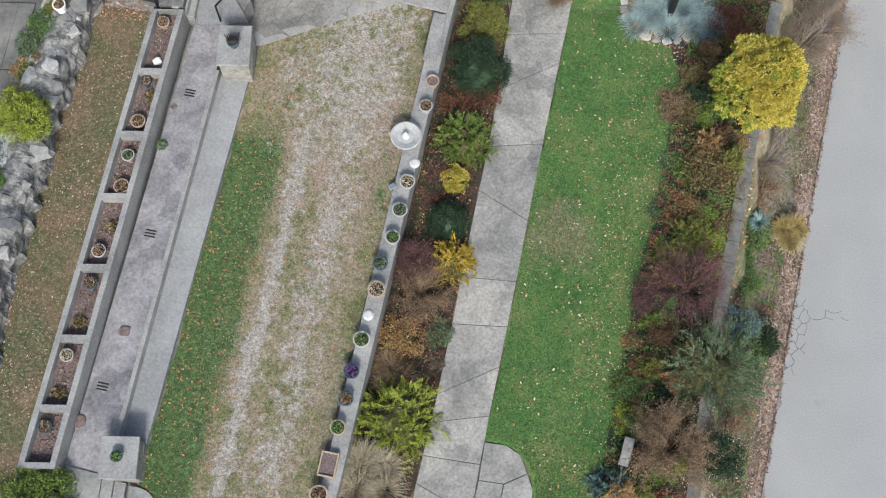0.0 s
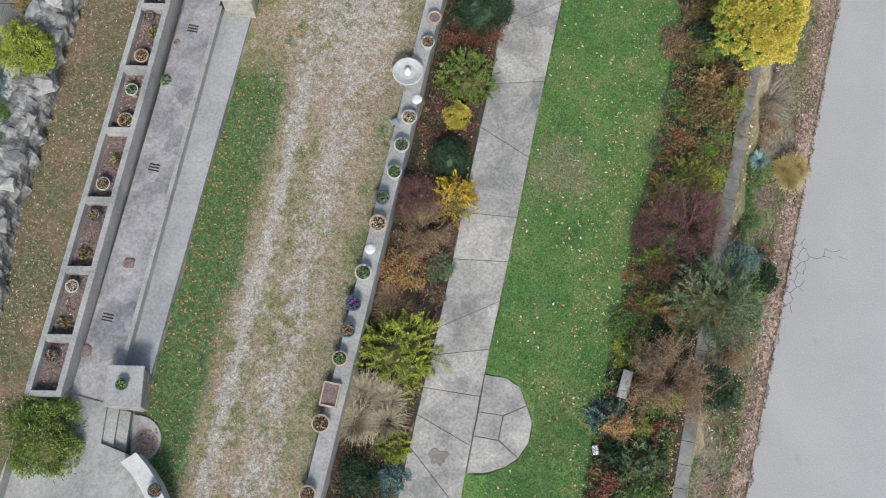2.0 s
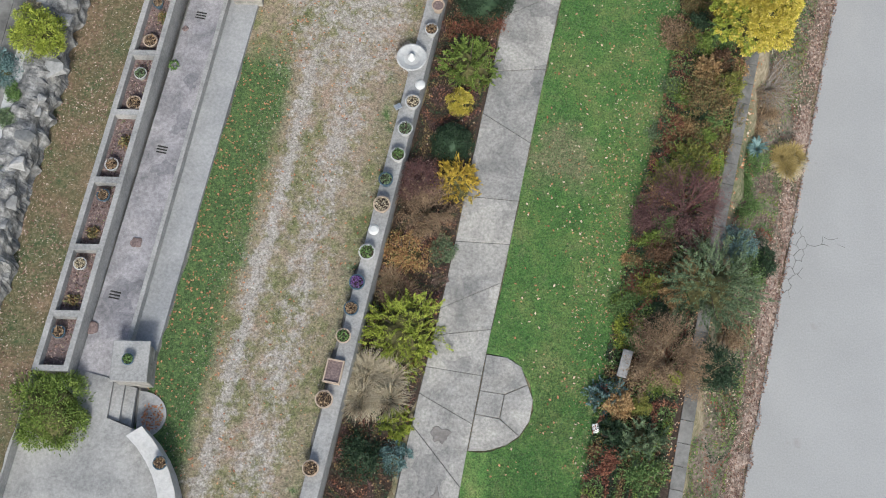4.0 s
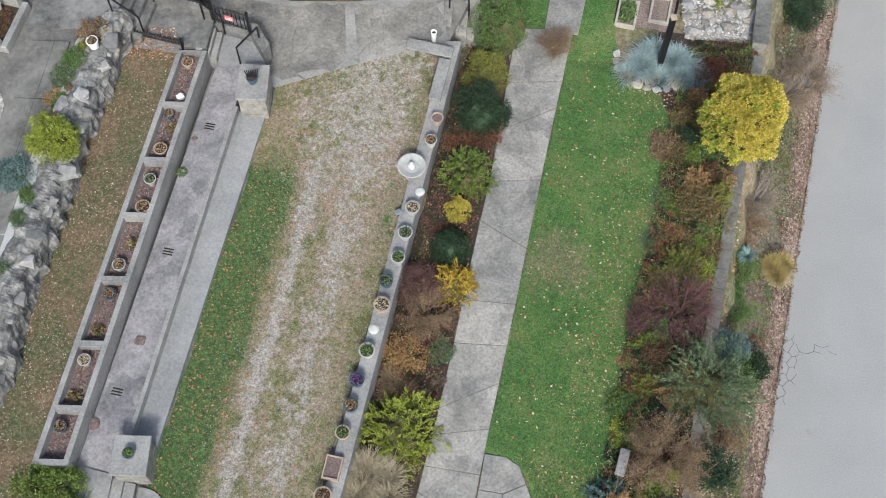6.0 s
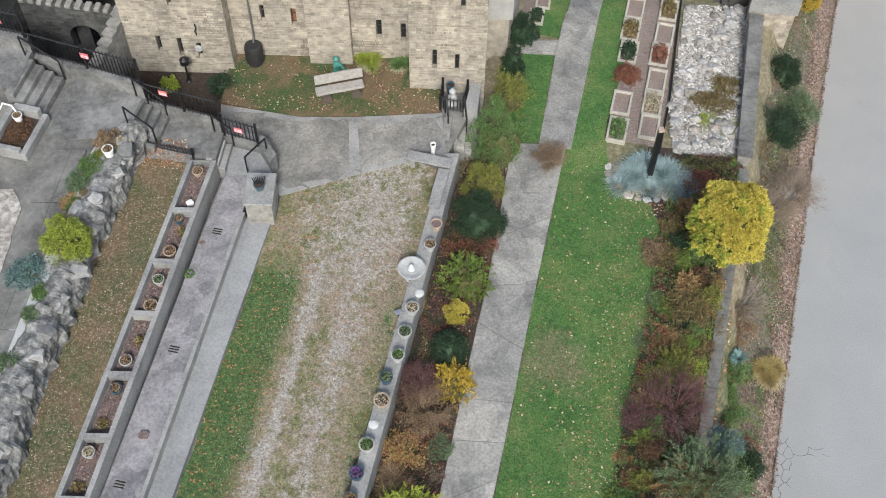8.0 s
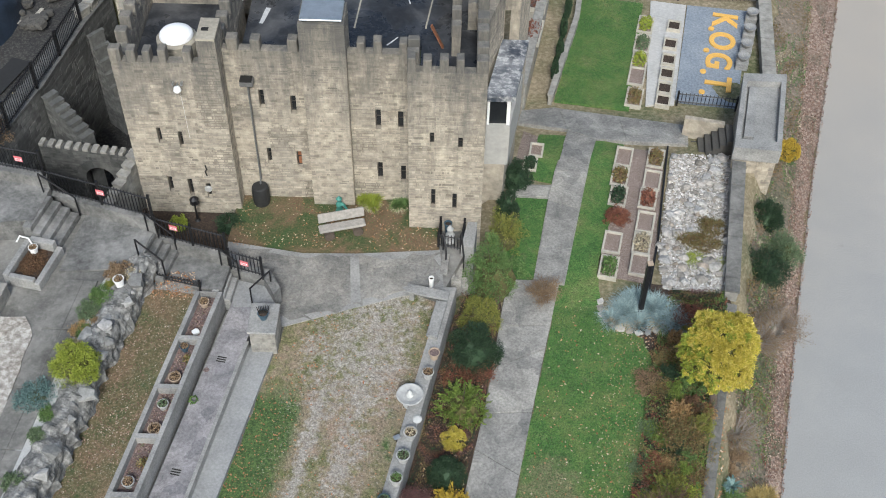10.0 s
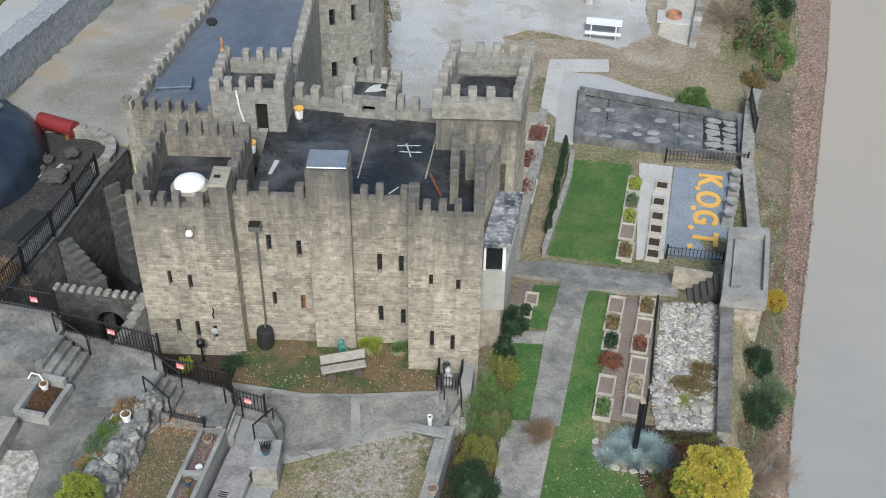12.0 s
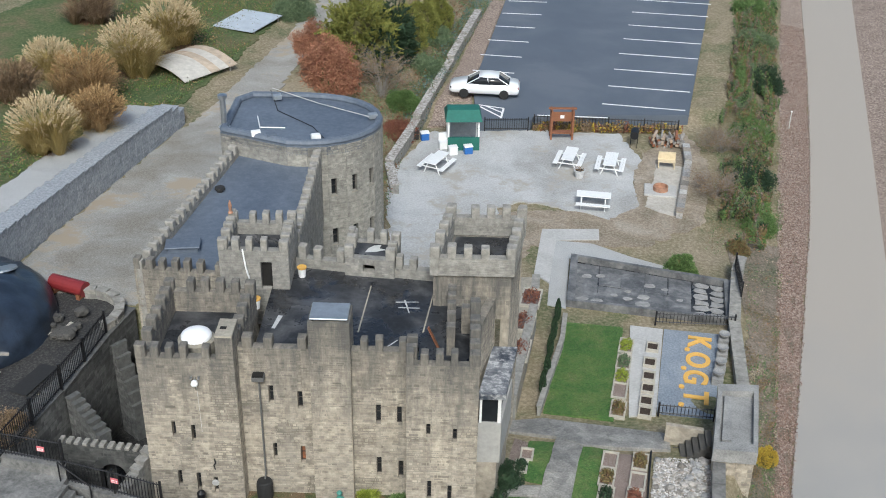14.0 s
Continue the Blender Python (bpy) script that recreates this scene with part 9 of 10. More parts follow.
for pts, r, m, lab in (([(-9.3, 40.3, 7.45), (-7.0, 39.3, 7.15), (-4.6, 37.6, 7.3)], 0.018, M_dullwhite, "white pipe lying on the tower roof"), ([(-9.4, 40.4, 7.3), (-8.8, 38.5, 7.1), (-7.0, 36.8, 7.1), (-6.3, 35.3, 7.2)], 0.02, M_rubber, "black cable lying over the tower roof"), ([(-9.6, 37.8, 7.1), (-9.3, 36.6, 7.1), (-8.2, 36.6, 7.1)], 0.03, M_white, "bent white pipe on the tower roof"), ([(-8.0, 25.0, 7.6), (-7.9, 24.9, 6.9), (-7.75, 24.85, 6.3)], 0.03, M_white, "white pipe down the stair turret")):
    bm = bmesh.new()
    tube(bm, pts, r, n=6)
    ob = part("roof_pipe", bm, m)
    tagged(ob, lab, "pipe")
for x, y, m in ((-9.0, 39.7, M_zinc), (-9.3, 35.6, M_white), (-8.6, 35.4, M_bluefelt), (-6.7, 35.4, M_white), (-4.45, 37.8, M_zinc)):
    b = thing("roof_box", "small metal box on the tower roof edge", "box", "roof boxes", at=pose(x, y, 7.15, 0, 0, 20))
    part("body", boxes((-0.2, 0.2, -0.15, 0.15, 0, 0.22), bevel=0.02), m, b)
dish = thing("finial", "red brown finial on the stair turret", "finial", at=pose(-8.75, 27.0, 7.97))
bm = bmesh.new()
lathe(bm, [(0.1, 0), (0.05, 0.1), (0.07, 0.3), (0.02, 0.5)], 10)
part("body", bm, M_rust, dish)

# ---------------------------------------------------------------- yard
def picnic_table(x, y, turn):
    t = thing("picnic_table", "white painted picnic table with two benches", "picnic table", "picnic tables", at=pose(x, y, -1.67, 0, 0, turn))
    for k in range(5):
        part("top_board", boxes((-0.93, 0.93, -0.36 + k * 0.145, -0.225 + k * 0.145, 0.72, 0.76)), M_white, t)
    for s in (-1, 1):
        for k in range(2):
            part("bench_board", boxes((-0.93, 0.93, s * 0.7 - 0.14 + k * 0.145, s * 0.7 - 0.01 + k * 0.145, 0.42, 0.46)), M_white, t)
    for s in (-0.65, 0.65):
        part("cross_beam", boxes((s - 0.03, s + 0.03, -0.8, 0.8, 0.36, 0.42)), M_white, t)
        for q in (-1, 1):
            bm = bmesh.new()
            tube(bm, [(s, q * 0.5, 0.0), (s, q * 0.2, 0.72)], 0.035, n=4)
            part("leg", bm, M_white, t)


picnic_table(-1.9, 51.0, 65)
picnic_table(5.85, 52.0, 75)
picnic_table(8.17, 51.4, 78)
picnic_table(6.8, 46.8, -8)
kk = thing("kiosk", "green roofed ticket kiosk with white posts", "kiosk", at=pose(-0.45, 54.6, -1.67, 0, 0, 4))
for x in (-0.9, 0.9):
    for y in (-0.85, 0.85):
        part("post", boxes((x - 0.05, x + 0.05, y - 0.05, y + 0.05, 0, 2.0)), M_white, kk)
bm = bmesh.new()
for a, b in (((-1.05, -1.05), (1.05, 1.05)),):
    v = [bm.verts.new(c) for c in ((-1.1, -1.1, 1.9), (1.1, -1.1, 1.9), (1.1, 1.1, 1.9), (-1.1, 1.1, 1.9), (-0.95, -0.45, 2.4), (0.95, -0.45, 2.4), (0.95, 0.45, 2.4), (-0.95, 0.45, 2.4))]
    for q in ((0, 1, 5, 4), (1, 2, 6, 5), (2, 3, 7, 6), (3, 0, 4, 7), (4, 5, 6, 7), (3, 2, 1, 0)):
        bm.faces.new([v[i] for i in q])
part("roof", bm, M_green, kk, "dark green canvas roof")
part("counter", boxes((-0.95, 0.95, -0.95, -0.85, 0, 0.85)), M_green, kk)
part("back_panel", boxes((-0.85, 0.85, 0.8, 0.85, 0.2, 1.9)), M_zinc, kk)
for x, y, m, lab in ((-2.76, 55.1, M_blue, "blue and white cool box"), (-0.1, 53.3, M_blue, "blue and white cool box"), (-1.6, 53.9, M_white, "white plastic chair"), (-1.0, 53.1, M_white, "small white stool"), (-3.4, 55.2, M_rubber, "black barrel beside the wall")):
    c = thing("cool_box" if "cool" in lab else ("stool" if "stool" in lab or "chair" in lab else "barrel"), lab + " near the kiosk", "box" if "cool" in lab else "seat", at=pose(x, y, -1.67, 0, 0, 15))
    part("body", boxes((-0.25, 0.25, -0.2, 0.2, 0, 0.45), bevel=0.03), m, c)
    part("lid", boxes((-0.27, 0.27, -0.22, 0.22, 0.45, 0.53), bevel=0.02), M_white if m is not M_rubber else M_rubber, c)
    if "chair" in lab:
        part("backrest", boxes((-0.25, 0.25, 0.16, 0.22, 0.53, 0.95), bevel=0.02), M_white, c)
ar = thing("wooden_swing", "red brown wooden swing frame at the fence", "swing", at=pose(5.6, 55.9, -1.67, 0, 0, 2))
for x in (-0.65, 0.65):
    for y in (-0.3, 0.3):
        part("post", boxes((x - 0.06, x + 0.06, y - 0.06, y + 0.06, 0, 1.8)), M_redwood, ar)
    part("beam", boxes((x - 0.05, x + 0.05, -0.4, 0.4, 1.8, 1.9)), M_redwood, ar)
part("top_beam", boxes((-0.85, 0.85, -0.08, 0.08, 1.9, 2.0)), M_redwood, ar)
part("panel", boxes((-0.6, 0.6, -0.03, 0.03, 1.1, 1.7)), M_redwood, ar)
part("seat", boxes((-0.6, 0.6, -0.35, 0.1, 0.4, 0.48)), M_redwood, ar)
part("notice", boxes((-0.12, 0.12, -0.05, -0.035, 1.3, 1.5)), M_white, ar)
sm = thing("barrel_grill", "black barrel grill on legs", "grill", at=pose(9.95, 54.9, -1.67, 0, 0, 80))
bm = bmesh.new()
tube(bm, [(-0.4, 0, 0.85), (0.4, 0, 0.85)], 0.25, n=14)
part("drum", bm, M_iron, sm)
for x in (-0.3, 0.3):
    for y in (-0.2, 0.2):
        part("leg", boxes((x - 0.02, x + 0.02, y - 0.02, y + 0.02, 0, 0.7)), M_iron, sm)
wp = thing("wood_pile", "stack of split firewood logs", "wood pile", at=pose(12.0, 55.2, -1.7, 0, 0, -5))
rng = random.Random(4)
for k in range(60):
    bm = bmesh.new()
    x, z = rng.uniform(-0.95, 0.95), rng.uniform(0.08, 0.75)
    tube(bm, [(x, -0.4 + rng.uniform(-0.2, 0.2), z), (x + rng.uniform(-0.2, 0.2), 0.35 + rng.uniform(-0.2, 0.2), z + rng.uniform(-0.05, 0.1))], rng.uniform(0.06, 0.11), n=6)
    part("log", bm, rng.choice((M_terracotta, M_wood, M_redwood, M_greybark)), wp)
bb = thing("garden_bench", "pale yellow wooden garden bench", "bench", at=pose(11.5, 51.9, -1.62, 0, 0, -6))
M_palewood = plain_mat("pale_wood", (0.6, 0.5, 0.33), 0.7, 0, 0.12, 8, 0.2)
part("seat", boxes((-0.5, 0.5, -0.22, 0.22, 0.4, 0.45)), M_palewood, bb)
part("backrest", boxes((-0.5, 0.5, 0.18, 0.23, 0.45, 0.9)), M_palewood, bb)
for x in (-0.45, 0.45):
    for y in (-0.18, 0.18):
        part("leg", boxes((x - 0.03, x + 0.03, y - 0.03, y + 0.03, 0, 0.4)), M_palewood, bb)
fp = thing("fire_pit", "round rusty fire ring on a stone hearth", "fire pit", at=pose(10.75, 48.8, -1.66, 0, 0, -8))
part("hearth", boxes((-0.9, 0.9, -0.7, 0.7, 0, 0.12), bevel=0.02), M_palewalk, fp)
bm = bmesh.new()
lathe(bm, [(0.42, 0.12), (0.42, 0.36), (0.36, 0.36), (0.36, 0.16), (0.02, 0.15)], 20)
part("ring", bm, M_rust, fp)
M_hearth = ground_mat("cream_hearth_stone", [(0.33, 0.3, 0.255), (0.46, 0.425, 0.37), (0.58, 0.545, 0.485)], [(0.36, 0.325, 0.275), (0.52, 0.485, 0.43)], 7, 1.1, 0.5)
drape("hearth_paving", [(9.6, 46.9), (11.4, 45.6), (12.9, 52.0), (11.0, 52.4), (10.4, 49.5)], M_hearth, 0.05, 1.0, label="pale stone paving round the fire pit", wobble=0.15)
stone_wall("hearth_wall", [(11.5, 45.6, -1.35), (13.0, 52.2, -1.3), (13.2, 54.5, -1.25)], 0.35, "low dry stone edge of the fire place", M_paleboulder, row=0.2, width=0.35, base=-2.0)
pb = pot(6.31, 50.4, -1.67, 0.32, 0.5, M_paleseal, "pale half barrel planter on gravel", "brown", group="yard planters")

# car
def lofted(sections, material, name, parent, label=""):
    """A closed skin through like-numbered outlines."""
    bm = bmesh.new()
    rings = [[bm.verts.new(p) for p in s] for s in sections]
    n = len(sections[0])
    for a, b in zip(rings, rings[1:]):
        for i in range(n):
            bm.faces.new((a[i], a[(i + 1) % n], b[(i + 1) % n], b[i]))
    bm.faces.new(rings[0][::-1])
    bm.faces.new(rings[-1])
    bmesh.ops.recalc_face_normals(bm, faces=bm.faces[:])
    ob = part(name, bm, material, parent, label)
    for poly in ob.data.polygons:
        poly.use_smooth = True
    return ob


car = thing("car", "white four-door saloon car parked on asphalt", "car", at=pose(0.9, 61.1, PARK_Z, 0, 0, 176) @ Matrix.Diagonal((0.92, 0.94, 0.96, 1)))
low, hi = 0.28, 0.8


def section(x, w, z0, z1):
    return [(x, -w, z0 + 0.1), (x, -w * 0.85, z0), (x, w * 0.85, z0), (x, w, z0 + 0.1), (x, w, z1 - 0.18), (x, w * 0.9, z1), (x, -w * 0.9, z1), (x, -w, z1 - 0.18)]


lofted([section(-2.45, 0.72, 0.4, 0.75), section(-2.3, 0.86, 0.28, 0.88), section(-1.5, 0.92, low, 0.98), section(-0.9, 0.93, low, 0.98), section(0.9, 0.93, low, 0.96), section(1.5, 0.92, low, 0.9), section(2.25, 0.84, 0.28, 0.76), section(2.45, 0.7, 0.36, 0.66)], M_carpaint, "body", car)


def cabin(x, w, z):
    return [(x, -w, z[0]), (x, w, z[0]), (x, w * 0.82, z[1]), (x, -w * 0.82, z[1])]


lofted([cabin(-1.75, 0.8, (0.9, 0.97)), cabin(-0.95, 0.86, (0.9, 1.4)), cabin(0.35, 0.86, (0.9, 1.42)), cabin(1.25, 0.82, (0.86, 0.93))], M_glass, "cabin_glass", car)
lofted([[(-1.0, -0.68, 1.39), (-1.0, 0.68, 1.39), (-1.0, 0.6, 1.44), (-1.0, -0.6, 1.44)], [(-0.3, -0.72, 1.41), (-0.3, 0.72, 1.41), (-0.3, 0.6, 1.48), (-0.3, -0.6, 1.48)], [(0.4, -0.68, 1.4), (0.4, 0.68, 1.4), (0.4, 0.6, 1.45), (0.4, -0.6, 1.45)]], M_carpaint, "roof", car)
for s in (-1, 1):
    for x0, x1 in ((-1.75, -0.98), (-0.3, -0.22), (0.38, 1.25)):
        bm = bmesh.new()
        tube(bm, [(x0, s * 0.8, 0.95), (x1, s * (0.71 if abs(x1) < 1.2 else 0.8), 1.4 if x0 < -1 or x0 == -0.3 else 0.93)] if x0 != 0.38 else [(0.38, s * 0.71, 1.4), (1.25, s * 0.8, 0.93)], 0.035, n=5)
        part("pillar", bm, M_carpaint, car)
    for x in (-1.4, 1.4):
        wh = thing("wheel", "", "")
        wh.parent = car
        bm = bmesh.new()
        lathe(bm, [(0.22, -0.1), (0.33, -0.09), (0.34, 0.0), (0.33, 0.09), (0.22, 0.1)], 22, pose(x, s * 0.84, 0.33, 90))
        part("tyre", bm, M_rubber, wh)
        bm = bmesh.new()
        lathe(bm, [(0.2, -0.02), (0.22, 0.08), (0.2, 0.1), (0.06, 0.07), (0.02, 0.09)], 14, pose(x, s * 0.86, 0.33, 90 * s))
        part("rim", bm, M_metal, wh)
    part("headlight", boxes((2.22, 2.4, s * 0.6 - 0.16, s * 0.6 + 0.16, 0.58, 0.7), bevel=0.02), M_glass, car)
    part("tail_light", boxes((-2.42, -2.28, s * 0.62 - 0.16, s * 0.62 + 0.16, 0.66, 0.8), bevel=0.02), M_red, car)

# ---------------------------------------------------------------- hill side
dome_v, dome_f = [], []
N, K = 64, 18
for j in range(K + 1):
    e = math.pi / 2 * j / K
    for i in range(N):
        a = 2 * math.pi * i / N
        k = 1 + 0.05 * noise.noise((math.cos(a) * 3, math.sin(a) * 3, e * 4)) - 0.05 * abs(noise.noise((math.cos(a) * 7, math.sin(a) * 7, e * 2)))
        dome_v.append((2.9 * math.cos(a) * math.cos(e) * k, 3.6 * math.sin(a) * math.cos(e) * k, 2.0 * math.sin(e) ** 0.85 * k))
for j in range(K):
    for i in range(N):
        dome_f.append((j * N + i, j * N + (i + 1) % N, (j + 1) * N + (i + 1) % N, (j + 1) * N + i))
# mound under a tarpaulin; what it covers is unseen
tarp = thing("tarp_mound", "large mound under a dark tarpaulin", "tarpaulin", at=pose(-18.6, 26.6, 3.1, 0, 0, 20))
raw("tarpaulin", dome_v, dome_f, M_tarp, tarp, smooth=True)
# pale disc paints the highlight on top of the tarpaulin
bm = bmesh.new()
lathe(bm, [(0.75, 0.0), (0.73, 0.06), (0.02, 0.1)], 20, Matrix.Translation((0.9, 0.9, 1.72)) @ Matrix.Rotation(radians(-18), 4, "X"))
part("highlight_patch", bm, M_zinc, tarp, "pale round patch painting a highlight on tarpaulin")
rp = thing("oil_tank", "red painted cylindrical tank beside the drive", "tank", at=pose(-15.8, 28.75, 3.6, 0, 0, -22))
bm = bmesh.new()
tube(bm, [(-0.8, 0, 0), (0.8, 0, 0)], 0.31, n=18)
part("drum", bm, M_red, rp)
for x in (-0.6, 0.6):
    part("saddle", boxes((x - 0.08, x + 0.08, -0.3, 0.3, -0.5, -0.15)), M_redwood, rp)
bm = bmesh.new()
box(bm, -0.9, 0.9, -0.35, 0.35, 0, 0.04, pose(-15.3, 22.9, 3.27, 0, 0, 72))
tagged(part("rubber_mat", bm, M_rubber), "black rubber mat on the ground", "mat")
for k, (x, y, tn) in enumerate(((-16.3, 24.6, 70), (-16.9, 22.9, 60), (-15.9, 25.6, 40), (-15.2, 26.1, 75))):
    bm = bmesh.new()
    box(bm, -0.5, 0.5, -0.07, 0.07, 0, 0.05, pose(x, y, 3.27, 0, 0, tn), 0.005)
    tagged(part("board", bm, M_paleboard if k % 2 else M_wood), "weathered board lying on the ground", "board", "loose boards")
pt = thing("wooden_post", "pale wooden gate post with a cross bar", "post", at=pose(-16.6, 22.3, 3.2))
part("upright", boxes((-0.07, 0.07, -0.07, 0.07, 0, 1.5), bevel=0.01), M_wood, pt)
bm = bmesh.new()
box(bm, -0.6, 0.3, -0.05, 0.05, 1.45, 1.55, pose(0, 0, 0, 0, 20, 30))
part("bar", bm, M_wood, pt)
hp = thing("scrap_heap", "dark heap of debris beside the tarpaulin", "debris heap", at=pose(-15.4, 26.4, 3.2))
rng = random.Random(9)
for k in range(24):
    bm = bmesh.new()
    boulder(bm, (rng.uniform(-0.9, 0.7), rng.uniform(-1.0, 0.9), rng.uniform(0.05, 0.3)), rng.uniform(0.15, 0.35), rng, 0.6)
    part("lump", bm, M_joint, hp)
drape("bare_ground", [(-30, 18.3), (-15.4, 18.6), (-14.5, 22.2), (-13.95, 25.9), (-13.4, 27.8), (-14.0, 28.7), (-17.5, 28.8), (-30, 26)], M_cindershade, 0.025, 1.0, label="dark trodden ground by the tarpaulin", wobble=0.2)

def curved_sheet(x, y, z, turn, w, l, rise, label, mats):
    s = thing("metal_sheet", label, "sheet", "sheets on the hill", at=pose(x, y, z, 0, 0, turn))
    cols = len(mats)
    for c, m in enumerate(mats):
        bm = bmesh.new()
        rows = []
        for i in range(9):
            t = -1 + 2 * i / 8
            zz = rise * (1 - t * t) + 0.25
            rows.append([bm.verts.new((-w + 2 * w * (c + k) / cols, t * l, zz + o)) for k in (0, 1) for o in (0, -0.05)])
        for a, b in zip(rows, rows[1:]):
            bm.faces.new((a[0], a[2], b[2], b[0]))
            bm.faces.new((a[1], b[1], b[3], a[3]))
            bm.faces.new((a[0], b[0], b[1], a[1]))
            bm.faces.new((a[2], a[3], b[3], b[2]))
        part("panel", bm, m, s)
    for sx in (-w * 0.8, w * 0.8):
        for sy in (-l * 0.9, l * 0.9):
            part("leg", boxes((sx - 0.04, sx + 0.04, sy - 0.04, sy + 0.04, -0.3, 0.3 + rise * 0.18)), M_wood, s)


curved_sheet(-17.8, 58.6, land(-17.8, 58.6), 52, 2.1, 2.3, 0.5, "curved pale sheet roof streaked with rust", [M_panel, M_panel, M_panel, M_rustypanel, M_panel, M_rustypanel])
curved_sheet(-15.6, 67.9, land(-15.6, 67.9), 68, 2.0, 1.6, 0.0, "flat grey metal sheet lying on grass", [M_palesheet, M_palesheet])

# cracks in the lane edge
cr = thing("road_crack", "branching dark cracks at the lane edge", "crack")
rng = random.Random(12)
web = {(i, j): (x_road(7.3 + 0.17 * j) + 0.02 + 0.21 * i + rng.uniform(-0.04, 0.04) + (0.055 if (i + j) % 2 else -0.055), 7.3 + 0.17 * j + rng.uniform(-0.05, 0.05)) for i in range(3) for j in range(13) if not (i == 2 and (j < 3 or j > 10))}
web.update({(i, 9): (x_road(8.8) + 0.45 + 0.21 * (i - 2), 8.82 + rng.uniform(-0.07, 0.07)) for i in range(3, 9)})
web.update({(i, 10): (x_road(9.0) + 0.45 + 0.21 * (i - 2), 9.03 + rng.uniform(-0.07, 0.07)) for i in range(3, 7)})
lines = [((i, j), (i, j + 1)) for i, j in web] + [((i, j), (i + 1, j)) for i, j in web if (i + j) % 2 or i > 1]
for a, b in lines:
    if a in web and b in web and rng.random() < (0.92 if b[0] < 3 else 0.6):
        (x0, y0), (x1, y1) = web[a], web[b]
        mid_ = ((x0 + x1) / 2 + rng.uniform(-0.03, 0.03), (y0 + y1) / 2 + rng.uniform(-0.03, 0.03))
        bm = bmesh.new()
        tube(bm, [(x0, y0, -2.499), (*mid_, -2.499), (x1, y1, -2.499)], rng.uniform(0.004, 0.009), 0.005, 4)
        part("crack", bm, M_joint, cr)

# understorey between the shrubs
def understorey(label, n, yr, lo, hi, mats, top=0.35, size=0.05, keep=None, hump=False):
    """Tangled low leaves filling a strip between two edges."""
    ys = NR.uniform(*yr, n)
    a, b = np.array([lo(v) for v in ys]), np.array([hi(v) for v in ys])
    k = NR.uniform(0, 1, n)
    xs = a + (b - a) * k
    if keep:
        ok = np.array([keep(p, q) for p, q in zip(xs, ys)])
        xs, ys, k = xs[ok], ys[ok], k[ok]
    pick = np.array([int(abs(noise.noise((p * 0.55, q * 0.55, 6)) * 18 + NR.uniform(0, 0.5))) % len(mats) for p, q in zip(xs, ys)])
    swell = 0.5 + np.array([max(0, noise.noise((p * 1.3, q * 1.3, 1)) + 0.5) for p, q in zip(xs, ys)])
    if hump:
        swell = swell * np.sin(np.pi * np.clip(k, 0.08, 0.92)) ** 0.6
    rise = NR.uniform(0, 1, len(xs)) ** (0.45 if hump else 1.5)
    zz = np.array([land(p, q) for p, q in zip(xs, ys)]) + 0.05 + rise * top * swell
    for i, m in enumerate(mats):
        c = np.stack([xs, ys, zz], 1)[pick == i]
        if len(c):
            v, q = leaf_quads(c, unit(len(c)), size, 0.45)
            tagged(leaves("undergrowth", None, v, q, m, "stuff"), label, "undergrowth")


bed_edge = [(1, 2.5), (3.6, 3.05), (6.4, 3.62), (8.8, 4.15), (11.55, 4.85), (14.43, 5.4), (17.5, 6.3)]
understorey("low tangled perennials in the long bed", 60000, (1, 17.3), lambda y: lerp_table(bed_edge, y), lambda y: x_rightwall(y) - 0.28, [L_mixed, L_green, L_dark, L_red, L_green, L_leafgreen, L_deadbrown, L_dark, L_mixed, L_purple], 0.26, 0.03)
understorey("low tangled plants in the terrace bed", 38000, (0, 17.3), lambda y: x_potwall(y) + 0.05, lambda y: path_left(y) - 0.06, [L_deadbrown, L_dark, L_mixed, L_purple, L_red], 0.22, 0.024)
understorey("weeds and dry stems on the bank", 40000, (0, 60), lambda y: x_rightwall(y) + 0.35 - (2.3 if y > 42 else 0), lambda y: x_road(y) - lerp_table([(24, 0.7), (57, 1.8)], y), [L_mixed, L_brown, L_green, L_straw, L_green, L_sage, L_brown], 0.25, 0.04, lambda x, y: patchy(x, y, 0.5, -0.05))
understorey("green weeds and pink stems on the near bank", 26000, (1, 17), lambda y: x_rightwall(y) + 0.3, lambda y: x_road(y) - 0.6, [L_green, L_leafgreen, L_dead, L_green, L_red, L_dark, L_green], 0.2, 0.03, lambda x, y: patchy(x, y, 0.8, -0.15))
hill_edge = [(27, -21.9), (34, -21.0), (40, -20.2), (46, -19.2), (50, -18.2), (52, -17.2), (60, -15.4), (85, -11.5)]
drape("hill_grass", [(lerp_table(hill_edge, y) + 0.2, y) for y in (28, 34, 40, 46, 52, 60, 72, 84)] + [(-26, 84), (-34, 60), (-36, 28)], M_hillgrass, 0.03, 1.6, label="rough green and brown grass of the hill", wobble=0.4)
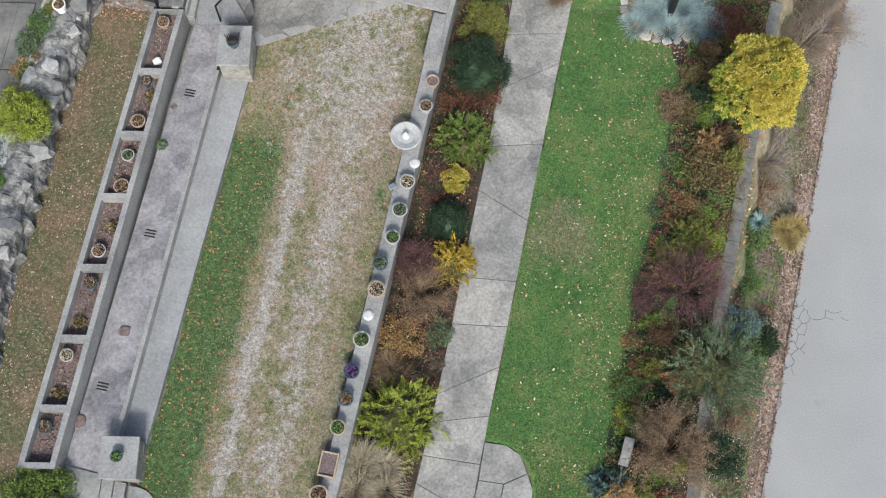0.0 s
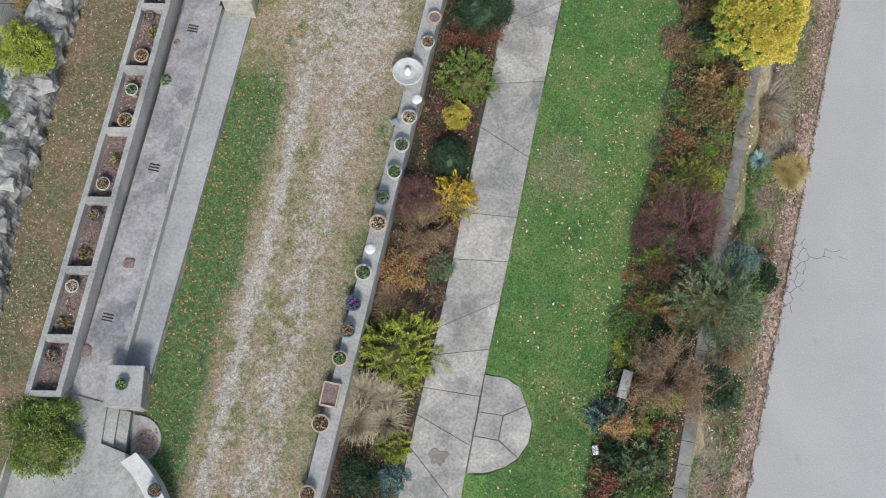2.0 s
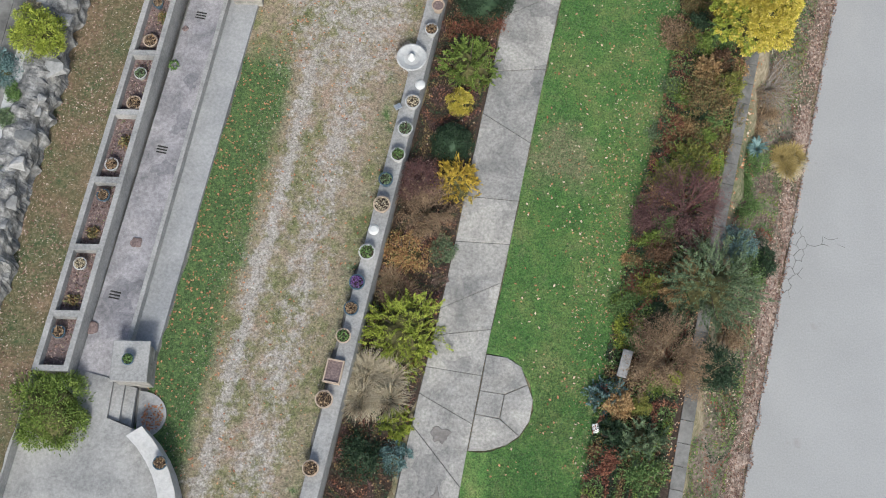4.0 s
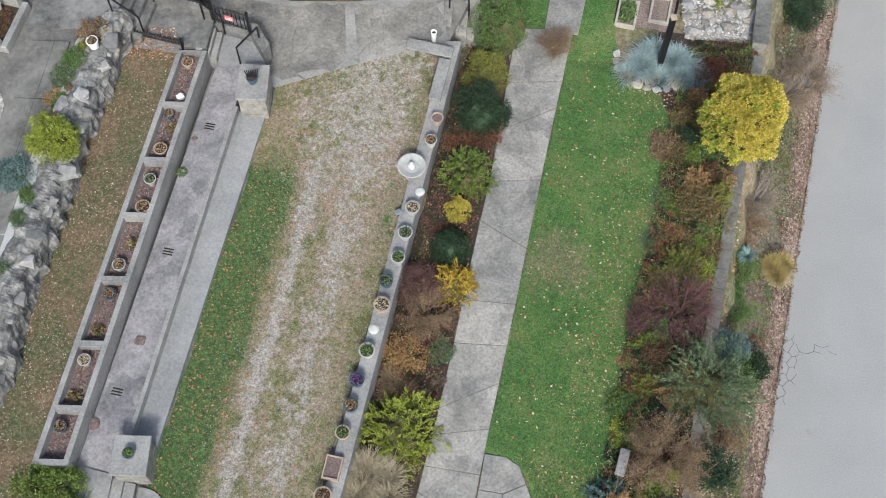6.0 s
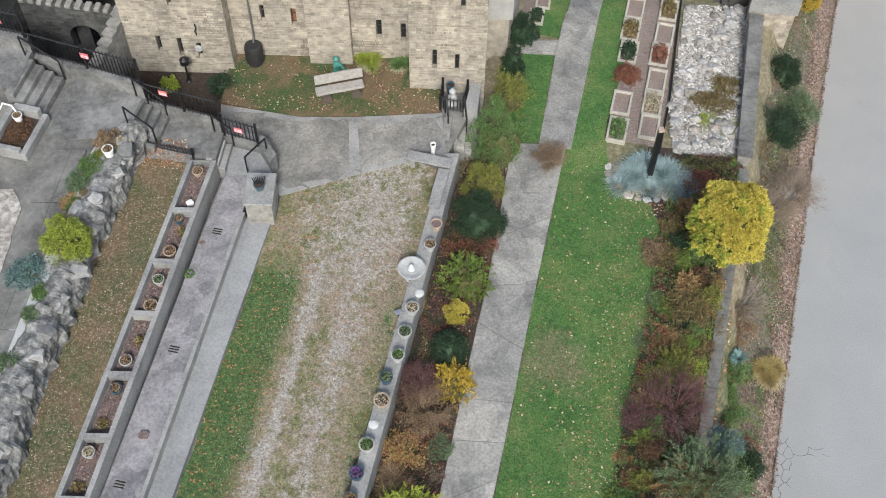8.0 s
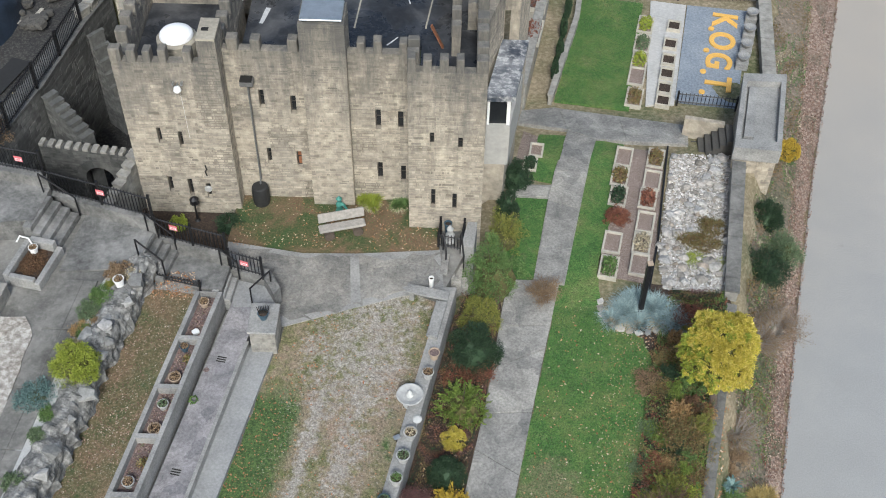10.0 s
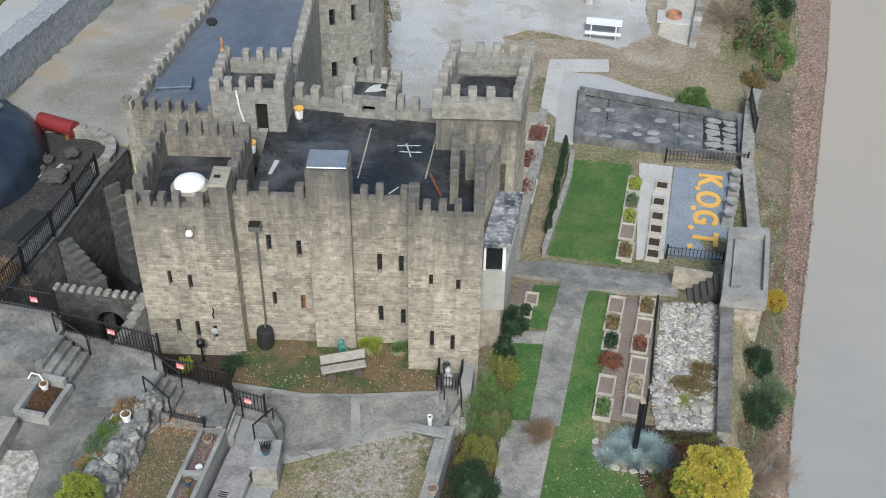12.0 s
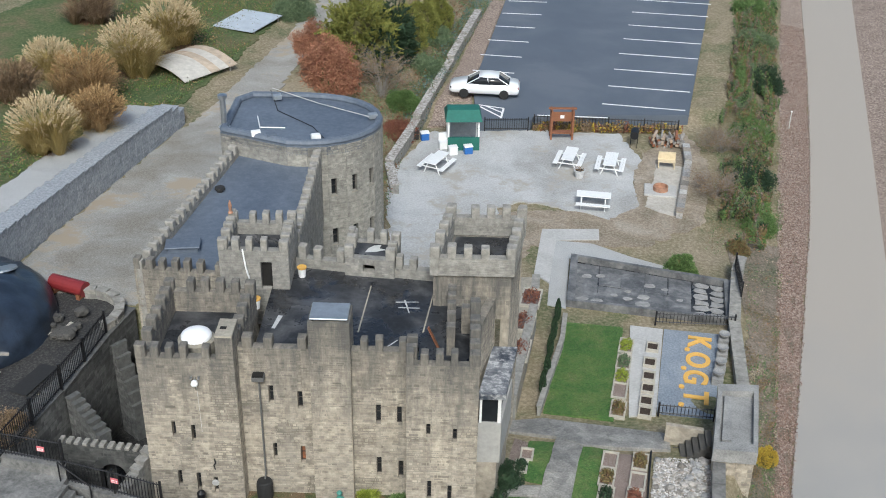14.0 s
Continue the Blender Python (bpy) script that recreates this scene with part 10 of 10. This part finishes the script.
understorey("rough grass and weeds on the hill", 75000, (30, 85), lambda y: lerp_table(hill_edge, y) - 11, lambda y: lerp_table(hill_edge, y), [L_green, L_mixed, L_leafgreen, L_brown, L_green, L_rusty], 0.22, 0.06, lambda x, y: patchy(x, y, 0.4, -0.2))
understorey("brush on the bank behind the round tower", 20000, (42, 85), lambda y: lerp_table([(41, -10.5), (60, -9), (85, -3)], y), lambda y: lerp_table([(41, -4.5), (56, -3.8), (85, 1)], y), [L_brown, L_mixed, L_red, L_sage, L_green], 0.45, 0.07)
understorey("ivy and bramble thicket on the lane bank", 120000, (43, 96), lambda y: x_road(y) - lerp_table([(43, 4.2), (50, 5.3), (60, 5.6), (88, 5.4)], y) + 0.6 * noise.noise((y * 0.4, 0, 0)), lambda y: x_road(y) - 2.3 + 0.4 * noise.noise((y * 0.6, 3, 0)), [L_green, L_mixed, L_dead, L_sage, L_green, L_dark, L_brown, L_mixed], 1.2, 0.062, lambda x, y: noise.noise((x * 0.6, y * 0.35, 4)) > -0.22, True)
understorey("brown and yellow plants along the yard railing", 5000, (56.75, 57.5), lambda y: 3.9, lambda y: 13.2, [L_brown, L_mixed, L_amber, L_red], 0.5, 0.07)
mk = thing("marker_post", "thin pale marker post on the leaf verge", "post", at=pose(20.54, 59.60, -2.45))
part("rod", boxes((-0.025, 0.025, -0.025, 0.025, 0, 1.3)), M_dullwhite, mk)
part("cap", boxes((-0.05, 0.05, -0.05, 0.05, 1.3, 1.38), bevel=0.01), M_white, mk)
part("roof_patch", prisms(([(-3.85, 26.55), (-3.45, 26.6), (-3.1, 26.75), (-3.35, 26.85), (-3.3, 27.1), (-3.55, 27.05), (-3.75, 26.85)], 6.71, 6.728)), M_dullwhite, castle, "white sealant patch on roof")
drape("leaf_verge", [(-2.7, 57.0), (0.15, 57.5), (0.1, 61.5), (0.35, 64.7), (2.6, 81.0), (1.4, 81.0), (-0.9, 66.4)], M_leafbed, 0.05, 1.2, label="leaf covered strip beside the parking place", wobble=0.15)
understorey("sage green plants on the retaining wall", 9000, (56, 84), lambda y: -4.6 + 0.19 * (y - 56), lambda y: -3.1 + 0.19 * (y - 56), [L_sage, L_blue, L_sage, L_mixed], 0.6, 0.07)
